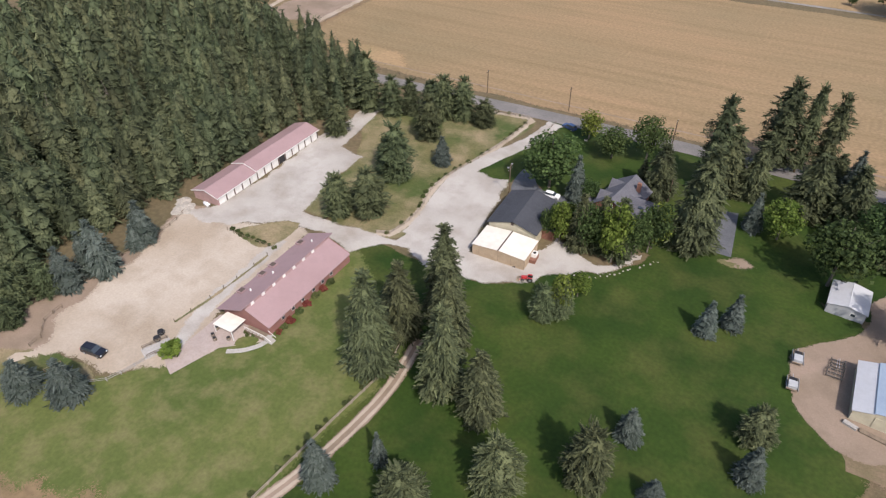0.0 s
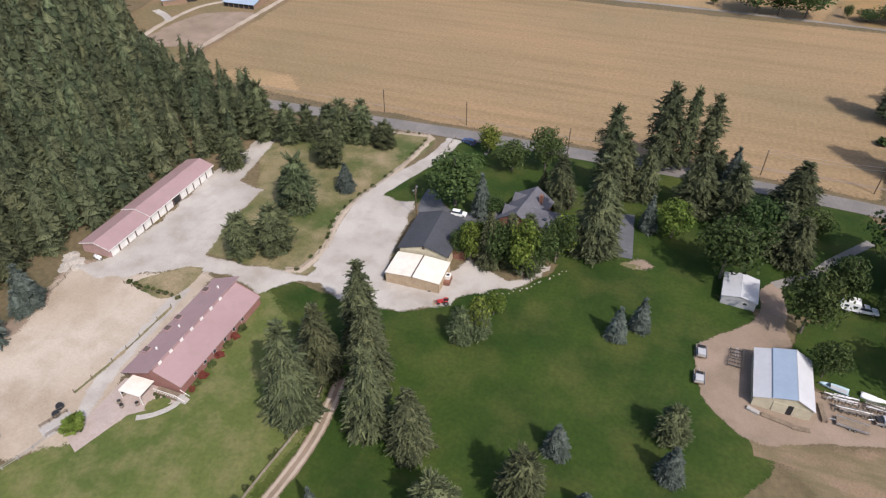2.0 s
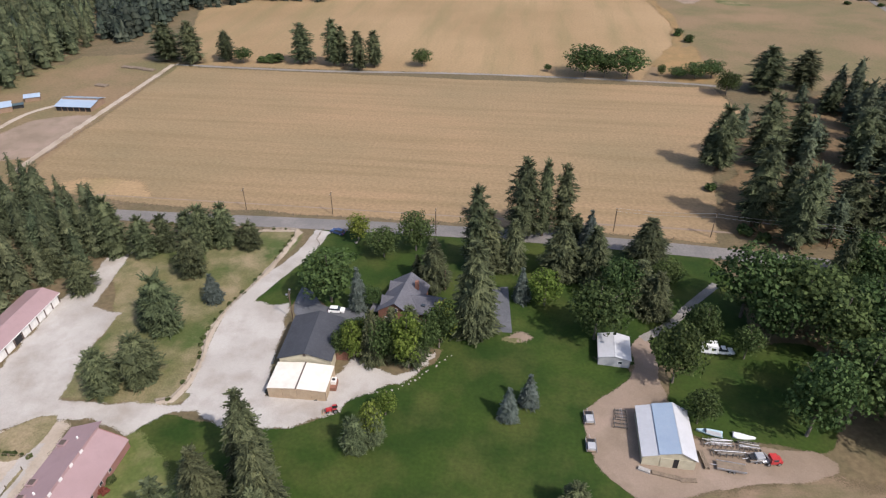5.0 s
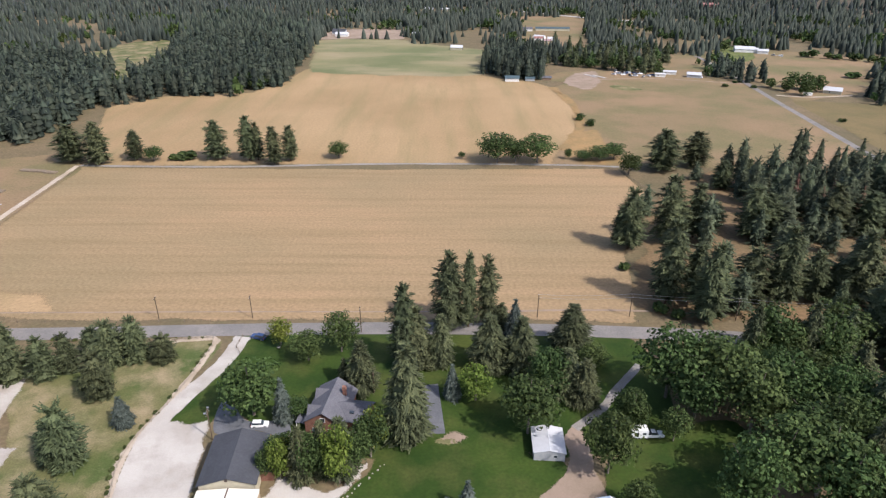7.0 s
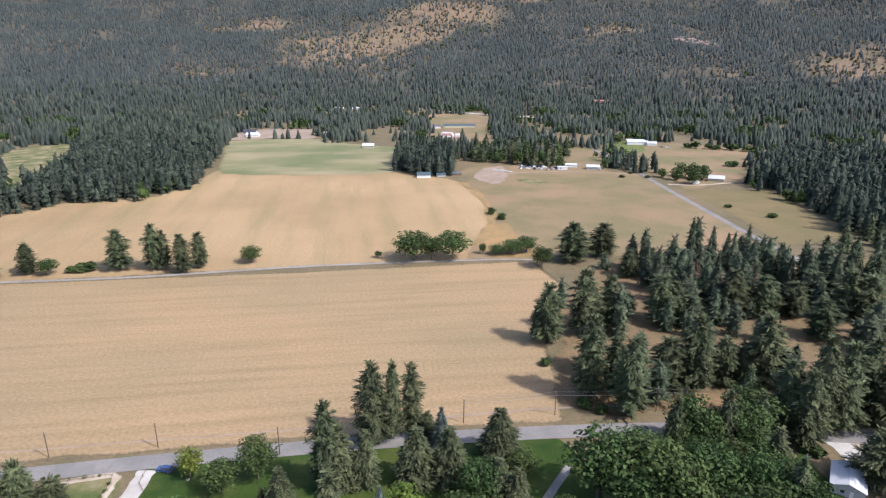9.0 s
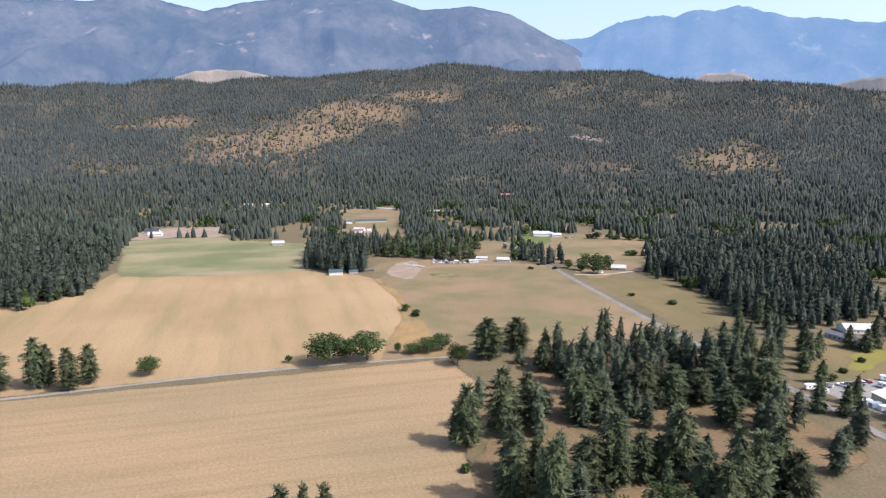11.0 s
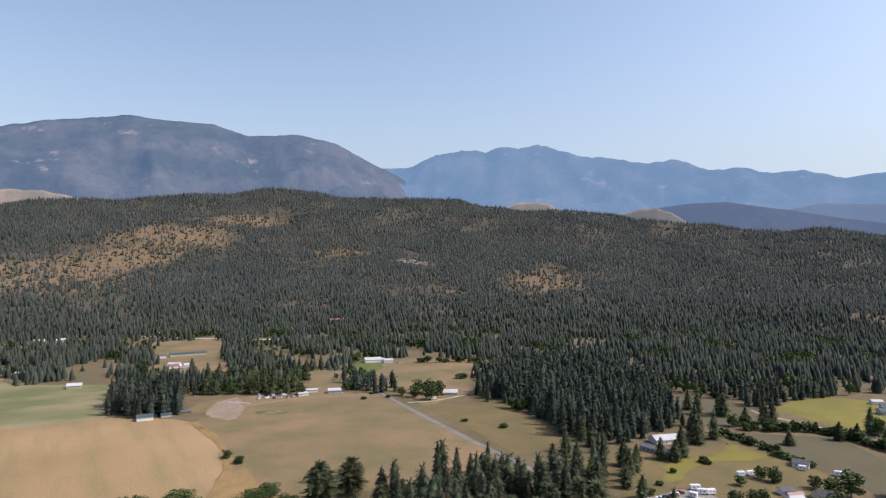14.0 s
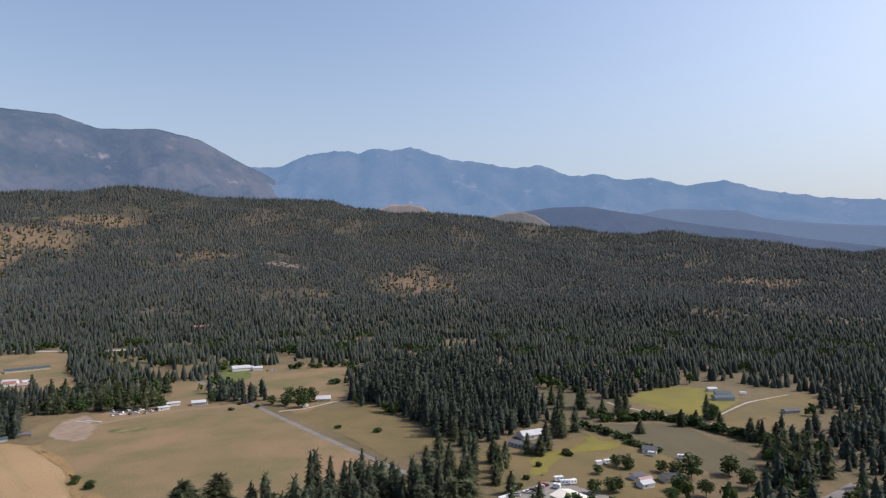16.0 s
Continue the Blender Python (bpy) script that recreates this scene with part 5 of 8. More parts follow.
FORMS_OPEN = [unit(full_conifer(frng, 18.0, 3.4, 50, 7, 1.15, s, b, 0.34, 9, 9, 0.78), 18.0, 3.4) for s, b in (("old", 0.10), ("fir", 0.05), ("old", 0.14), ("fir", 0.03), ("old", 0.08))]
groves = scatter((60, 300, 150, 345), 7.8, lambda x, y: ((0.9 if open_stand(x, y) > 0.5 else 0.4) if y > 238 and x > 138 else (0.45 if x > 140 else 0.14) * open_stand(x, y)) if inside(x, y, WOODS) and not inside(x, y, FARROAD_BAND) else 0, 2, (9, 21), (2.9, 4.8))
groves = [(x, y, h * (1.3 if y > 250 and x > 140 else 1.0), r, z) for x, y, h, r, z in groves]
stand("east_woods", groves, FORMS_OPEN, M_STAND, "open stand of dark pines beside the road", "woods")
grove = scatter((300, 560, 320, 620), 7.5, lambda x, y: 1.0 if inside(x, y, GROVE) else 0, 3, (13, 27), (3.0, 4.8))
stand("dense_grove", [s for s in grove if s[1] < 420], FORMS_BACK, M_GROVE, "dense dark conifer grove among fields", "woods")
stand("dense_grove_back", [s for s in grove if s[1] >= 420], FORMS_LIGHT, M_GROVE, "back of a dense dark conifer grove", "woods")
stand("small_grove", scatter((20, 120, 550, 720), 7.0, lambda x, y: 1.0 if inside(x, y, GROVE_SMALL) else 0, 3, (13, 25), (2.9, 4.4)), FORMS_BACK, M_GROVE, "small dark conifer grove beside green-roofed sheds", "woods")
wedge = scatter((-360, -120, 480, 1080), 7.2, lambda x, y: 1.0 if inside(x, y, WEDGE) else 0, 4, (12, 23), (2.9, 4.6))
stand("wedge_wood_edge", [s for s in wedge if s[1] < 620], FORMS_BACK, M_GROVE, "front of a dense conifer forest beside the pale field", "forest")
stand("wedge_wood", [s for s in wedge if 620 <= s[1] < 760], FORMS_LIGHT, M_GROVE, "dense wedge of conifer forest beside the pale field", "forest")
stand("wedge_wood_back", [s for s in wedge if s[1] >= 760], FORMS_WOOD, M_GROVE, "far end of a dense wedge of conifer forest", "forest")
stand("north_west_wood", scatter((-460, -230, 340, 680), 7.0, lambda x, y: 1.0 if inside(x, y, WESTWOOD) else 0, 4, (13, 22), (2.9, 4.6)), FORMS_LIGHT, M_GROVE, "dense conifer wood at the field corner", "forest")

NW_WOOD = [(-258, 262), (-262, 300), (-268, 360), (-441, 650), (-720, 600), (-640, 200), (-420, 255)]
beyond = scatter((-720, -250, 200, 660), 8.0, lambda x, y: 1.0 if inside(x, y, NW_WOOD) else 0, 9, (12, 24), (2.8, 4.4))
stand("far_west_wood_edge", [s for s in beyond if s[0] > -400 and s[1] < 480], FORMS_BACK, M_FOREST, "dark conifer forest edge beside the barns", "forest")
stand("far_west_wood", [s for s in beyond if not (s[0] > -400 and s[1] < 480)], FORMS_FAR, M_GROVE, "dark conifer forest beyond the barns", "forest", True)
mixer = random.Random(17)
slopes = scatter((-1800, 2450, 60, 2450), 7.6, lambda x, y: hill_wood(x, y) if math.hypot(x, y) < 2420 else 0, 5, (9, 23), (2.9, 5.0))
far, hill = [], []
for s in slopes:
    if math.hypot(s[0], s[1]) + mixer.uniform(-170, 170) < 1300:
        far.append((s[0], s[1], s[2] * 0.85, s[3] * 0.80, s[4] - 0.3))
    else:
        hill.append((s[0], s[1], s[2] * 0.66, s[3] * 0.70, s[4] - 0.5))
leafy = [s for i, s in enumerate(far) if noise.noise(Vector((s[0] / 60, s[1] / 60, 3))) > 0.22 and math.hypot(s[0], s[1]) < 1150]
kept = set(leafy)
close = [s for s in far if s not in kept and math.hypot(s[0], s[1]) < 700]
stand("valley_edge_trees", close, FORMS_LIGHT, M_GROVE, "dark conifers along the valley fields", "forest")
kept |= set(close)
stand("valley_forest", [s for s in far if s not in kept], FORMS_FAR, M_FARFOREST_HAZE, "conifer forest along the far valley edge", "forest", True)
ROUND = [unit(broadleaf(random.Random(40 + i), 9.0, 4.0, 8, 3, 3.2, 0.05), 9.0, 4.0) for i in range(5)]
stand("valley_broadleaf", [(x, y, h * 0.75, r * 1.15, z) for x, y, h, r, z in leafy], ROUND, M_LEAF, "broadleaf trees scattered among valley conifers", "woods")
stand("hill_forest", hill, FORMS_VFAR, M_HILLFOREST_HAZE, "dense conifer forest covering the far hills", "forest", True)


def brushy(x, y):
    """Olive brush in the gaps of the hill woods."""
    az, r = math.degrees(math.atan2(x, y)), math.hypot(x, y)
    if r < 1190 or not -14 < az < 80:
        return 0
    if any(((az - ca) / wa) ** 2 + ((r - cr) / wr) ** 2 < 1.6 for ca, cr, wa, wr, d in CLEARINGS):
        return 0.45 if noise.noise(Vector((x / 90, y / 90, 12))) > -0.1 else 0.08
    return 0.3 if noise.noise(Vector((x / 110, y / 110, 14))) > 0.28 else 0


BRUSH = [unit(broadleaf(random.Random(70 + i), 6.0, 4.0, 6, 3, 3.6, 0.02), 6.0, 4.0) for i in range(5)]
stand("hill_brush", scatter((-500, 1800, 300, 2150), 15.0, brushy, 13, (2.5, 6.5), (2.5, 5.0)), BRUSH, M_HILLBUSH, "olive brush and young broadleaf trees on the hill", "brush")


def thinned(x, y):
    az, r = math.degrees(math.atan2(x, y)), math.hypot(x, y)
    return 0.3 if r > 1200 and any(((az - ca) / wa) ** 2 + ((r - cr) / wr) ** 2 < 1.5 for ca, cr, wa, wr, d in CLEARINGS) else 0


stand("thinned_hill_trees", scatter((-600, 1700, 400, 2050), 13.0, thinned, 8, (6, 13), (1.8, 3.2)), FORMS_VFAR, M_THIN, "reddish thin trees on logged hill patches", "woods")
# single rust-coloured dying pines in the eastern woods, and broadleaf trees of the eastern grove
stand("dying_pines", [(x, y, 15 + i % 4, 2.6, 0) for i, (x, y) in enumerate([(168, 262), (176, 268), (183, 258), (171, 250), (190, 270), (163, 275)])], FORMS_MID, M_RUST, "few rust-brown dying pines in the woods", "woods")
grng = random.Random(21)
for x, y in ((98, 108), (106, 121), (112, 138), (104, 150), (116, 152), (97, 160), (121, 166), (88, 150)):
    plant("fir", x, y, grng.uniform(16, 24), grng.uniform(3.6, 4.8), "tall dark conifer among eastern broadleaf trees", "eastern conifers")
for i in range(18):
    x, y = 91 + (i % 3) * 9 + grng.uniform(-3, 3), 96 + (i // 3) * 10.5 + grng.uniform(-3, 3)
    plant("leaf", x, y, grng.uniform(12, 19), grng.uniform(5.0, 7.5), "large spreading dark green broadleaf tree", "eastern broadleaf trees")

for i, (x, y) in enumerate(SNAGS):                          # bare grey dead trees in the forest gaps
    top = tagged(new("dead_tree"), "bare grey dead tree in a forest gap", "dead tree", "dead trees")
    top.matrix_basis = pose(x, y, 0, 6 * math.sin(i * 2.1), 7 * math.cos(i * 1.7), i * 50)
    tv, tf = limbs(random.Random(60 + i), 13.0 + i % 3, 3.2, 0.22, 14, 0.3)
    o = new("trunk", mesh("dead_trunk", tv, tf, M_BARKGREY, True))
    o.parent = top

# ---- buildings ----
def part(name, bm, material, parent, label=""):
    me = bpy.data.meshes.new(name)
    bmesh.ops.recalc_face_normals(bm, faces=bm.faces)
    bm.to_mesh(me)
    bm.free()
    me.materials.append(material)
    o = new(name, me)
    o.parent = parent
    return tagged(o, label) if label else o


def box(x0, x1, y0, y1, z0, z1, bm=None):
    bm = bm or bmesh.new()
    v = [bm.verts.new(p) for p in ((x0, y0, z0), (x1, y0, z0), (x1, y1, z0), (x0, y1, z0), (x0, y0, z1), (x1, y0, z1), (x1, y1, z1), (x0, y1, z1))]
    for f in ((3, 2, 1, 0), (4, 5, 6, 7), (0, 1, 5, 4), (1, 2, 6, 5), (2, 3, 7, 6), (3, 0, 4, 7)):
        bm.faces.new([v[i] for i in f])
    return bm


def prism(profile, y0, y1, bm=None):
    """A profile in x and z drawn out along y."""
    bm = bm or bmesh.new()
    a = [bm.verts.new((x, y0, z)) for x, z in profile]
    b = [bm.verts.new((x, y1, z)) for x, z in profile]
    bm.faces.new(a)
    bm.faces.new(b[::-1])
    n = len(profile)
    for i in range(n):
        bm.faces.new((a[i], b[i], b[(i + 1) % n], a[(i + 1) % n]))
    return bm


def rod(p, q, r, bm=None, sides=6):
    bm = bm or bmesh.new()
    p, q = Vector(p), Vector(q)
    d = (q - p).normalized()
    e = d.orthogonal().normalized()
    g = d.cross(e)
    ring = [[bm.verts.new(c + (e * math.cos(6.2832 * k / sides) + g * math.sin(6.2832 * k / sides)) * r) for k in range(sides)] for c in (p, q)]
    for k in range(sides):
        bm.faces.new((ring[0][k], ring[0][(k + 1) % sides], ring[1][(k + 1) % sides], ring[1][k]))
    bm.faces.new(ring[0][::-1])
    bm.faces.new(ring[1])
    return bm


def roof_slopes(top, w, l, eave, ridge, material, over=0.4, ridge_x=0.0, thick=0.14, y0=None, y1=None, label="", drop=0.0):
    """Two roof slabs over a gable that runs along y."""
    y0, y1 = (-l / 2 - over if y0 is None else y0), (l / 2 + over if y1 is None else y1)
    for s in (-1, 1):
        x = s * w / 2
        k = (ridge - eave) / abs(x - ridge_x)
        xo, zo = x + s * over, eave - k * over
        prof = [(ridge_x, ridge), (xo, zo), (xo, zo + thick), (ridge_x, ridge + thick)]
        part("roof_slope", prism(prof, y0, y1), material, top, label)
    part("ridge_cap", prism([(ridge_x - 0.18, ridge + thick - 0.03), (ridge_x + 0.18, ridge + thick - 0.03), (ridge_x, ridge + thick + 0.05)], y0 - 0.02, y1 + 0.02), material, top)


def opening(top, side, w, l, u, wide, z0, z1, kind, frame_mat):
    """A window or a door on one of the four sides; u runs along that side from its middle."""
    d = {"E": (w / 2, 1, 0), "W": (-w / 2, -1, 0), "N": (l / 2, 1, 1), "S": (-l / 2, -1, 1)}[side]
    c, s, ax = d

    def slab(u0, u1, a, b, t0, t1):
        n0, n1 = sorted((c + s * t0, c + s * t1))
        return box(n0, n1, u0, u1, a, b) if ax == 0 else box(u0, u1, n0, n1, a, b)
    if kind == "window":
        o = part("window", slab(u - wide / 2 - 0.08, u + wide / 2 + 0.08, z0 - 0.08, z1 + 0.08, -0.05, 0.05), frame_mat, top)
        part("pane", slab(u - wide / 2, u + wide / 2, z0, z1, 0.03, 0.065), M_GLASS, o)
    elif kind == "door":
        o = part("door", slab(u - wide / 2, u + wide / 2, z0, z1, -0.05, 0.06), frame_mat, top)
        part("handle", slab(u + wide * 0.35, u + wide * 0.4, (z0 + z1) / 2 - 0.05, (z0 + z1) / 2 + 0.05, 0.06, 0.11), M_STEEL, o)
    elif kind == "bay":
        o = part("garage_door", slab(u - wide / 2, u + wide / 2, z0, z1, -0.02, 0.05), frame_mat, top, "white sectional garage door")
        for k in range(1, 4):
            zz = z0 + (z1 - z0) * k / 4
            part("panel_rail", slab(u - wide / 2 + 0.05, u + wide / 2 - 0.05, zz - 0.03, zz + 0.03, 0.05, 0.065), frame_mat, o)
    else:
        # no hole: the bay's unlit inside is a near-black slab
        o = part("opening", slab(u - wide / 2, u + wide / 2, z0, z1, -0.05, 0.04), M_DARK, top)
    return o


def gable(name, x, y, rot, w, l, eave, ridge, wall, roof, label, category="house", openings=(), over=0.4, trim=None, ridge_x=0.0, z=None, group=""):
    """A gabled building that runs along its own y."""
    top = tagged(new(name), label, category, group)
    top.matrix_basis = pose(x, y, land(x, y) if z is None else z, 0, 0, rot)
    part("wall", prism([(-w / 2, -0.2), (w / 2, -0.2), (w / 2, eave), (ridge_x, ridge), (-w / 2, eave)], -l / 2, l / 2), wall, top)
    roof_slopes(top, w, l, eave, ridge, roof, over, ridge_x)
    for o in openings:
        opening(top, o[0], w, l, *o[1:], trim or M_WHITE)
    return top


def garage_row():
    """The storage garage: a long, low gable with a step in its roof and fourteen doors towards the yard."""
    top = tagged(new("garage_row"), "long low garage row with rose metal roof and white doors", "garage")
    top.matrix_basis = pose(-126.6, 98.2, 0, 0, 0, 1.8)
    w, l = 8.6, 43.0
    part("wall", prism([(-w / 2, -0.2), (w / 2, -0.2), (w / 2, 2.65), (0.3, 3.95), (-w / 2, 2.65)], -l / 2, -6.55), M_DUSTROSE, top)
    part("wall", prism([(-w / 2, -0.2), (w / 2, -0.2), (w / 2, 2.95), (0.3, 4.25), (-w / 2, 2.95)], -6.55, l / 2), M_DUSTROSE, top)
    for y0, y1, e in ((-l / 2 - 0.4, -6.6, 2.65), (-6.6, l / 2 + 0.4, 2.95)):
        roof_slopes(top, w, l, e, e + 1.3, M_PINK, 0.45, 0.3, y0=y0, y1=y1)
        part("gutter", box(w / 2 + 0.45, w / 2 + 0.55, y0, y1, e - 0.27, e - 0.05), M_WHITE, top)
        for s in (-1, 1):
            k = 1.3 / (w / 2 - s * 0.3)
            prof = [(0.3, e + 1.3), (s * (w / 2 + 0.45), e - 0.45 * k), (s * (w / 2 + 0.45), e - 0.45 * k + 0.24), (0.3, e + 1.54)]
            part("barge_board", prism(prof, y0 - 0.06, y0 - 0.004), M_WHITE, top)
    for i in range(14):
        u = -l / 2 + 1.75 + i * 3.04
        hi = 2.25 if i < 5 else 2.45
        if i == 8:
            opening(top, "E", w, l, u, 2.5, 0.02, hi, "dark", M_WHITE)
        else:
            opening(top, "E", w, l, u, 2.5, 0.02, hi, "bay", M_WHITE)
        part("pilaster", box(w / 2 + 0.002, w / 2 + 0.03, u + 1.32, u + 1.72, 0, hi + 0.1), M_ROOFBROWN, top)


def hall():
    """The long hall with rose roof, clerestory row and stair at its south end."""
    top = tagged(new("event_hall"), "long hall with rose metal roof beside the lawn", "hall")
    top.matrix_basis = pose(-82.9, 61.7, 0, 0, 0, 1.0)
    w, l = 12.6, 29.0
    part("wall", prism([(-w / 2, -0.2), (w / 2, -0.2), (w / 2, 2.9), (0.9, 5.1), (-w / 2, 2.9)], -l / 2 + 0.5, l / 2 - 0.5), M_ROSEWALL, top)
    ov = 0.6
    kE, kW = 2.2 / (w / 2 - 0.9), 2.2 / (w / 2 + 0.9)
    part("roof_slope", prism([(0.9, 5.1), (w / 2 + ov, 2.9 - kE * ov), (w / 2 + ov, 3.05 - kE * ov), (0.9, 5.25)], -l / 2 + 0.2, l / 2 - 0.8), M_PINK, top)
    part("roof_slope", prism([(0.9, 5.7), (-w / 2 - ov, 2.9 - kW * ov), (-w / 2 - ov, 3.05 - kW * ov), (0.9, 5.85)], -l / 2 - 0.8, l / 2 + 0.8), M_PINK, top)
    part("hip_end", prism([(-w / 2, 2.9), (0.9, 5.1), (0.9, 5.7)], -l / 2 + 0.5, l / 2 - 0.5), M_PINK, top)
    strip = part("clerestory", box(0.9, 0.98, -l / 2 + 1.5, l / 2 - 4.5, 5.52, 5.62), M_PINK, top)
    for i in range(7):
        u = -l / 2 + 2.4 + i * 3.3
        part("clerestory_window", box(0.9, 1.12, u - 0.4, u + 0.4, 5.15, 5.74), M_WHITE, strip)
    for i, u in enumerate((-9.5, -6.3, -3.1, 0.6, 3.8, 7.0)):
        o = opening(top, "E", w, l, u, 0.8, 1.2, 1.95, "window", M_WHITE)
    for u in (-9.0, -2.5, 1.0, 10.6):                        # roof dormers and vents on the west slope
        z = 3.0 + (5.8 - u * 0.0 - 4.6) * kW
        d = part("dormer", prism([(-w / 2 + 0.2, 3.1), (-w / 2 + 1.7, 3.45), (-w / 2 + 1.7, 3.95), (-w / 2 - 0.1, 3.75)], u - 0.8, u + 0.8), M_PINK, top)
        part("dormer_wall", box(-w / 2 - 0.12, -w / 2 + 0.1, u - 0.7, u + 0.7, 3.1, 3.72), M_WHITE, d)
        part("hatch", prism([(-w / 2 + 0.3, 3.86), (-w / 2 + 1.5, 3.98), (-w / 2 + 1.5, 4.06), (-w / 2 + 0.3, 3.94)], u - 0.6, u + 0.6), M_ROOFBROWN, d)
    for x, u in ((-3.0, -8.6), (-2.6, -1.9), (-2.3, 11.3)):
        zz = 5.7 - (0.9 - x) * (2.8 / 7.2)
        part("roof_vent", rod((x, u, zz), (x, u, zz + 0.75), 0.2, None, 8), M_WHITE, top)
    part("canopy", prism([(-4.4, 2.55), (0.9, 2.75), (0.9, 2.83), (-4.4, 2.63)], -l / 2 - 4.4, -l / 2 - 0.2), M_CANVAS, top, "cream flat porch canopy")
    for x in (-4.25, 0.7):
        part("canopy_post", box(x - 0.07, x + 0.07, -l / 2 - 4.3, -l / 2 - 4.16, 0, 2.6), M_WHITE, top)
    part("deck", box(1.2, 6.4, -l / 2 - 1.3, -l / 2 + 0.18, 0, 1.0), M_WOOD, top)
    rail = part("deck_rail", box(1.2, 6.4, -l / 2 - 1.34, -l / 2 - 1.26, 1.85, 1.95), M_WHITE, top)
    for k in range(14):
        x = 1.25 + k * 0.39
        part("baluster", box(x - 0.03, x + 0.03, -l / 2 - 1.33, -l / 2 - 1.27, 1.0, 1.85), M_WHITE, rail)
    for k in range(6):
        part("step", box(6.4 + k * 0.32, 6.72 + k * 0.32, -l / 2 - 1.3, -l / 2 + 0.1, 0, 0.94 - k * 0.165), M_CONCRETE, top)
    for s in (0, 1):
        yy = -l / 2 - 1.32 + s * 1.5
        part("stair_rail", rod((6.4, yy, 1.95), (8.4, yy, 0.95), 0.06), M_WHITE, top)


def workshop():
    top = tagged(new("workshop"), "workshop with low charcoal gabled roof and tan walls", "workshop")
    top.matrix_basis = pose(-47.6, 110.0, 0, 0, 0, 3.2)
    w, l = 12.3, 15.2
    part("wall", prism([(-w / 2, -0.2), (w / 2, -0.2), (w / 2, 4.2), (0.2, 6.1), (-w / 2, 4.2)], -l / 2, l / 2), M_CREAM, top)
    roof_slopes(top, w, l, 4.2, 6.1, M_ROOFDARK, 0.45, 0.2)
    o = part("gable_vent", box(-0.35, 0.35, -l / 2 - 0.08, -l / 2 + 0.02, 4.9, 5.7), M_ROOFBROWN, top)
    for z in (5.0, 5.15, 5.3, 5.45):
        part("slat", box(-0.3, 0.3, -l / 2 - 0.12, -l / 2 - 0.08, z, z + 0.06), M_ROOFBROWN, o)
    lean = part("lean_to_roof", prism([(w / 2 + 0.1, 3.3), (w / 2 + 3.0, 2.7), (w / 2 + 3.0, 2.82), (w / 2 + 0.1, 3.42)], -3.2, 4.0), M_ROOFDARK, top)
    part("lean_to_wall", box(w / 2 + 0.02, w / 2 + 2.8, -3.0, 3.8, 0, 2.72), M_BRICK, top)
    opening(top, "W", w, l, -3, 3.2, 0, 3.2, "bay", M_CREAM)
    opening(top, "W", w, l, 3, 1.2, 1.2, 2.3, "window", M_WHITE)
    # canvas shelter in front
    t = tagged(new("canvas_shelter"), "canvas shelter with cream roof and tan side curtains", "shelter")
    t.matrix_basis = pose(-46.6, 98.0, 0, 0, 0, 2.0)
    w, l = 13.4, 9.0
    for s in (-1, 1):
        prof = [(s * 0.06, 3.5), (s * (w / 2 + 0.15), 3.05), (s * (w / 2 + 0.15), 3.11), (s * 0.06, 3.56)]
        part("canvas_roof", prism(prof, -l / 2 - 0.15, l / 2 - 0.6), M_CANVAS, t, "cream canvas roof panel")
    part("ridge_strip", box(-0.16, 0.16, -l / 2 - 0.17, l / 2 - 0.58, 3.45, 3.66), M_ROOFBROWN, t)
    for k in range(8):
        x0 = -w / 2 + k * w / 8
        part("curtain", box(x0 + 0.03, x0 + w / 8 - 0.03, -l / 2 - 0.04 - 0.05 * (k % 2), -l / 2 + 0.02, 0.1, 3.02 + 0.38 * (1 - abs(k - 3.5) / 4)), M_CANVAS_SIDE, t)
    for s in (-1, 1):
        for k in range(4):
            y0 = -l / 2 + k * 2.1
            part("side_curtain", box(*sorted((s * w / 2, s * (w / 2 - 0.05))), y0 + 0.04, y0 + 2.06, 0.1, 2.98), M_CANVAS_SIDE if s > 0 else M_DARK, t)
    for k in range(5):
        x = -w / 2 + k * w / 4
        part("pole", box(x - 0.06, x + 0.06, -l / 2 + 0.03, -l / 2 + 0.15, 0, 3.0), M_WOOD, t)


def white_shed():
    gable("white_shed", 26.0, 118.2, -3, 7.4, 8.6, 2.5, 3.3, M_GREYWALL, M_ROOFWHITE, "small shed with white metal roof and grey walls", "shed",
          [("S", 1.4, 0.9, 1.1, 1.8, "window")], 0.25)


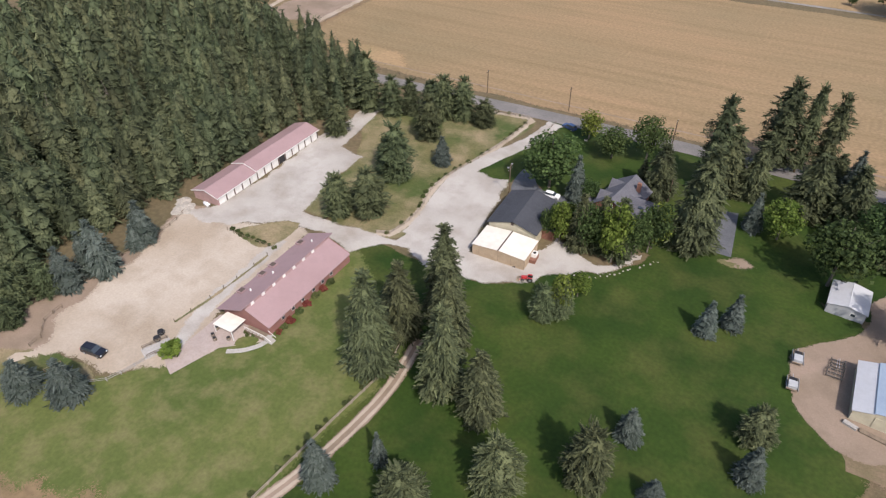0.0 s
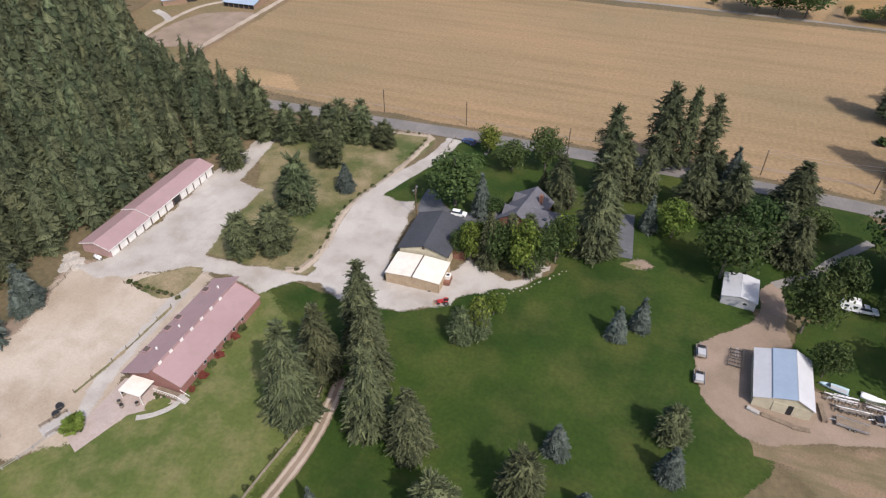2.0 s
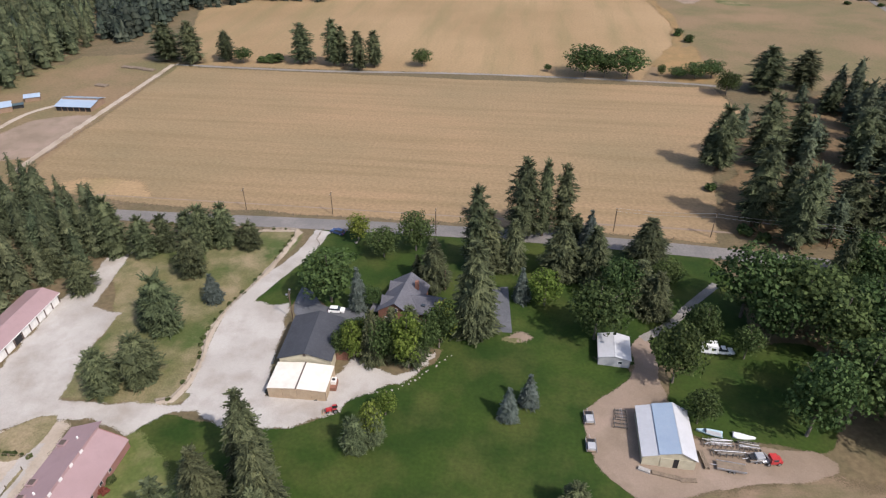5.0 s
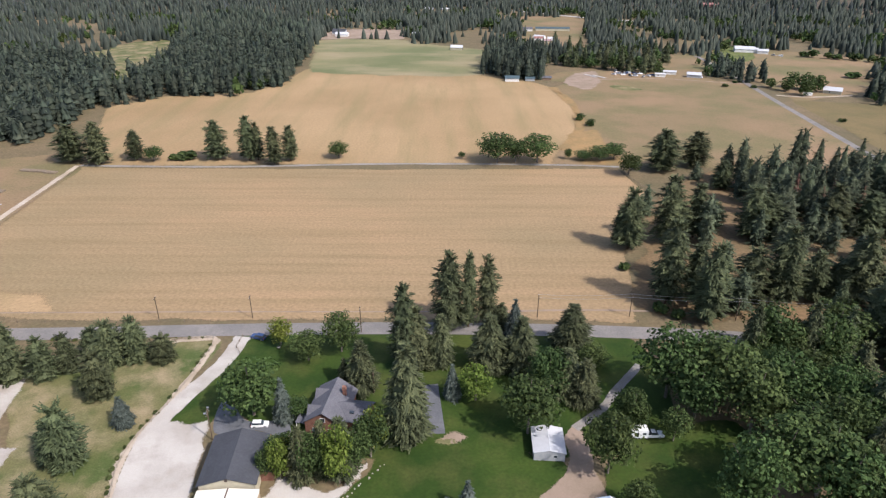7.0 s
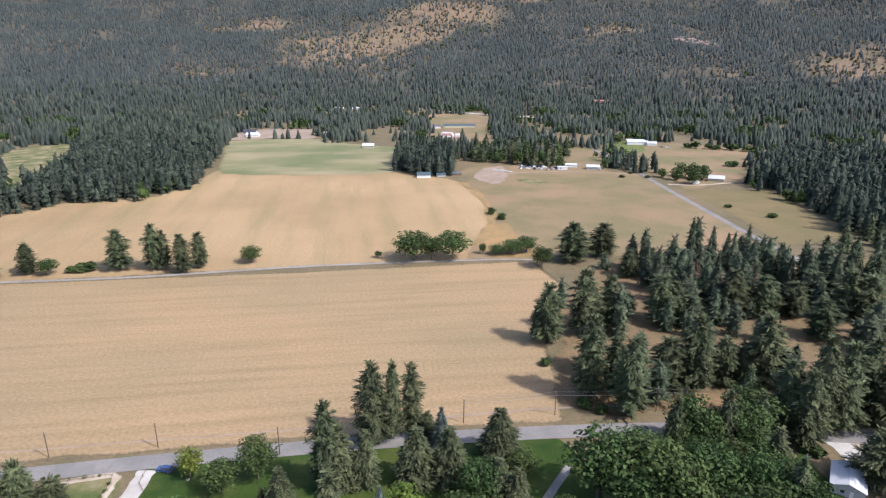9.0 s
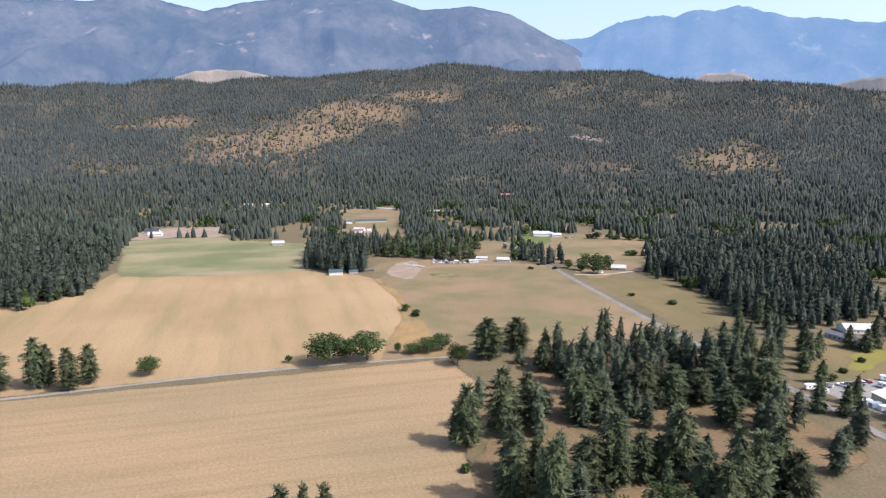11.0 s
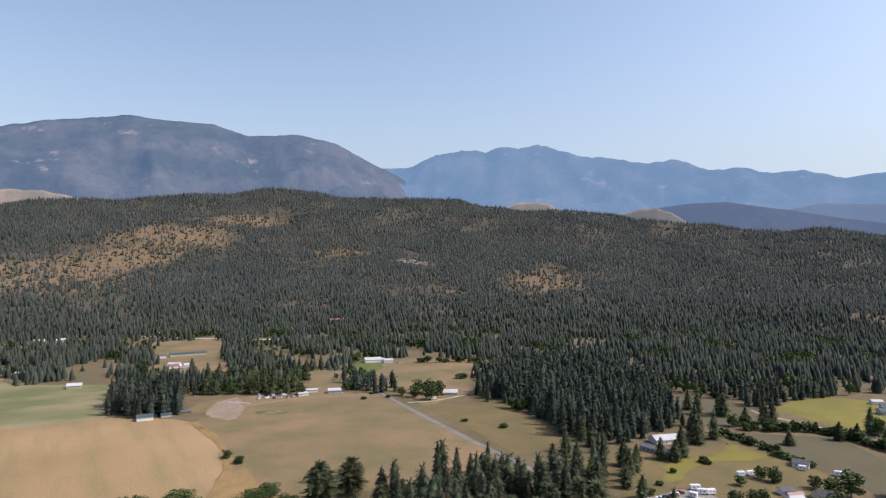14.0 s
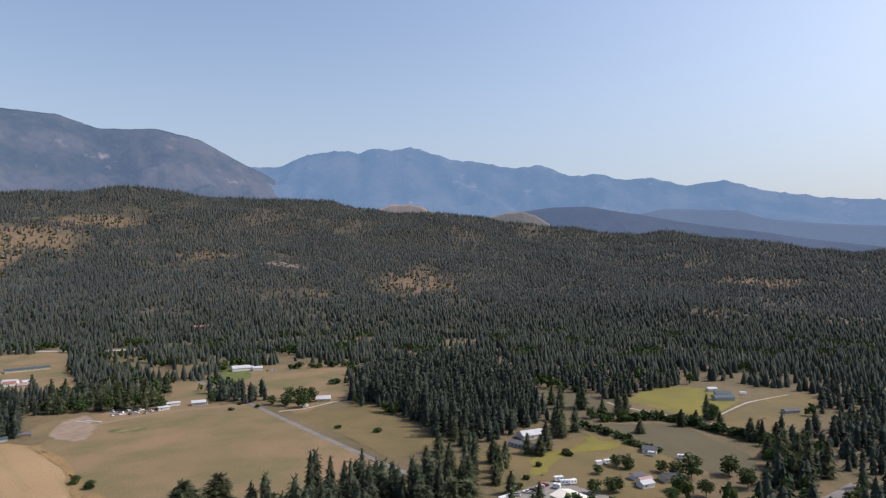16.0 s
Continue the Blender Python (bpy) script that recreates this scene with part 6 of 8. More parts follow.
def metal_barn():
    """The storage barn: white lean-to, blue middle, pale east slope."""
    top = tagged(new("storage_barn"), "storage barn with white and pale blue metal roof", "barn")
    top.matrix_basis = pose(34.1, 92.0, 0, 0, 0, -1.0)
    l = 13.8
    prof = [(-5.2, -0.2), (5.2, -0.2), (5.2, 2.9), (2.0, 4.7), (-2.0, 3.75), (-5.2, 2.7)]
    part("wall", prism(prof, -l / 2 + 0.3, l / 2 - 0.3), M_CREAM, top, "cream metal siding")
    for name, a, b, m in (("lean_to_roof", (-5.5, 2.62), (-2.05, 3.62), M_ROOFWHITE), ("roof_slope", (-2.2, 3.8), (2.0, 4.82), M_ROOFBLUE), ("roof_slope", (2.0, 4.82), (5.5, 2.85), M_ROOFWHITE)):
        part(name, prism([a, b, (b[0], b[1] + 0.12), (a[0], a[1] + 0.12)], -l / 2, l / 2), m, top)
    part("ridge_cap", prism([(1.8, 4.86), (2.2, 4.86), (2.0, 4.99)], -l / 2 - 0.02, l / 2 + 0.02), M_ROOFWHITE, top)
    # doorway shade painted as a near-black slab on the wall
    part("opening", box(0.9, 1.9, -l / 2 + 0.27, -l / 2 + 0.32, 0, 2.6), M_DARK, top)
    part("sliding_door", box(1.9, 4.5, -l / 2 + 0.2, -l / 2 + 0.28, 0, 2.7), M_CREAM, top)
    part("sliding_door", box(-1.7, 0.85, -l / 2 + 0.2, -l / 2 + 0.28, 0, 2.7), M_CREAM, top)


def farmhouse():
    """The steep-roofed brick house among the trees."""
    top = tagged(new("farmhouse"), "brick house with steep grey shingled gables among trees", "house")
    top.matrix_basis = pose(-28.6, 128.6, 0, 0, 0, -8) @ Matrix.Diagonal((1.12, 1.1, 0.86, 1))
    # main range along y, wing along x
    part("wall", prism([(-4.2, -0.2), (4.2, -0.2), (4.2, 4.6), (0, 8.2), (-4.2, 4.6)], -5.6, 7.0), M_BRICK, top)
    for s in (-1, 1):
        part("roof_slope", prism([(0, 8.2), (s * 4.7, 4.17), (s * 4.7, 4.33), (0, 8.38)], -6.0, 7.4), M_ROOFGREY, top)
    rot = Matrix.Rotation(radians(90), 4, "Z")

    def turned(bm):
        bmesh.ops.transform(bm, matrix=rot, verts=bm.verts)
        return bm
    part("wing_wall", turned(prism([(-3.4, -0.2), (3.4, -0.2), (3.4, 4.0), (0, 6.6), (-3.4, 4.0)], -9.4, 0)), M_BRICK, top)
    for s in (-1, 1):
        part("roof_slope", turned(prism([(0, 6.6), (s * 3.9, 3.62), (s * 3.9, 3.78), (0, 6.78)], -9.8, 0)), M_ROOFGREY, top)
    for y in (-2.6, 3.4):                                     # two steep dormers facing west
        d = part("dormer_wall", turned(prism([(y - 1.3, 4.2), (y + 1.3, 4.2), (y + 1.3, 5.2), (y, 7.4), (y - 1.3, 5.2)], 0.6, 3.9)), M_WHITE, top)
        for s in (-1, 1):
            part("dormer_roof", turned(prism([(y, 7.45), (y + s * 1.6, 4.75), (y + s * 1.6, 4.88), (y, 7.6)], 0.3, 4.2)), M_ROOFGREY, d)
        part("pane", turned(box(y - 0.45, y + 0.45, 3.88, 3.93, 4.7, 5.7)), M_GLASS, d)
    for x, z0 in ((-2.0, 1.0), (1.6, 1.0), (0.0, 4.8)):
        o = part("window", box(x - 0.6, x + 0.6, -5.68, -5.58, z0, z0 + 1.4), M_WHITE, top)
        part("pane", box(x - 0.5, x + 0.5, -5.71, -5.68, z0 + 0.1, z0 + 1.3), M_GLASS, o)
    part("chimney", box(2.2, 3.0, 3.0, 3.8, 4.0, 9.0), M_BRICK, top)
    s = part("skylight", turned(box(-2.2, -1.2, -6.2, -5.2, 5.05, 5.6)), M_GLASS, top)
    part("porch_roof", box(-6.8, -4.25, -4.8, -1.6, 2.6, 2.78), M_ROOFGREY, top)
    for x in (-6.6,):
        for y in (-4.6, -1.8):
            part("porch_post", box(x - 0.08, x + 0.08, y - 0.08, y + 0.08, 0, 2.6), M_WHITE, top)
    # round garden pavilion with a conical roof
    p = tagged(new("garden_pavilion"), "small round pavilion with grey conical roof", "pavilion")
    p.matrix_basis = pose(-39.4, 118.0, 0)
    bm = bmesh.new()
    bmesh.ops.create_cone(bm, cap_ends=True, segments=8, radius1=2.3, radius2=0.05, depth=1.5, matrix=Matrix.Translation((0, 0, 3.15)))
    part("roof", bm, M_ROOFGREY, p)
    for k in range(8):
        a = radians(45 * k + 22)
        part("post", rod((1.9 * math.cos(a), 1.9 * math.sin(a), 0), (1.9 * math.cos(a), 1.9 * math.sin(a), 2.5), 0.08), M_WHITE, p)
    part("floor_slab", rod((0, 0, -0.1), (0, 0, 0.18), 2.2, None, 12), M_CONCRETE, p)


garage_row()
hall()
workshop()
white_shed()
metal_barn()
farmhouse()

# ---- poles, wires, fences ----
def utility_pole(x, y, h, label="wooden utility pole with a crossarm beside the road", arms=1, lamp=False):
    top = tagged(new("utility_pole"), label, "pole", "utility poles")
    top.matrix_basis = pose(x, y, 0)
    part("post", rod((0, 0, -0.3), (0, 0, h), 0.15, None, 8), M_POLE, top)
    for k in range(arms):
        z = h - 0.5 - 0.8 * k
        arm = part("crossarm", box(-0.06, 0.06, -1.2, 1.2, z - 0.06, z + 0.06), M_POLE, top)
        for u in (-1.1, -0.4, 0.4, 1.1):
            part("insulator", rod((0, u, z + 0.06), (0, u, z + 0.22), 0.05), M_GREYWALL, arm)
    if lamp:
        for u in (-1.1, 1.1):
            part("lamp_head", box(-0.35, 0.1, u - 0.16, u + 0.16, h - 0.35, h - 0.1), M_STEEL, top, "grey floodlight head")
    return top


def wire(p, q, sag):
    n = 10
    pts = [(p[0] + (q[0] - p[0]) * i / n, p[1] + (q[1] - p[1]) * i / n, p[2] + (q[2] - p[2]) * i / n - sag * 4 * (i / n) * (1 - i / n)) for i in range(n + 1)]
    bm = bmesh.new()
    for a, b in zip(pts, pts[1:]):
        rod(a, b, 0.03, bm, 4)
    me = bpy.data.meshes.new("power_wire")
    bm.to_mesh(me)
    bm.free()
    me.materials.append(M_STEEL)
    tagged(new("power_wire", me), "thin grey wire hung between utility poles", "wire", "power wires")


ROADSIDE = [(-92.3, 176.1), (-62, 177), (-31, 177.5), (0.5, 178), (31.5, 178), (62, 178.5), (96, 176), (128, 172)]
for x, y in ROADSIDE:
    if x not in (-31, 0.5):
        utility_pole(x, y, 8.4)
for (x0, y0), (x1, y1) in zip(ROADSIDE[4:], ROADSIDE[5:]):
    for u in (-1.1, 1.1):
        wire((x0, y0 + u, 8.1), (x1, y1 + u, 8.1), 0.6)
utility_pole(-25.4, 168.6, 9.5, "reddish wooden pole on the house side")
utility_pole(-18.5, 139.0, 7.0, "grey metal pole beside the house", 0)
utility_pole(36.3, 165.0, 6.5, "short wooden pole by the road", 0)
utility_pole(-56.8, 120.7, 9.5, "yard light pole with several crossarms and lamps", 2, True)


def fence(pts, h, gap, rails, label, material=None, tape=0.045):
    """Posts and rails along a line, as one thing."""
    material = material or M_WOOD
    line = spline(pts, gap, False)
    o = Vector((line[0].x, line[0].y, 0))
    top = tagged(new("fence"), label, "fence", "fences")
    top.matrix_basis = Matrix.Translation(o)
    post = box(-0.07, 0.07, -0.07, 0.07, -0.2, h)
    me = bpy.data.meshes.new("post")
    post.to_mesh(me)
    post.free()
    me.materials.append(material)
    for i, p in enumerate(line):
        q = new("post", me)
        q.parent = top
        q.matrix_basis = Matrix.Translation(p - o)
        if i + 1 < len(line):
            for k in range(rails):
                z = h * (0.92 - 0.42 * k)
                part("rail", rod((p - o + Vector((0, 0, z)))[:], (line[i + 1] - o + Vector((0, 0, z)))[:], tape, None, 4), material, top)


ISLAND_FENCE = [(-78, 88.3), (-74.8, 89.6), (-73.7, 94.4), (-73.8, 102.6), (-76.1, 111.3), (-75.9, 121.1), (-73.0, 133.6), (-70.8, 148.1), (-69.8, 160.8), (-70.8, 165.0), (-84, 163.2)]
TRACK_FENCE = [(-51.5, 60), (-50.2, 53), (-50.6, 46), (-51.4, 39), (-52, 32), (-52.6, 25), (-53.4, 16), (-54.5, 8)]
ribbon("fence_strip", ISLAND_FENCE, 3.2, 0.125, M_SAND, "dry bare strip under the drive fence", "ground", 1.3, 2.0, 0.5)
fence(ISLAND_FENCE, 1.1, 2.6, 2, "weathered two-rail wooden fence along the drive", M_FENCE, 0.075)
fence(TRACK_FENCE, 1.1, 2.4, 2, "weathered two-rail wooden fence beside the track", M_FENCE, 0.075)
fence([(-98, 20.4), (-95.3, 22.7), (-93.6, 27.9), (-93.0, 30.8)], 1.1, 2.2, 2, "pale two-rail fence round the sandy yard", M_CONCRETE)
fence([(-107.8, 17.9), (-106.9, 20.9)], 1.1, 2.2, 2, "short wooden fence between two spruces")
fence([(-116.9, 20.5), (-117.2, 23.2), (-121.1, 26.5), (-121.9, 31.1)], 1.1, 2.2, 2, "wooden corral fence at the yard edge")
fence([(-133.8, 24.1), (-130, 29.5), (-128.8, 35.7)], 1.1, 2.2, 2, "wooden fence before the forest edge")
fence([(-125.8, 47.5), (-125.6, 56), (-125.6, 64), (-127.6, 71)], 1.1, 2.2, 2, "wooden fence along the forest edge")
fence([(-96.8, 40.5), (-95.8, 49.7), (-95.5, 57.5), (-95.4, 67.5)], 1.1, 3.4, 0, "row of short wooden posts by the hall")
fence([(-111.5, 70.2), (-105.7, 69.7), (-100.4, 70.1), (-95.8, 70.2)], 1.0, 2.2, 1, "low wooden fence across the grass strip")
fence([(-190, 192), (-190, 215), (-190.5, 240), (-193, 285), (-196, 332)], 1.2, 6.0, 2, "wire fence between paddock and hayfield")
fence([(97.5, 331), (98, 315), (101, 300), (104, 286)], 1.2, 4.0, 2, "dark wooden fence at the field corner")
fence([(-62.0, 166), (-62.3, 160), (-60.5, 157)], 1.1, 2.2, 2, "wooden fence beside the gate")
fence([(-150, 173.6), (-100, 174), (-50, 175), (0, 175.5), (50, 175.5), (64, 175)], 1.1, 8.0, 2, "roadside wire fence of the hayfield", None, 0.02)

# ---- shrubs and hedges ----
SHRUB = {}


def shrub(x, y, r, h, material, label, group, name="shrub"):
    """A low bush of leaf clumps."""
    global_key = (material.name, len(SHRUB) % 3)
    if global_key not in SHRUB:
        rng = random.Random(len(SHRUB))
        v, f = broadleaf(rng, 1.0, 0.62, 14, 16, 0.3, 0.02)
        SHRUB[global_key] = mesh("shrub", v, f, material)
    o = new(name, SHRUB[global_key])
    o.matrix_basis = pose(x, y, 0.0, 0, 0, (x * 77 + y * 31) % 360) @ Matrix.Diagonal((r / 0.62, r / 0.62, h, 1))
    return tagged(o, label, "shrub", group)


srng = random.Random(5)
for p in spline(TRACK_FENCE, 2.3, False):
    if srng.random() < 0.75:
        shrub(p.x - 0.9, p.y + srng.uniform(-0.6, 0.6), srng.uniform(0.4, 0.75), srng.uniform(0.6, 1.1), M_BUSH, "small green bush along the track fence", "track fence bushes")
for p in spline(ISLAND_FENCE, 2.9, False):
    if srng.random() < 0.85:
        shrub(p.x - 0.8, p.y + srng.uniform(-0.8, 0.8), srng.uniform(0.4, 0.8), srng.uniform(0.6, 1.2), M_BUSH, "small green bush along the drive fence", "drive fence bushes")
for i in range(9):
    shrub(-110.5 + i * 1.8, 70.6 + srng.uniform(-0.4, 0.4), srng.uniform(0.5, 0.8), srng.uniform(0.6, 1.0), M_BUSH, "small green bush on the grass strip", "strip bushes")
for i, y in enumerate((53.2, 56.2, 59.0, 62.0, 64.8, 67.3, 49.5, 51.2)):
    shrub(-75.3 - 0.04 * (y - 50), y, 1.05 if i < 6 else 0.8, 1.2 if i < 6 else 0.9, M_REDBUSH if i % 2 == 0 else M_BUSH, "red-leaved bush against the hall wall" if i % 2 == 0 else "green bush against the hall wall", "hall bushes")
for i in range(11):
    shrub(-86 - i * 3.4, 166.0 - i * 0.25 + srng.uniform(-0.5, 0.5), srng.uniform(0.6, 1.0), srng.uniform(0.7, 1.1), M_BUSH, "low dark bush along the road verge", "verge bushes")
shrub(-89.9, 33.9, 2.3, 2.9, M_BRIGHT, "round yellow-green bush in the patio planter", "patio planting")
for x, y in ((-79.2, 46.1), (-80.4, 45.4), (-81.3, 45.9), (-78.2, 47.3)):
    shrub(x, y, 0.5, 0.7, M_BUSH, "small flowering bush by the hall stair", "patio planting")
for x, y, r in ((-37.5, 121.5, 1.6), (-35.6, 119.5, 1.4), (-24.0, 121.0, 1.5), (-20.5, 123.5, 1.3), (-33.0, 138.0, 1.5), (46.0, 152.5, 2.2), (133, 148, 3.0), (130.5, 149.5, 2.2), (73, 182, 3.0), (78, 178, 2.6), (69, 212, 2.4)):
    shrub(x, y, r, r * 1.1, M_LEAF, "dense dark green garden bush", "garden bushes")
for x, y, r in ((-143, 343, 6.0), (-150, 342, 4.0), (99, 418, 3.4), (94, 432, 2.8), (290, 400, 4), (240, 545, 3), (262, 540, 3), (255, 560, 2.5), (275, 430, 3), (352, 470, 4), (372, 584, 7)):
    shrub(x, y, r, r * 0.8, M_LEAF, "low dark bush at the field edge", "field bushes")


def hedgerow(name, pts, gap, h, r, label):
    rng = random.Random(len(pts))
    forms = [unit(broadleaf(random.Random(i), 6.0, 3.0, 12, 7, 1.7, 0.02), 6.0, 3.0) for i in range(4)]
    spots = [(p.x + rng.uniform(-2, 2), p.y + rng.uniform(-2, 2), rng.uniform(*h), rng.uniform(*r), 0) for p in spline(pts, gap, False)]
    return stand(name, spots, forms, M_LEAF, label, "hedgerow")


hedgerow("hedgerow", HEDGE_A, 3.0, (3, 6), (2.5, 4), "dark hedgerow of bushes between two fields")
hedgerow("hedgerow", HEDGE_B, 2.6, (4, 8.5), (3, 5), "dark hedgerow of bushes along the meadow lane")
hedgerow("farm_trees", [(385, 700), (405, 690), (425, 680), (450, 660)], 8.0, (5, 9), (4, 6), "low broadleaf trees along the brown field")
hedgerow("works_trees", [(262, 196), (268, 203), (273, 198), (282, 190)], 7.0, (9, 13), (4, 6), "dark broadleaf trees before the works hall")

# ---- stones ----
stone_me = []
for i in range(4):
    bm = bmesh.new()
    bmesh.ops.create_icosphere(bm, subdivisions=1, radius=0.5)
    for q in bm.verts:
        q.co *= 1 + 0.35 * noise.noise(q.co * 2 + Vector((i * 5, 0, 0)))
        q.co.z *= 0.6
    me = bpy.data.meshes.new("boulder")
    bm.to_mesh(me)
    bm.free()
    me.materials.append(M_STONE)
    stone_me.append(me)
for i, p in enumerate(spline([(-31, 97), (-24.2, 99.6), (-18.0, 106.5), (-15.8, 109.5), (-13.5, 112.5)], 1.1, False)):
    o = new("boulder", stone_me[i % 4])
    o.matrix_basis = pose(p.x + srng.uniform(-0.4, 0.4), p.y + srng.uniform(-0.4, 0.4), 0.18, 0, 0, i * 50) @ Matrix.Diagonal([srng.uniform(0.25, 0.6)] * 3 + [1])
    tagged(o, "pale rounded boulder edging the gravel yard", "stone", "edging boulders")

orng = random.Random(33)
bm = bmesh.new()
for i in range(26):
    az, rr = radians(28.6 + orng.gauss(0, 1.3)), 1685 + orng.gauss(0, 14)
    x, y = rr * math.sin(az), rr * math.cos(az)
    made = bmesh.ops.create_icosphere(bm, subdivisions=2, radius=orng.uniform(3, 8))["verts"]
    for q in made:
        q.co = q.co * (1 + 0.5 * noise.noise(q.co * 0.25 + Vector((i * 7, 0, 0)))) * 1.0
        q.co = Vector((q.co.x * 1.4 + x, q.co.y + y, q.co.z * 0.75 + land(x, y) + 1))
me = bpy.data.meshes.new("rock_outcrop")
bm.to_mesh(me)
bm.free()
me.materials.append(surface("pinkish_rock", (0.27, 0.20, 0.175), (0.20, 0.155, 0.135), (0.13, 0.11, 0.095), 0.08, 0.3, bump=0.5, bump_scale=0.5))
tagged(new("rock_outcrop", me), "pinkish bare rock outcrop in the hill forest", "rock", kind="stuff")


def heap(x, y, r, h, material, label):
    bm = bmesh.new()
    bmesh.ops.create_uvsphere(bm, u_segments=36, v_segments=22, radius=1.0)
    for q in bm.verts:
        k = 1 + 0.35 * noise.noise(q.co * 1.6 + Vector((x, y, 0))) + 0.22 * noise.noise(q.co * 4.5 + Vector((y, x, 0))) + 0.10 * noise.noise(q.co * 11)
        q.co = Vector((q.co.x * r * k, q.co.y * r * k, max(q.co.z ** 3 if q.co.z > 0 else q.co.z, -0.1) * h * k))
    me = bpy.data.meshes.new("mound")
    bm.to_mesh(me)
    bm.free()
    me.materials.append(material)
    o = tagged(new("mound", me), label, "heap", "heaps")
    o.matrix_basis = pose(x, y, 0.05)


heap(-128.6, 71.3, 3.0, 1.3, M_STONE, "pale heap of gravel behind the garage row")
heap(-131.5, 73.5, 2.0, 1.0, M_STONE, "small pale gravel heap at the forest edge")
heap(-42.3, 94.1, 0.7, 0.8, M_BLACK, "dark covered heap before the canvas shelter")

# ---- vehicles ----
def loft(profile, x0, x1, inset=0.0, bm=None):
    """A side outline in y and z drawn across x, its top drawn in by inset."""
    bm = bm or bmesh.new()
    zm = max(z for _, z in profile)
    zl = min(z for _, z in profile)
    sides = []
    for x, s in ((x0, 1), (x1, -1)):
        sides.append([bm.verts.new((x + s * inset * (z - zl) / (zm - zl), y, z)) for y, z in profile])
    a, b = sides
    bm.faces.new(a)
    bm.faces.new(b[::-1])
    n = len(profile)
    for i in range(n):
        bm.faces.new((a[i], b[i], b[(i + 1) % n], a[(i + 1) % n]))
    return bm


def wheels(top, ys, half, r=0.36):
    for y in ys:
        for s in (-1, 1):
            t = part("wheel", rod((s * (half - 0.2), y, r), (s * half, y, r), r, None, 12), M_BLACK, top)
            part("rim", rod((s * half, y, r), (s * (half + 0.02), y, r), r * 0.6, None, 10), M_STEEL, t)


def car(x, y, rot, material, label, style="suv", group="parked cars"):
    top = tagged(new("car"), label, "car", group)
    top.matrix_basis = pose(x, y, 0.1, 0, 0, rot)
    if style == "suv":
        low = [(-2.35, 0.3), (2.35, 0.3), (2.4, 0.75), (2.25, 1.0), (1.1, 1.1), (-2.3, 1.1), (-2.42, 0.8)]
        cab, roof = [(-2.2, 1.1), (1.1, 1.1), (0.45, 1.66), (-2.0, 1.70)], [(-1.95, 1.69), (0.4, 1.66), (0.35, 1.72), (-1.9, 1.76)]
    else:
        low = [(-2.7, 0.45), (2.6, 0.45), (2.65, 0.85), (2.5, 1.1), (1.2, 1.2), (-2.7, 1.2)]
        cab, roof = [(-0.7, 1.2), (1.2, 1.2), (0.6, 1.78), (-0.55, 1.8)], [(-0.55, 1.79), (0.58, 1.77), (0.5, 1.84), (-0.5, 1.86)]
    part("body", loft(low, -0.93, 0.93, 0.04), material, top)
    part("cabin_glass", loft(cab, -0.86, 0.86, 0.14), M_GLASS, top)
    part("roof", loft(roof, -0.72, 0.72, 0.04), material, top)
    wheels(top, (-1.5, 1.5), 0.94)
    for s in (-1, 1):
        part("headlight", box(*sorted((s * 0.55, s * 0.85)), 2.28, 2.44, 0.7, 0.85) if style == "suv" else box(*sorted((s * 0.55, s * 0.85)), 2.5, 2.67, 0.75, 0.95), M_CARWHITE, top)
        part("tail_light", box(*sorted((s * 0.65, s * 0.88)), -2.45 if style == "suv" else -2.72, -2.3 if style == "suv" else -2.68, 0.75, 1.0), M_RED, top)
    if style == "pickup":
        part("bed", box(-0.78, 0.78, -2.6, -0.75, 1.15, 1.215), M_DARK, top)
    return top


def camper(x, y, rot, l, label, stripe=None):
    top = tagged(new("camper_trailer"), label, "trailer", "campers")
    top.matrix_basis = pose(x, y, 0.08, 0, 0, rot)
    part("body", loft([(-l / 2, 0.55), (l / 2 - 0.3, 0.55), (l / 2, 1.1), (l / 2 - 0.1, 2.5), (l / 2 - 0.6, 2.85), (-l / 2 + 0.2, 2.85), (-l / 2, 2.6)], -1.15, 1.15, 0.03), M_CARWHITE, top)
    for s in (-1, 1):
        for u in (-l / 4, l / 6):
            part("window", box(*sorted((s * 1.13, s * 1.165)), u - 0.45, u + 0.45, 1.5, 2.1), M_GLASS, top)
    part("roof_vent", box(-0.35, 0.35, -0.4, 0.4, 2.83, 2.98), M_GREYWALL, top)
    part("tow_bar", box(-0.06, 0.06, l / 2 - 0.3, l / 2 + 0.9, 0.5, 0.6), M_STEEL, top)
    wheels(top, (-0.3, 0.45), 1.12, 0.33)
    return top


def flat_trailer(x, y, rot, l, label, load=True):
    top = tagged(new("flat_trailer"), label, "trailer", "trailers")
    top.matrix_basis = pose(x, y, 0.1, 0, 0, rot)
    part("deck", box(-1.0, 1.0, -l / 2, l / 2, 0.6, 0.72), M_WOOD, top)
    for s in (-1, 1):
        part("side_rail", box(*sorted((s * 1.0, s * 1.06)), -l / 2, l / 2, 0.5, 0.95), M_STEEL, top)
    part("tow_bar", rod((0, l / 2, 0.62), (0, l / 2 + 1.2, 0.5), 0.06), M_STEEL, top)
    wheels(top, (-0.5, 0.4), 1.14, 0.33)
    if load:
        part("load_box", box(-0.8, 0.8, -l / 2 + 0.3, 0.3, 0.72, 1.35), M_GREYWALL, top)
        part("load_sheet", box(-0.6, 0.7, 0.4, l / 2 - 0.2, 0.72, 1.0), M_DARK, top)


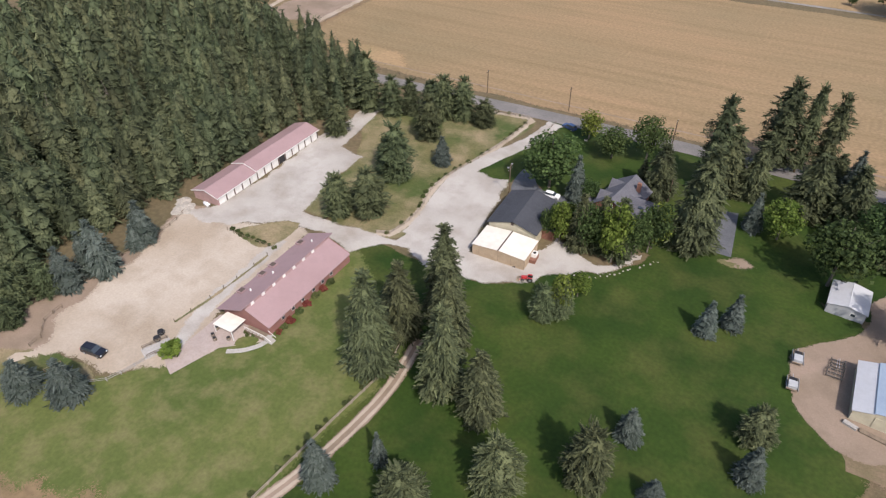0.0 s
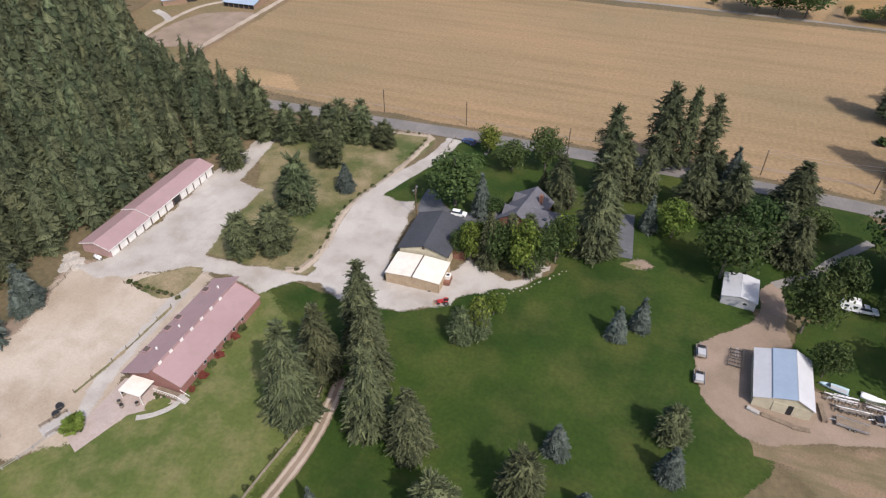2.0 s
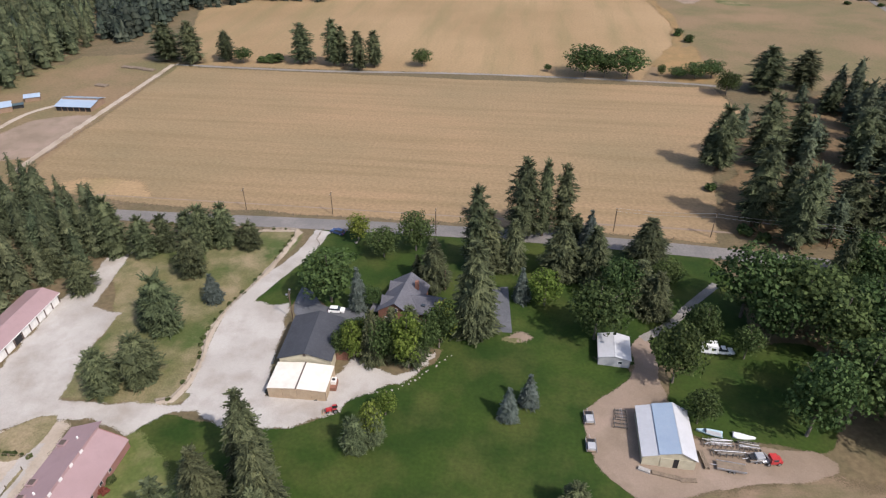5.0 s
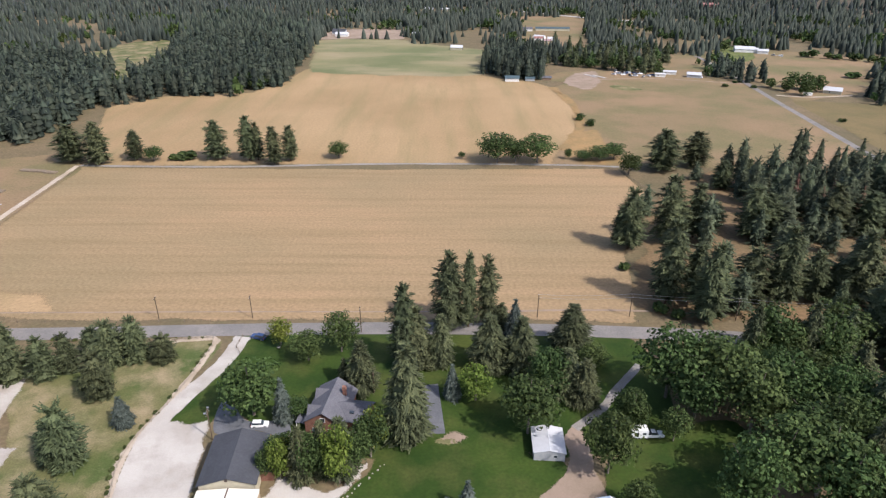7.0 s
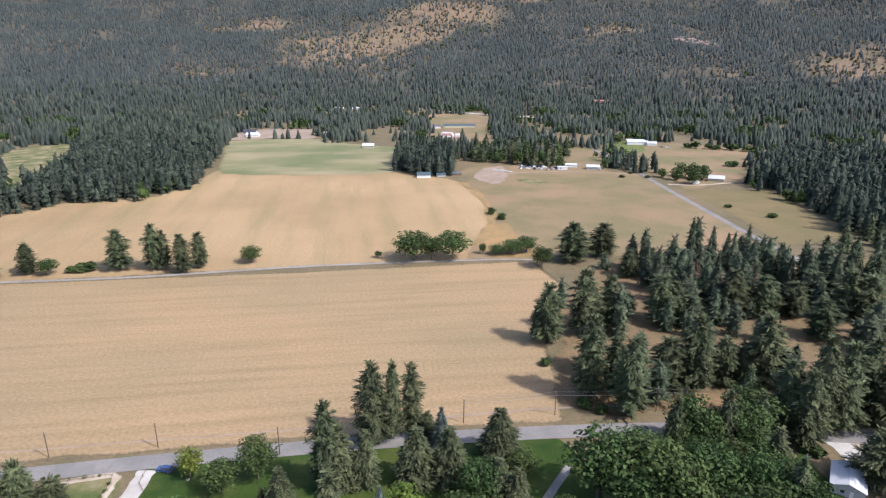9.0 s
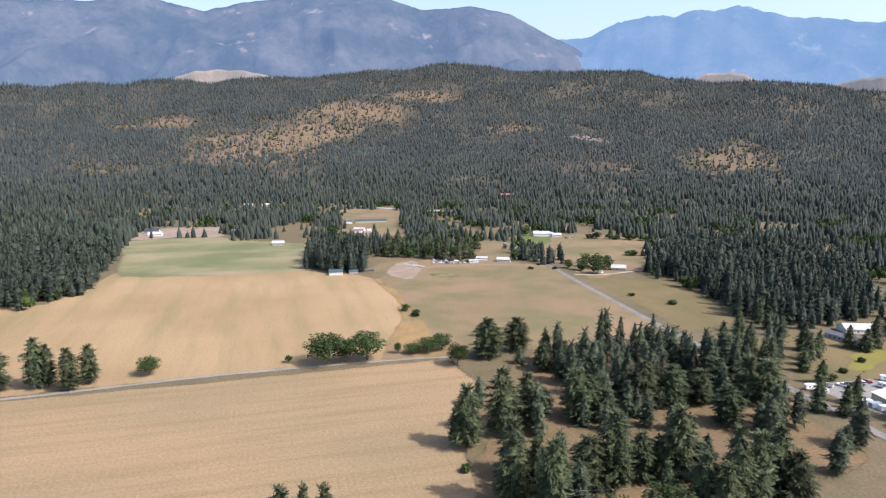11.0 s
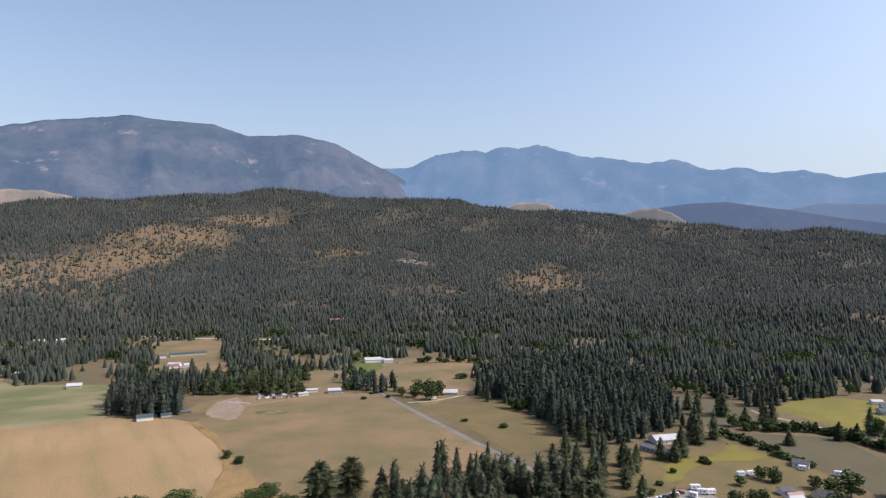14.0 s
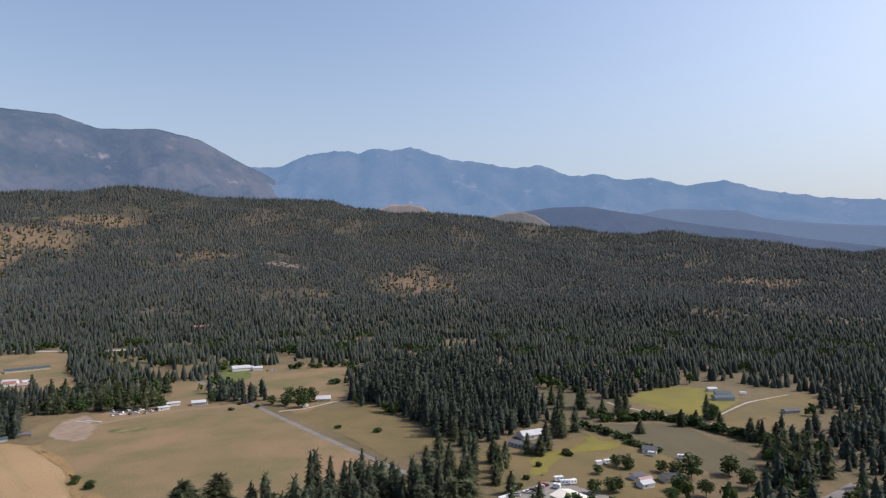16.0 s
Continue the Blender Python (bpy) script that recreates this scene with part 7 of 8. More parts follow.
def boat(x, y, rot, l, material, label, upturned=False, z=0.0):
    top = tagged(new("boat"), label, "boat", "boats")
    top.matrix_basis = pose(x, y, z + 0.1, 0, 0, rot)
    n, v, f = 9, [], []
    for i in range(n):
        t = i / (n - 1)
        w = 0.85 * (math.sin(math.pi * (0.12 + 0.88 * (1 - t)) * 0.62) ** 0.8) * (1 - t ** 6)
        yy = -l / 2 + l * t
        for k, (a, b) in enumerate(((-1, 1), (-0.75, 0.35), (0, 0), (0.75, 0.35), (1, 1))):
            v.append((a * w, yy, (b if not upturned else 1 - b) * 0.75))
    for i in range(n - 1):
        for k in range(4):
            p = i * 5 + k
            f.append((p, p + 1, p + 6, p + 5))
    hull = new("hull", mesh("hull", v, f, material, True))
    hull.parent = top
    hull.modifiers.new("thickness", "SOLIDIFY").thickness = 0.05
    if not upturned:
        part("deck", box(-0.55, 0.55, -l / 2 + 0.3, l * 0.15, 0.45, 0.52), M_GREYWALL, top)
        part("windscreen", box(-0.5, 0.5, l * 0.13, l * 0.17, 0.6, 1.0), M_GLASS, top)
    else:
        part("keel", box(-0.04, 0.04, -l / 2 + 0.2, l / 2 - 0.3, 0.72, 0.82), material, top)


def pipe_rack(x, y, rot, l, w, label, rows=7, legs=4):
    """A low steel rack with long pipes across it."""
    top = tagged(new("pipe_rack"), label, "rack", "pipe racks")
    top.matrix_basis = pose(x, y, 0.1, 0, 0, rot)
    rng = random.Random(int(x * 10 + y))
    for k in range(legs):
        u = -l / 2 + (k + 0.5) * l / legs
        part("trestle", box(u - 0.08, u + 0.08, -w / 2, w / 2, 0.45, 0.6), M_OLDSTEEL, top)
        for s in (-1, 1):
            part("leg", box(u - 0.06, u + 0.06, *sorted((s * w / 2, s * (w / 2 - 0.12))), 0, 1.1), M_OLDSTEEL, top)
    for i in range(rows):
        v = -w / 2 + (i + 0.5) * w / rows + rng.uniform(-0.08, 0.08)
        a = l * rng.uniform(0.55, 1.0) / 2
        o = rng.uniform(-0.5, 0.5) * (l / 2 - a)
        part("pipe", rod((o - a, v, 0.66 + rng.uniform(0, 0.25)), (o + a, v + rng.uniform(-0.2, 0.2), 0.66 + rng.uniform(0, 0.25)), rng.uniform(0.04, 0.075)), rng.choice((M_STEEL, M_OLDSTEEL, M_OLDSTEEL, M_OLDSTEEL, M_FENCE)), top)


suv = car(-103.8, 26.2, -81, M_CARBLACK, "black sport utility vehicle on the sandy yard")
suv.matrix_basis = suv.matrix_basis @ Matrix.Scale(1.1, 4)
pad_car = car(-46.2, 125.6, -86, M_CARWHITE, "white car parked on the asphalt pad")
pad_car.matrix_basis = pad_car.matrix_basis @ Matrix.Scale(0.9, 4)
car(-56.9, 165.0, 70, M_CARBLUE, "blue car at the road gate")
car(52.9, 122.2, -88, M_CARWHITE, "white camper pickup under trees", "pickup")
camper(49.4, 122.3, 88, 4.2, "white camper body parked under broadleaf trees")
boat(51.3, 95.4, -100, 4.6, M_CARWHITE, "white upturned boat on the grass", True)
boat(44.2, 95.4, 80, 5.4, paint("faded_blue_hull", (0.30, 0.42, 0.48)), "faded blue open boat beside the barn")
flat_trailer(46.6, 86.6, 85, 5.6, "grey flat trailer with boards on the dirt lot", False)
flat_trailer(52.3, 89.7, 100, 3.4, "loaded trailer hitched behind the red truck")
flat_trailer(18.9, 96.0, 5, 3.6, "grey utility trailer at the lawn edge")
flat_trailer(18.9, 88.4, 3, 3.4, "dark utility trailer at the lawn edge")


def truck_cab(x, y, rot):
    top = tagged(new("truck_cab"), "old red truck cab with a boom", "truck")
    top.matrix_basis = pose(x, y, 0.1, 0, 0, rot)
    part("cab", loft([(-1.0, 0.5), (0.9, 0.5), (1.35, 0.6), (1.4, 1.1), (0.7, 1.2), (0.45, 1.9), (-1.0, 1.95)], -0.9, 0.9, 0.08), M_RED, top)
    part("windscreen", loft([(0.52, 1.25), (0.75, 1.22), (0.5, 1.85), (0.47, 1.8)], -0.75, 0.75), M_GLASS, top)
    for s in (-1, 1):
        part("side_window", box(*sorted((s * 0.84, s * 0.88)), -0.6, 0.35, 1.25, 1.75), M_GLASS, top)
        part("boom", rod((s * 0.5, -0.9, 1.0), (s * 0.2, -2.6, 3.0), 0.07), M_STEEL, top)
    wheels(top, (0.75, -1.4), 0.95, 0.42)
    part("frame_rail", box(-0.5, 0.5, -2.4, -0.9, 0.5, 0.7), M_STEEL, top)


truck_cab(55.6, 89.4, -80)


def gas_tank(x, y, rot):
    top = tagged(new("gas_tank"), "small white gas tank beside the garage wall", "tank")
    top.matrix_basis = pose(x, y, 0.1, 0, 0, rot)
    v, f = tube([(0, 0, -1.15), (0, 0, -1.0), (0, 0, 1.0), (0, 0, 1.15)], [0.2, 0.5, 0.5, 0.2], 14)
    shell = new("shell", mesh("tank_shell", v[:, [0, 2, 1]] + np.array([0, 0, 0.75]), f[:, ::-1], M_CARWHITE, True))
    shell.parent = top
    for u in (-0.6, 0.6):
        part("saddle", box(-0.4, 0.4, u - 0.1, u + 0.1, 0, 0.5), M_CONCRETE, top)
    part("dome", rod((0, 0, 1.2), (0, 0, 1.42), 0.16, None, 10), M_STEEL, top)


gas_tank(-124.2, 75.2, 80)
pipe_rack(25.9, 98.2, 92, 3.0, 2.6, "steel rack of pipes on the dirt lot", 6, 3)
pipe_rack(25.6, 95.4, 88, 3.2, 3.0, "steel rack of pipes beside the barn", 6, 3)
pipe_rack(45.3, 92.7, 1, 7.0, 1.9, "long rack of grey steel pipes", 11, 6)
pipe_rack(51.6, 92.6, -4, 5.0, 2.0, "crowded rack of steel pipes and beams", 10, 5)
pipe_rack(47.0, 90.2, 1, 7.6, 1.6, "low rack of dark pipes and beams", 10, 6)


def pallet_stack(x, y, rot, w, l, layers, label, material=None):
    top = tagged(new("lumber_stack"), label, "lumber", "lumber stacks")
    top.matrix_basis = pose(x, y, 0.1, 0, 0, rot)
    for k in range(layers):
        for i in range(4):
            part("board", box(-w / 2 + i * w / 4, -w / 2 + (i + 0.9) * w / 4, -l / 2 + 0.05 * ((k * 3 + i) % 3), l / 2, k * 0.17, k * 0.17 + 0.14), material or M_WOOD, top)


pallet_stack(41.6, 88.0, 8, 1.0, 4.4, 4, "brown stacked boards beside the barn")
pallet_stack(33.4, 83.2, 80, 1.0, 5.5, 2, "low weathered board pile before the barn")
pallet_stack(37.6, 82.6, 95, 1.0, 3.2, 2, "low weathered board pile before the barn")
pallet_stack(29.2, 83.9, 70, 0.9, 2.4, 3, "pale stacked blocks by the barn corner", M_CONCRETE)


def tractor(x, y, rot):
    top = tagged(new("small_tractor"), "small red tractor with tan bucket on gravel", "tractor")
    top.matrix_basis = pose(x, y, 0.12, 0, 0, rot)
    part("hood", loft([(0.1, 0.5), (1.5, 0.5), (1.5, 1.05), (0.1, 1.15)], -0.35, 0.35, 0.06), M_RED, top)
    part("seat", loft([(-0.7, 0.7), (-0.2, 0.7), (-0.25, 0.85), (-0.6, 0.85), (-0.7, 1.25), (-0.8, 1.2)], -0.25, 0.25), M_BLACK, top)
    part("bucket", loft([(2.0, 0.1), (2.6, 0.1), (2.1, 0.2), (2.15, 0.6), (2.0, 0.65)], -0.8, 0.8), M_CANVAS_SIDE, top)
    for s in (-1, 1):
        part("loader_arm", rod((s * 0.5, 0.3, 0.9), (s * 0.5, 2.05, 0.4), 0.06), M_RED, top)
        part("fender", box(*sorted((s * 0.45, s * 0.8)), -0.9, 0.0, 1.1, 1.18), M_RED, top)
    wheels(top, (-0.5,), 0.85, 0.6)
    wheels(top, (1.2,), 0.7, 0.35)


tractor(-37.4, 91.0, 110)


def barrel(x, y, r, h, material, label, name="barrel"):
    top = tagged(new(name), label, "barrel", "barrels and tubs")
    top.matrix_basis = pose(x, y, 0.16)
    v, f = tube([(0, 0, 0), (0, 0, h * 0.3), (0, 0, h * 0.7), (0, 0, h)], [r * 0.9, r, r, r * 0.9], 12)
    b = new("staves", mesh("staves", v, f, material))
    b.parent = top
    part("lid", rod((0, 0, h - 0.06), (0, 0, h + 0.01), r * 0.85, None, 12), M_DARK, top)
    for z in (0.25, 0.75):
        part("hoop", rod((0, 0, h * z - 0.03), (0, 0, h * z + 0.03), r * 1.01, None, 12), M_STEEL, top)


for x, y in ((-86.5, 41.7), (-85.3, 41.1), (-82.9, 42.6), (-87.2, 43.6)):
    barrel(x, y, 0.42, 0.8, M_WOOD, "weathered wooden barrel on the patio")
barrel(-95.6, 35.0, 0.75, 0.9, M_BLACK, "black stock tub beside the platform", "stock_tub")
barrel(-96.4, 36.7, 0.75, 0.9, M_BLACK, "black stock tub beside the platform", "stock_tub")


def platform():
    top = tagged(new("rail_platform"), "low weathered platform with rails beside the patio", "platform")
    top.matrix_basis = pose(-93.6, 33.4, 0.16, 0, 0, 68)
    part("deck", box(-2.9, 2.9, -1.6, 1.6, 0, 0.25), M_CONCRETE, top)
    for x in (-2.5, -0.8, 0.9, 2.5):
        for y in (-1.5, 1.5):
            part("post", box(x - 0.06, x + 0.06, y - 0.06, y + 0.06, 0.25, 1.2), M_WOOD, top)
    for y in (-1.5, 1.5):
        for z in (0.7, 1.12):
            part("rail", box(-2.5, 2.5, y - 0.04, y + 0.04, z, z + 0.08), M_WOOD, top)


platform()


def unit_box():
    top = tagged(new("air_unit"), "white air unit on a brick base beside the shelter", "air unit")
    top.matrix_basis = pose(-39.3, 98.4, 0.1, 0, 0, 5)
    part("base", box(-0.8, 0.8, -1.5, 1.5, 0, 1.0), M_BRICK, top)
    part("case", box(-0.6, 0.6, -0.4, 1.2, 1.0, 1.9), M_WHITE, top)
    part("fan_cover", rod((0, 0.4, 1.9), (0, 0.4, 1.96), 0.4, None, 12), M_DARK, top)


unit_box()

# stone plinth and cart near the gate
barrel(-49.5, 160.0, 0.5, 0.5, M_STONE, "round pale stone basin on the lawn", "stone_basin")

# ---- more buildings ----
W1 = [("E", 0, 1.0, 1.0, 2.0, "window"), ("W", 2, 1.0, 1.0, 2.0, "window"), ("S", 1.0, 0.9, 0.0, 2.05, "door"), ("S", -1.2, 1.0, 1.0, 2.0, "window")]
BARN = [("S", 0, 3.0, 0.0, 2.6, "dark")]


def field_barn():
    top = tagged(new("field_barn"), "open barn with two pale blue metal roofs", "barn")
    top.matrix_basis = pose(-209.5, 261.5, 0, 0, 0, 92)
    prof = [(-6, -0.2), (6, -0.2), (6, 2.7), (1.0, 4.3), (1.0, 3.7), (-6, 2.4)]
    part("wall", prism([(-5.9, -0.2), (5.9, -0.2), (5.9, 2.6), (0.6, 4.0), (-1.0, 3.2), (-5.9, 2.2)], -8.6, 8.6), M_BROWNWALL, top)
    part("roof_slope", prism([(-6.6, 2.25), (0.4, 3.6), (0.4, 3.72), (-6.6, 2.37)], -9.2, 9.2), M_ROOFBLUE, top)
    part("roof_slope", prism([(0.4, 4.25), (6.6, 2.6), (6.6, 2.72), (0.4, 4.37)], -9.2, 9.2), M_ROOFBLUE, top)
    # shaded bay insides laid as near-black panels over the solid wall
    for k in range(6):
        u = -7.2 + k * 2.9
        part("bay", box(-5.98, -5.9, u - 1.2, u + 1.2, 0, 2.0), M_DARK, top)


field_barn()
gable("brown_shed", -244, 250.5, -52, 7.0, 11.5, 2.8, 4.2, M_BROWNWALL, M_ROOFBLUE, "brown shed with pale blue metal roof", "shed", BARN)
gable("small_shed", -238.4, 267.0, -60, 4.0, 6.5, 2.2, 3.2, M_BROWNWALL, M_ROOFBLUE, "small brown shed with blue-grey roof", "shed", BARN)
# closed walls in near-black stand for the shaded inside
gable("open_shed", -239.0, 256.0, -55, 2.5, 6.0, 1.8, 2.2, M_DARK, M_ROOFTEAL, "low open shed beside the lane", "shed")
gable("pine_house", 132.0, 134.0, -40, 8.0, 11.5, 2.8, 4.2, M_GREYWALL, M_ROOFWHITE, "house with pale metal roof under pines", "house", W1)
gable("north_house", 61, 566, 88, 7, 12, 2.8, 4.6, M_WHITE, M_ROOFTEAL, "farm shed with blue-green roof beside a grove", "shed", BARN)
gable("north_shed", 77, 568, 88, 4, 8, 2.2, 3.2, M_GREYWALL, M_ROOFTEAL, "low shed with grey-green roof", "shed")
gable("north_shed", 92, 572, 80, 5, 9, 2.2, 3.2, M_BROWNWALL, M_ROOFGREY, "low brown shed beside the grove", "shed")
gable("blue_house", -134, 866, 80, 10, 17, 3.2, 6.5, M_GREYWALL, M_ROOFDARK, "grey house with dark blue roof at the field end", "house", W1)
gable("white_barn", -128, 846, 85, 9, 16, 2.8, 5.0, M_WHITE, M_ROOFWHITE, "pale barn beside a house", "barn")
gable("red_barn", -30, 841, 85, 8, 17, 3.0, 5.4, M_RED, M_ROOFWHITE, "red barn at the pasture end", "barn", BARN)
gable("tan_barn", 15.9, 740, 80, 8, 13, 3.0, 5.0, M_CREAM, M_ROOFWHITE, "tan barn beside the pasture", "barn", BARN)
gable("white_house", 120, 822, 60, 8, 14, 3.0, 5.5, M_WHITE, M_ROOFWHITE, "white house in a dry clearing", "house", W1, group="valley houses")
gable("white_house", 134, 816, 90, 6, 9, 2.6, 4.2, M_WHITE, M_ROOFWHITE, "small white house in a dry clearing", "house", W1, group="valley houses")
gable("white_house", 115.6, 905, 90, 8, 12, 3.0, 5.0, M_WHITE, M_ROOFGREY, "white house among trees", "house", W1, group="valley houses")
gable("long_shed", 150, 912, 88, 9, 46, 2.8, 4.4, M_CREAM, M_ROOFTEAL, "very long low shed with green roof", "shed")
gable("mobile_home", 209, 600, 75, 5, 14, 2.6, 3.4, M_WHITE, M_ROOFWHITE, "long white mobile home by the lane", "house", W1, group="mobile homes")
gable("mobile_home", 198, 588, 80, 4.5, 9, 2.6, 3.3, M_WHITE, M_ROOFWHITE, "white mobile home by the lane", "house", W1, group="mobile homes")
gable("farm_house", 228, 586, 70, 7, 12, 2.8, 4.4, M_GREYWALL, M_ROOFWHITE, "white-roofed farmhouse beside dry grass", "house", W1)
gable("long_white_barn", 338, 733, 75, 12, 24, 3.6, 6.0, M_WHITE, M_ROOFWHITE, "long white barn of the north farm", "barn", BARN)
gable("white_shed", 352, 722, 70, 8, 11, 3.0, 4.6, M_WHITE, M_ROOFWHITE, "white shed of the north farm", "shed")
gable("tree_house", 318, 521, 60, 8, 13, 2.8, 5.0, M_CREAM, M_ROOFWHITE, "pale house behind round trees", "house", W1)
gable("red_house", 456, 1150, 80, 12, 34, 3.5, 6.0, M_ROSEWALL, M_ROSEWALL, "long red-roofed building at the hill foot", "house")
gable("blue_roof_house", 363, 311, 72, 11, 19, 3.0, 5.4, M_WHITE, M_ROOFWHITE, "white house with pale metal roof by the grove", "house", W1)
gable("long_barn", 340, 296, 8, 8, 25, 2.8, 4.0, M_GREYWALL, M_ROOFGREY, "long low barn with blue-grey roof", "barn", [("W", u, 1.2, 0.8, 1.9, "dark") for u in (-9, -6, -3, 0, 3, 6, 9)])
gable("works_hall", 277.5, 209, -8, 14.5, 26, 4.4, 6.0, M_CREAM, M_CANVAS, "large works hall with cream metal roof", "hall", BARN)
gable("works_hall", 275.0, 187, -15, 16, 22, 4.6, 6.4, M_WHITE, M_ROOFWHITE, "works hall with pale blue-white roof", "hall", BARN)
gable("meadow_house", 600, 275, 40, 9, 14, 3.0, 5.2, M_GREYWALL, M_ROOFTEAL, "house with blue-green roof by the meadow", "house", W1)
gable("meadow_shed", 616, 293, 50, 6, 9, 2.8, 4.0, M_WHITE, M_ROOFWHITE, "white shed by the meadow", "shed")
gable("glasshouse", 577, 208, 60, 6, 14, 2.2, 3.4, M_GREYWALL, M_ROOFGREY, "long grey low shed at the meadow edge", "shed")
gable("east_house", 391, 232, 20, 6.5, 9, 2.8, 4.6, M_WHITE, M_ROOFGREY, "small white house among trees", "house", W1, group="village houses")
gable("east_house", 350, 196, 60, 8, 11, 2.8, 4.8, M_CREAM, M_ROOFDARK, "tan house with dark roof", "house", W1, group="village houses")
gable("east_house", 331, 201, 70, 6, 8, 2.6, 3.8, M_WHITE, M_ROOFWHITE, "white-roofed house beside parked vehicles", "house", W1, group="village houses")
gable("east_house", 336, 204.5, 72, 4, 9, 2.8, 3.6, M_WHITE, M_PINK, "small white mobile home with rose roof", "house", W1, group="village houses")
gable("east_house", 339, 211, 65, 5.5, 7, 2.6, 3.8, M_WHITE, M_ROOFGREY, "white house with grey roof", "house", W1, group="village houses")
gable("hill_house", 727, 343, 30, 10, 16, 3.2, 6.0, M_ROSEWALL, M_ROSEWALL, "red house at the forest edge", "house")

gable("valley_house", 118, 816, 85, 7, 11, 2.8, 4.6, M_WHITE, M_ROSEWALL, "white house with red-brown roof in a clearing", "house", W1, group="valley houses")
gable("valley_house", 126, 797, 80, 6, 9, 2.6, 4.0, M_CREAM, M_PINK, "small cream house with rose roof", "house", W1, group="valley houses")
gable("valley_house", -24, 1172, 85, 9, 15, 3.0, 5.0, M_WHITE, M_ROOFWHITE, "white house beside the far highway", "house", W1, group="valley houses")
gable("valley_house", 6, 1168, 85, 8, 14, 3.0, 5.0, M_CREAM, M_ROOFWHITE, "cream house beside the far highway", "house", W1, group="valley houses")
gable("valley_house", 70, 1150, 85, 8, 12, 3.0, 5.0, M_WHITE, M_ROOFGREY, "white house with grey roof by the highway", "house", W1, group="valley houses")
gable("grove_house", 484, 571, 60, 7, 12, 2.8, 4.8, M_CREAM, M_ROSEWALL, "tan house with red roof behind the grove", "house", W1, group="valley houses")
gable("grove_house", 572, 577, 70, 8, 15, 2.8, 4.8, M_GREYWALL, M_ROOFGREY, "grey house behind the conifer grove", "house", W1, group="valley houses")
gable("grove_house", 589, 570, 50, 7, 10, 2.8, 4.6, M_WHITE, M_ROOFTEAL, "house with blue-green roof behind the grove", "house", W1, group="valley houses")
gable("grove_house", 565, 809, 60, 9, 16, 3.0, 5.0, M_WHITE, M_ROOFWHITE, "pale house among valley conifers", "house", W1, group="valley houses")
gable("meadow_barn", 585, 268, 50, 9, 18, 3.0, 4.8, M_GREYWALL, M_ROOFTEAL, "low barn with blue-green roof by the meadow", "barn", BARN)
CARS = [(158, 596, 20, M_CARWHITE), (163, 598, 70, M_GREYWALL), (168, 600, 10, M_CARBLACK), (173, 603, 80, M_CARWHITE), (178, 601, 30, M_CARBLUE), (232, 582, 50, M_CARWHITE), (363, 703, 60, M_CARWHITE), (357, 706, 20, M_GREYWALL),
        (290, 241, 50, M_RED), (286, 240.5, 40, M_CARWHITE), (282, 240, 60, M_RED), (278, 240.5, 45, M_CARBLACK), (274.5, 240.5, 30, M_CARWHITE), (263, 243.5, 20, M_CARWHITE), (267, 242.5, 25, M_CARWHITE)]
CARS += [(x, y, i * 47, (M_CARWHITE, M_GREYWALL, M_CARWHITE, M_CARBLUE, M_CARBLACK, M_CARWHITE)[i % 6]) for i, (x, y) in enumerate([(163, 610), (164, 601), (166, 594), (171, 601), (171, 589), (176, 590), (183, 599), (182, 585), (188, 589), (193, 592), (168, 621), (174, 612)])]
for x, y, rot, m in CARS:
    car(x, y, rot, m, "parked car in a distant yard", "suv" if (x + y) % 2 < 1 else "pickup", "distant cars")
for x, y, rot, l in ((302.5, 240.5, 60, 8), (304, 231.8, 70, 7), (300, 234.5, 50, 7), (292, 233.8, 20, 6), (251.7, 208.8, 30, 5), (255.6, 241.5, 80, 8), (256, 235, 75, 8), (620, 264.5, 60, 9), (393, 211.5, 40, 6), (344, 240.8, 70, 6), (350, 238.5, 70, 6), (356, 236, 70, 5), (292.5, 511, 80, 9), (385, 228, 30, 6)):
    camper(x, y, rot, l * 0.72, "white camper trailer parked in a yard")
for i, (x, y) in enumerate(((268.3, 220.0), (269.5, 216.4), (270.7, 212.8), (271.8, 209.3))):
    o = tagged(new("shipping_container"), "blue-white steel container beside the works hall", "container", "containers")
    o.matrix_basis = pose(x - 2.5, y, 0.1, 0, 0, 80)
    part("body", box(-1.2, 1.2, -2.6, 2.6, 0.1, 2.5), M_ROOFBLUE if i % 2 else M_CARWHITE, o)
    for k in range(8):
        part("rib", box(-1.25, -1.2, -2.4 + k * 0.65, -2.2 + k * 0.65, 0.15, 2.45), M_ROOFWHITE, o)
for x, y, rot in ((135, 590, 30), (142, 586, 30)):
    pallet_stack(x, y, rot, 3.0, 16, 2, "long pale concrete beams in the dirt yard", M_CONCRETE)
for x, y in ((-221, 322), (-214, 321), (-207, 319), (-217.5, 291)):
    pallet_stack(x, y, 80, 3.0, 7, 4, "old timber pile in the corral")
for x, y, h, r in [(122, 646, 12.9, 6.0), (144, 630, 11.3, 6.6), (161, 617, 17.2, 5.9), (183, 614, 15.0, 6.3), (198, 593, 13.4, 4.9), (156, 694, 16.3, 6.8), (183, 669, 17.5, 5.1), (210, 644, 15.7, 5.4), (193, 728, 15.4, 6.7), (180, 645, 16.0, 5.2), (295, 543, 14, 6), (307, 524, 15, 6.5), (277, 541, 9, 5), (239, 585, 12, 4.5), (318, 742, 12, 6), (290, 512, 14, 7), (301, 533, 15, 7.5), (284, 528, 12, 6)]:
    plant('far_leaf', x, y, h, r, 'round dark green broadleaf tree by a far farmhouse', 'farm trees')
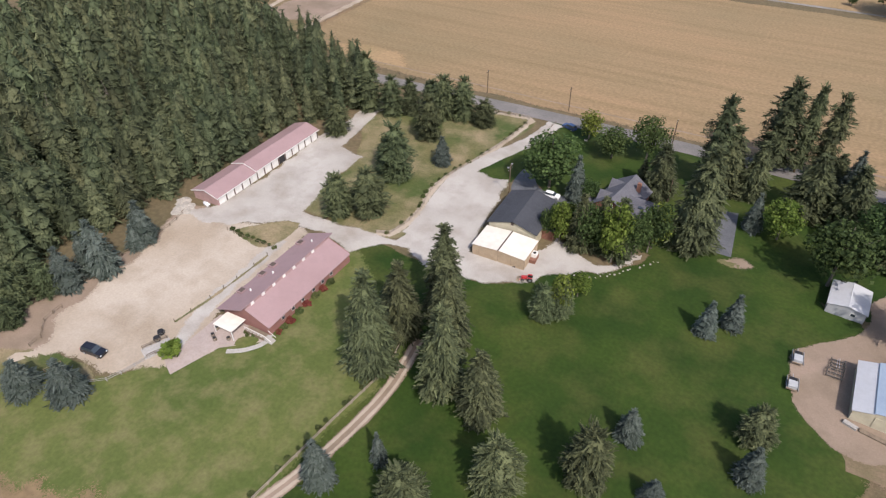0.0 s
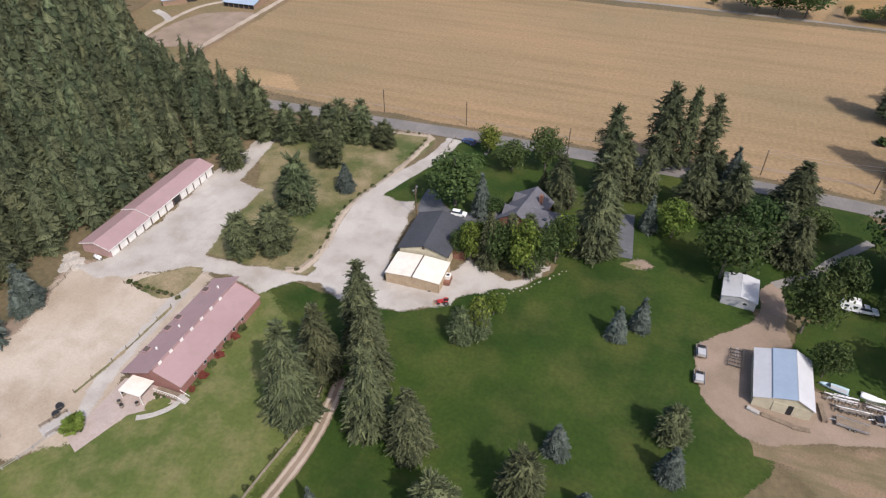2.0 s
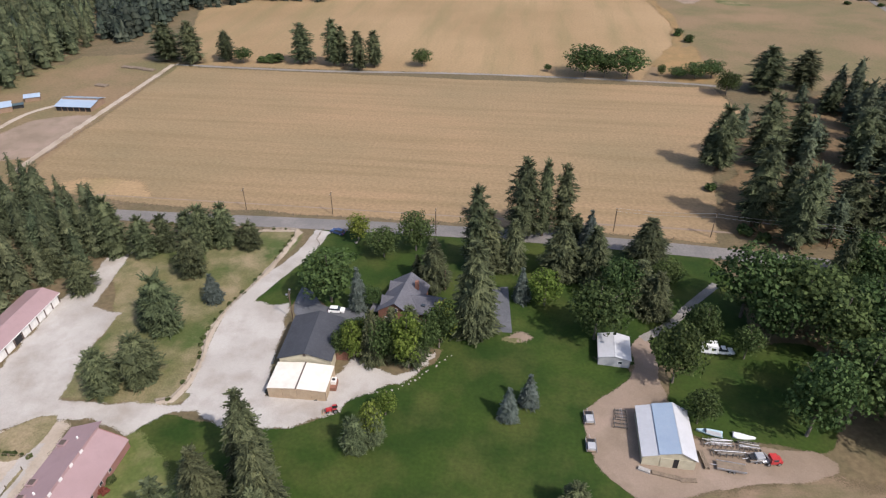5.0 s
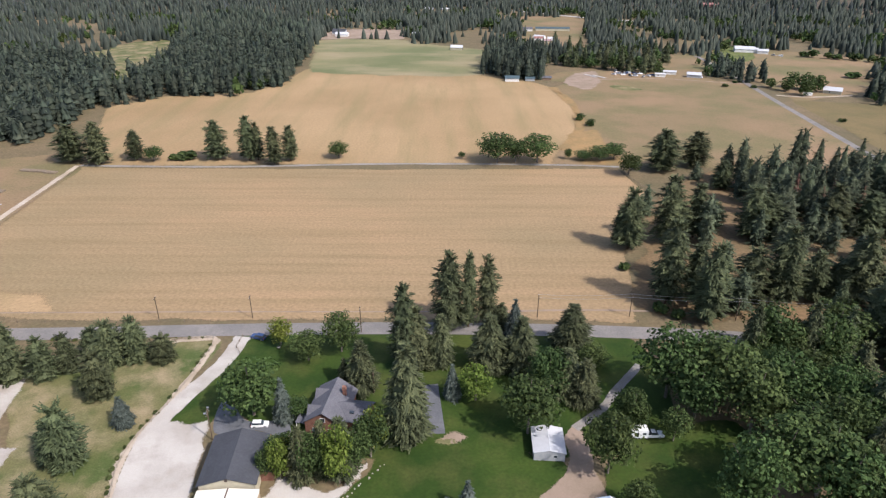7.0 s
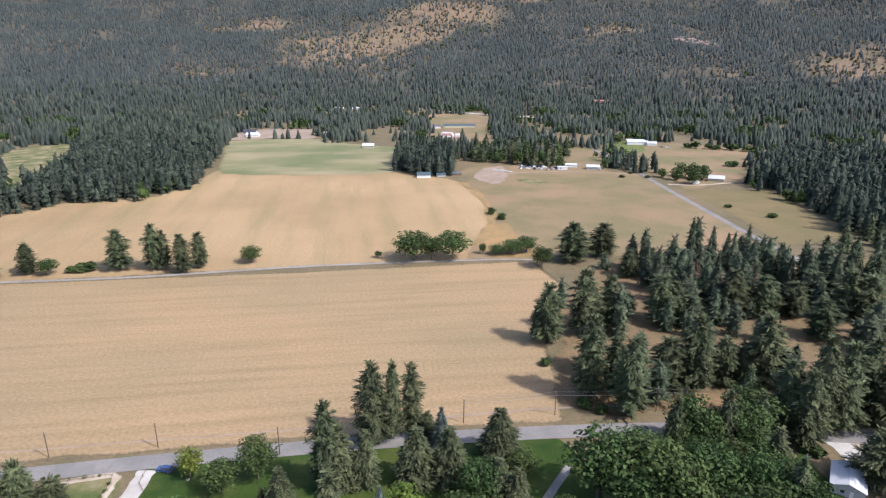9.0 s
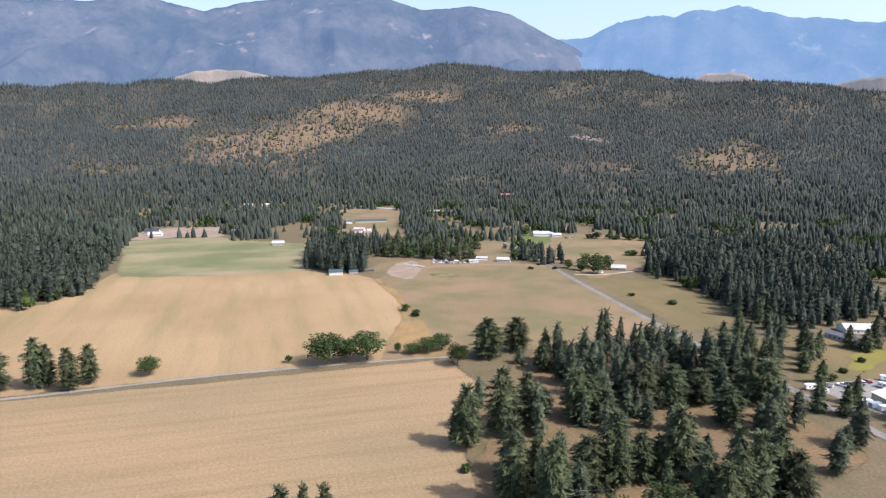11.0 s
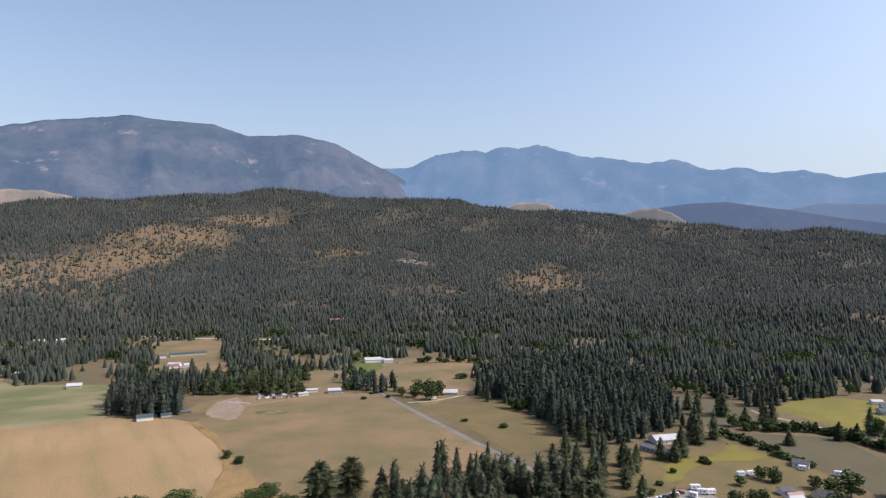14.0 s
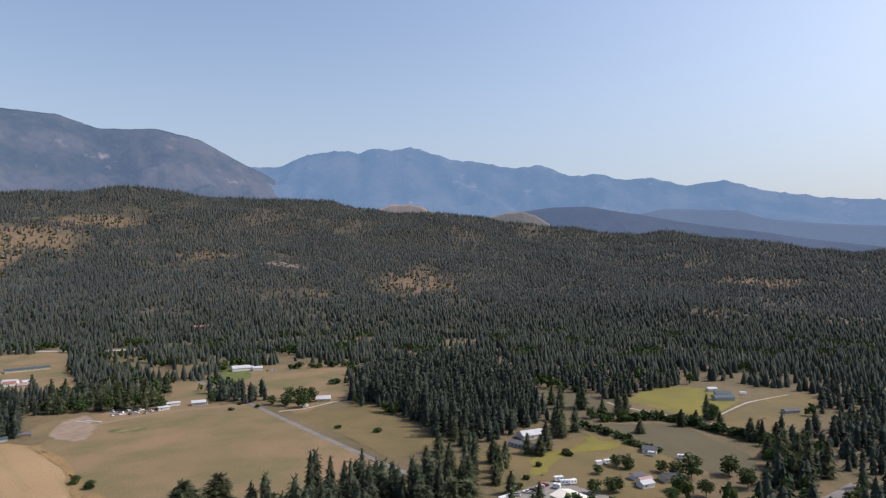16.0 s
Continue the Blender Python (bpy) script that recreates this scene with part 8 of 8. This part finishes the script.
for x, y, h, r in [(312, 208, 9, 4.5), (300, 214, 9, 4.5), (309, 210, 9, 4)]:
    plant('far_leaf', x, y, h, r, 'round dark green broadleaf tree by the works hall', 'farm trees')
for x, y, h, r in [(450, 308, 9, 5), (441, 312, 10, 5), (456, 292, 9, 5)]:
    plant('far_leaf', x, y, h, r, 'round dark green broadleaf tree along a hedgerow', 'farm trees')
for x, y, h, r in [(364, 190, 15, 7), (356, 196, 11, 5), (383, 176, 13, 6), (350, 232, 8, 4), (330, 232, 6, 3.4), (338, 184, 10, 5), (352, 225, 9, 4.5), (360, 207, 8, 4)]:
    plant('far_leaf', x, y, h, r, 'round dark green broadleaf tree beside eastern houses', 'farm trees')
for x, y, h, r in [(105, 655, 12, 4), (122, 640, 14, 5), (129, 636, 17.3, 5.3), (140, 645, 19.6, 4.3), (154, 646, 16.3, 4.6), (156, 625, 23.0, 5.0), (170, 620, 19.8, 4.5), (175, 609, 19.7, 5.8), (187, 604, 20.0, 4.3), (196, 609, 20.8, 5.3), (132, 689, 21.8, 5.1), (144, 692, 20.5, 5.8), (164, 680, 17.6, 5.6), (177, 686, 18.0, 5.9), (196, 674, 15.2, 4.6), (204, 660, 22.7, 5.0), (128, 754, 18.6, 4.9), (225, 698, 17.2, 5.3), (226, 663, 20.1, 5.9), (165, 658, 21.7, 6.0)]:
    plant('far_fir', x, y, h, r, 'dark conifer standing behind the far farmyards', 'valley conifers')
for x, y, h, r in [(198, 635, 21.7, 5.9)]:
    plant('far_fir', x, y, h, r, 'dark conifer standing behind the far farmyards', 'valley conifers')
for x, y, h, r in [(300, 290, 17, 5), (307, 286, 13, 4), (262, 222, 14, 3.6), (246, 213, 15, 4), (238, 220, 17, 4.4), (255, 272, 16, 4.5), (253, 301, 18, 4.6), (258, 296, 15, 4.2), (271, 300, 17, 4.4), (265, 292, 13, 4), (253, 265, 20, 4.8), (259, 270, 17, 4.4), (247, 272, 18, 4.6), (272, 262, 11, 3.6), (280, 270, 10, 3.4), (298, 279, 12, 3.6), (290, 276, 16, 4.6), (308, 315, 15, 4.2), (316, 343, 17, 4.4), (312, 330, 15, 4.2)]:
    plant('far_fir', x, y, h, r, 'dark conifer standing beside the works paddock', 'valley conifers')
for x, y, h, r in [(267, 246, 13, 4), (289, 330, 16, 4.2), (283, 322, 14, 4)]:
    plant('far_fir', x, y, h, r, 'dark conifer standing beside the works paddock', 'valley conifers')
for x, y, h, r in [(330, 287, 14, 4.2), (337, 283, 9, 3), (378, 296, 17, 5), (385, 300, 19, 5), (334, 279, 14, 4.4), (352, 289, 18, 4.8), (346, 283, 14, 4.2), (388, 305, 20, 5), (393, 312, 18, 4.6), (399, 298, 19, 4.8), (457, 365, 17, 4.4), (450, 350, 20, 4.8), (462, 335, 22, 5), (466, 342, 18, 4.6), (458, 313, 13, 4.2), (469, 305, 20, 4.8), (473, 300, 17, 4.6)]:
    plant('far_fir', x, y, h, r, 'dark conifer standing along the meadow hedgerows', 'valley conifers')
for x, y, h, r in [(511, 249, 19, 4.6), (506, 243, 13, 4), (486, 227, 13, 4), (468, 197, 16, 4.8), (474, 200, 15, 4.6), (479, 196, 13, 4.2), (490, 188, 11, 4), (434, 173, 15, 4.6), (442, 166, 19, 5), (450, 172, 17, 4.8), (427, 153, 22, 5), (418, 160, 20, 5), (436, 150, 22, 5), (446, 156, 20, 5), (383, 154, 14, 4.4), (394, 145, 18, 5), (405, 150, 16, 4.6), (400, 138, 20, 5), (412, 142, 22, 5), (422, 135, 22, 5)]:
    plant('far_fir', x, y, h, r, 'dark conifer standing beside the eastern houses', 'valley conifers')
for i in range(26):
    x, y = 262 + grng.uniform(0, 210), 160 + grng.uniform(0, 110)
    if inside(x, y, GREYFIELD) or inside(x, y, WORKS_YARD):
        continue
    r = grng.uniform(1.2, 3.2)
    shrub(x, y, r, r * grng.uniform(0.9, 1.4), M_LEAF if i % 3 else M_BUSH, "rough dark bush in the eastern paddocks", "paddock bushes")
for x, y, h, r in ((470, 250, 13, 4), (480, 243, 12, 4), (500, 238, 15, 4.5), (430, 262, 9, 4), (412, 150, 14, 6), (395, 148, 15, 6.5), (420, 165, 12, 5), (340, 170, 10, 5), (318, 178, 9, 4.5), (370, 160, 12, 6)):
    plant("leaf" if r > 4 else "fir", x, y, h, r, "dark tree along the eastern fields", "eastern field trees")
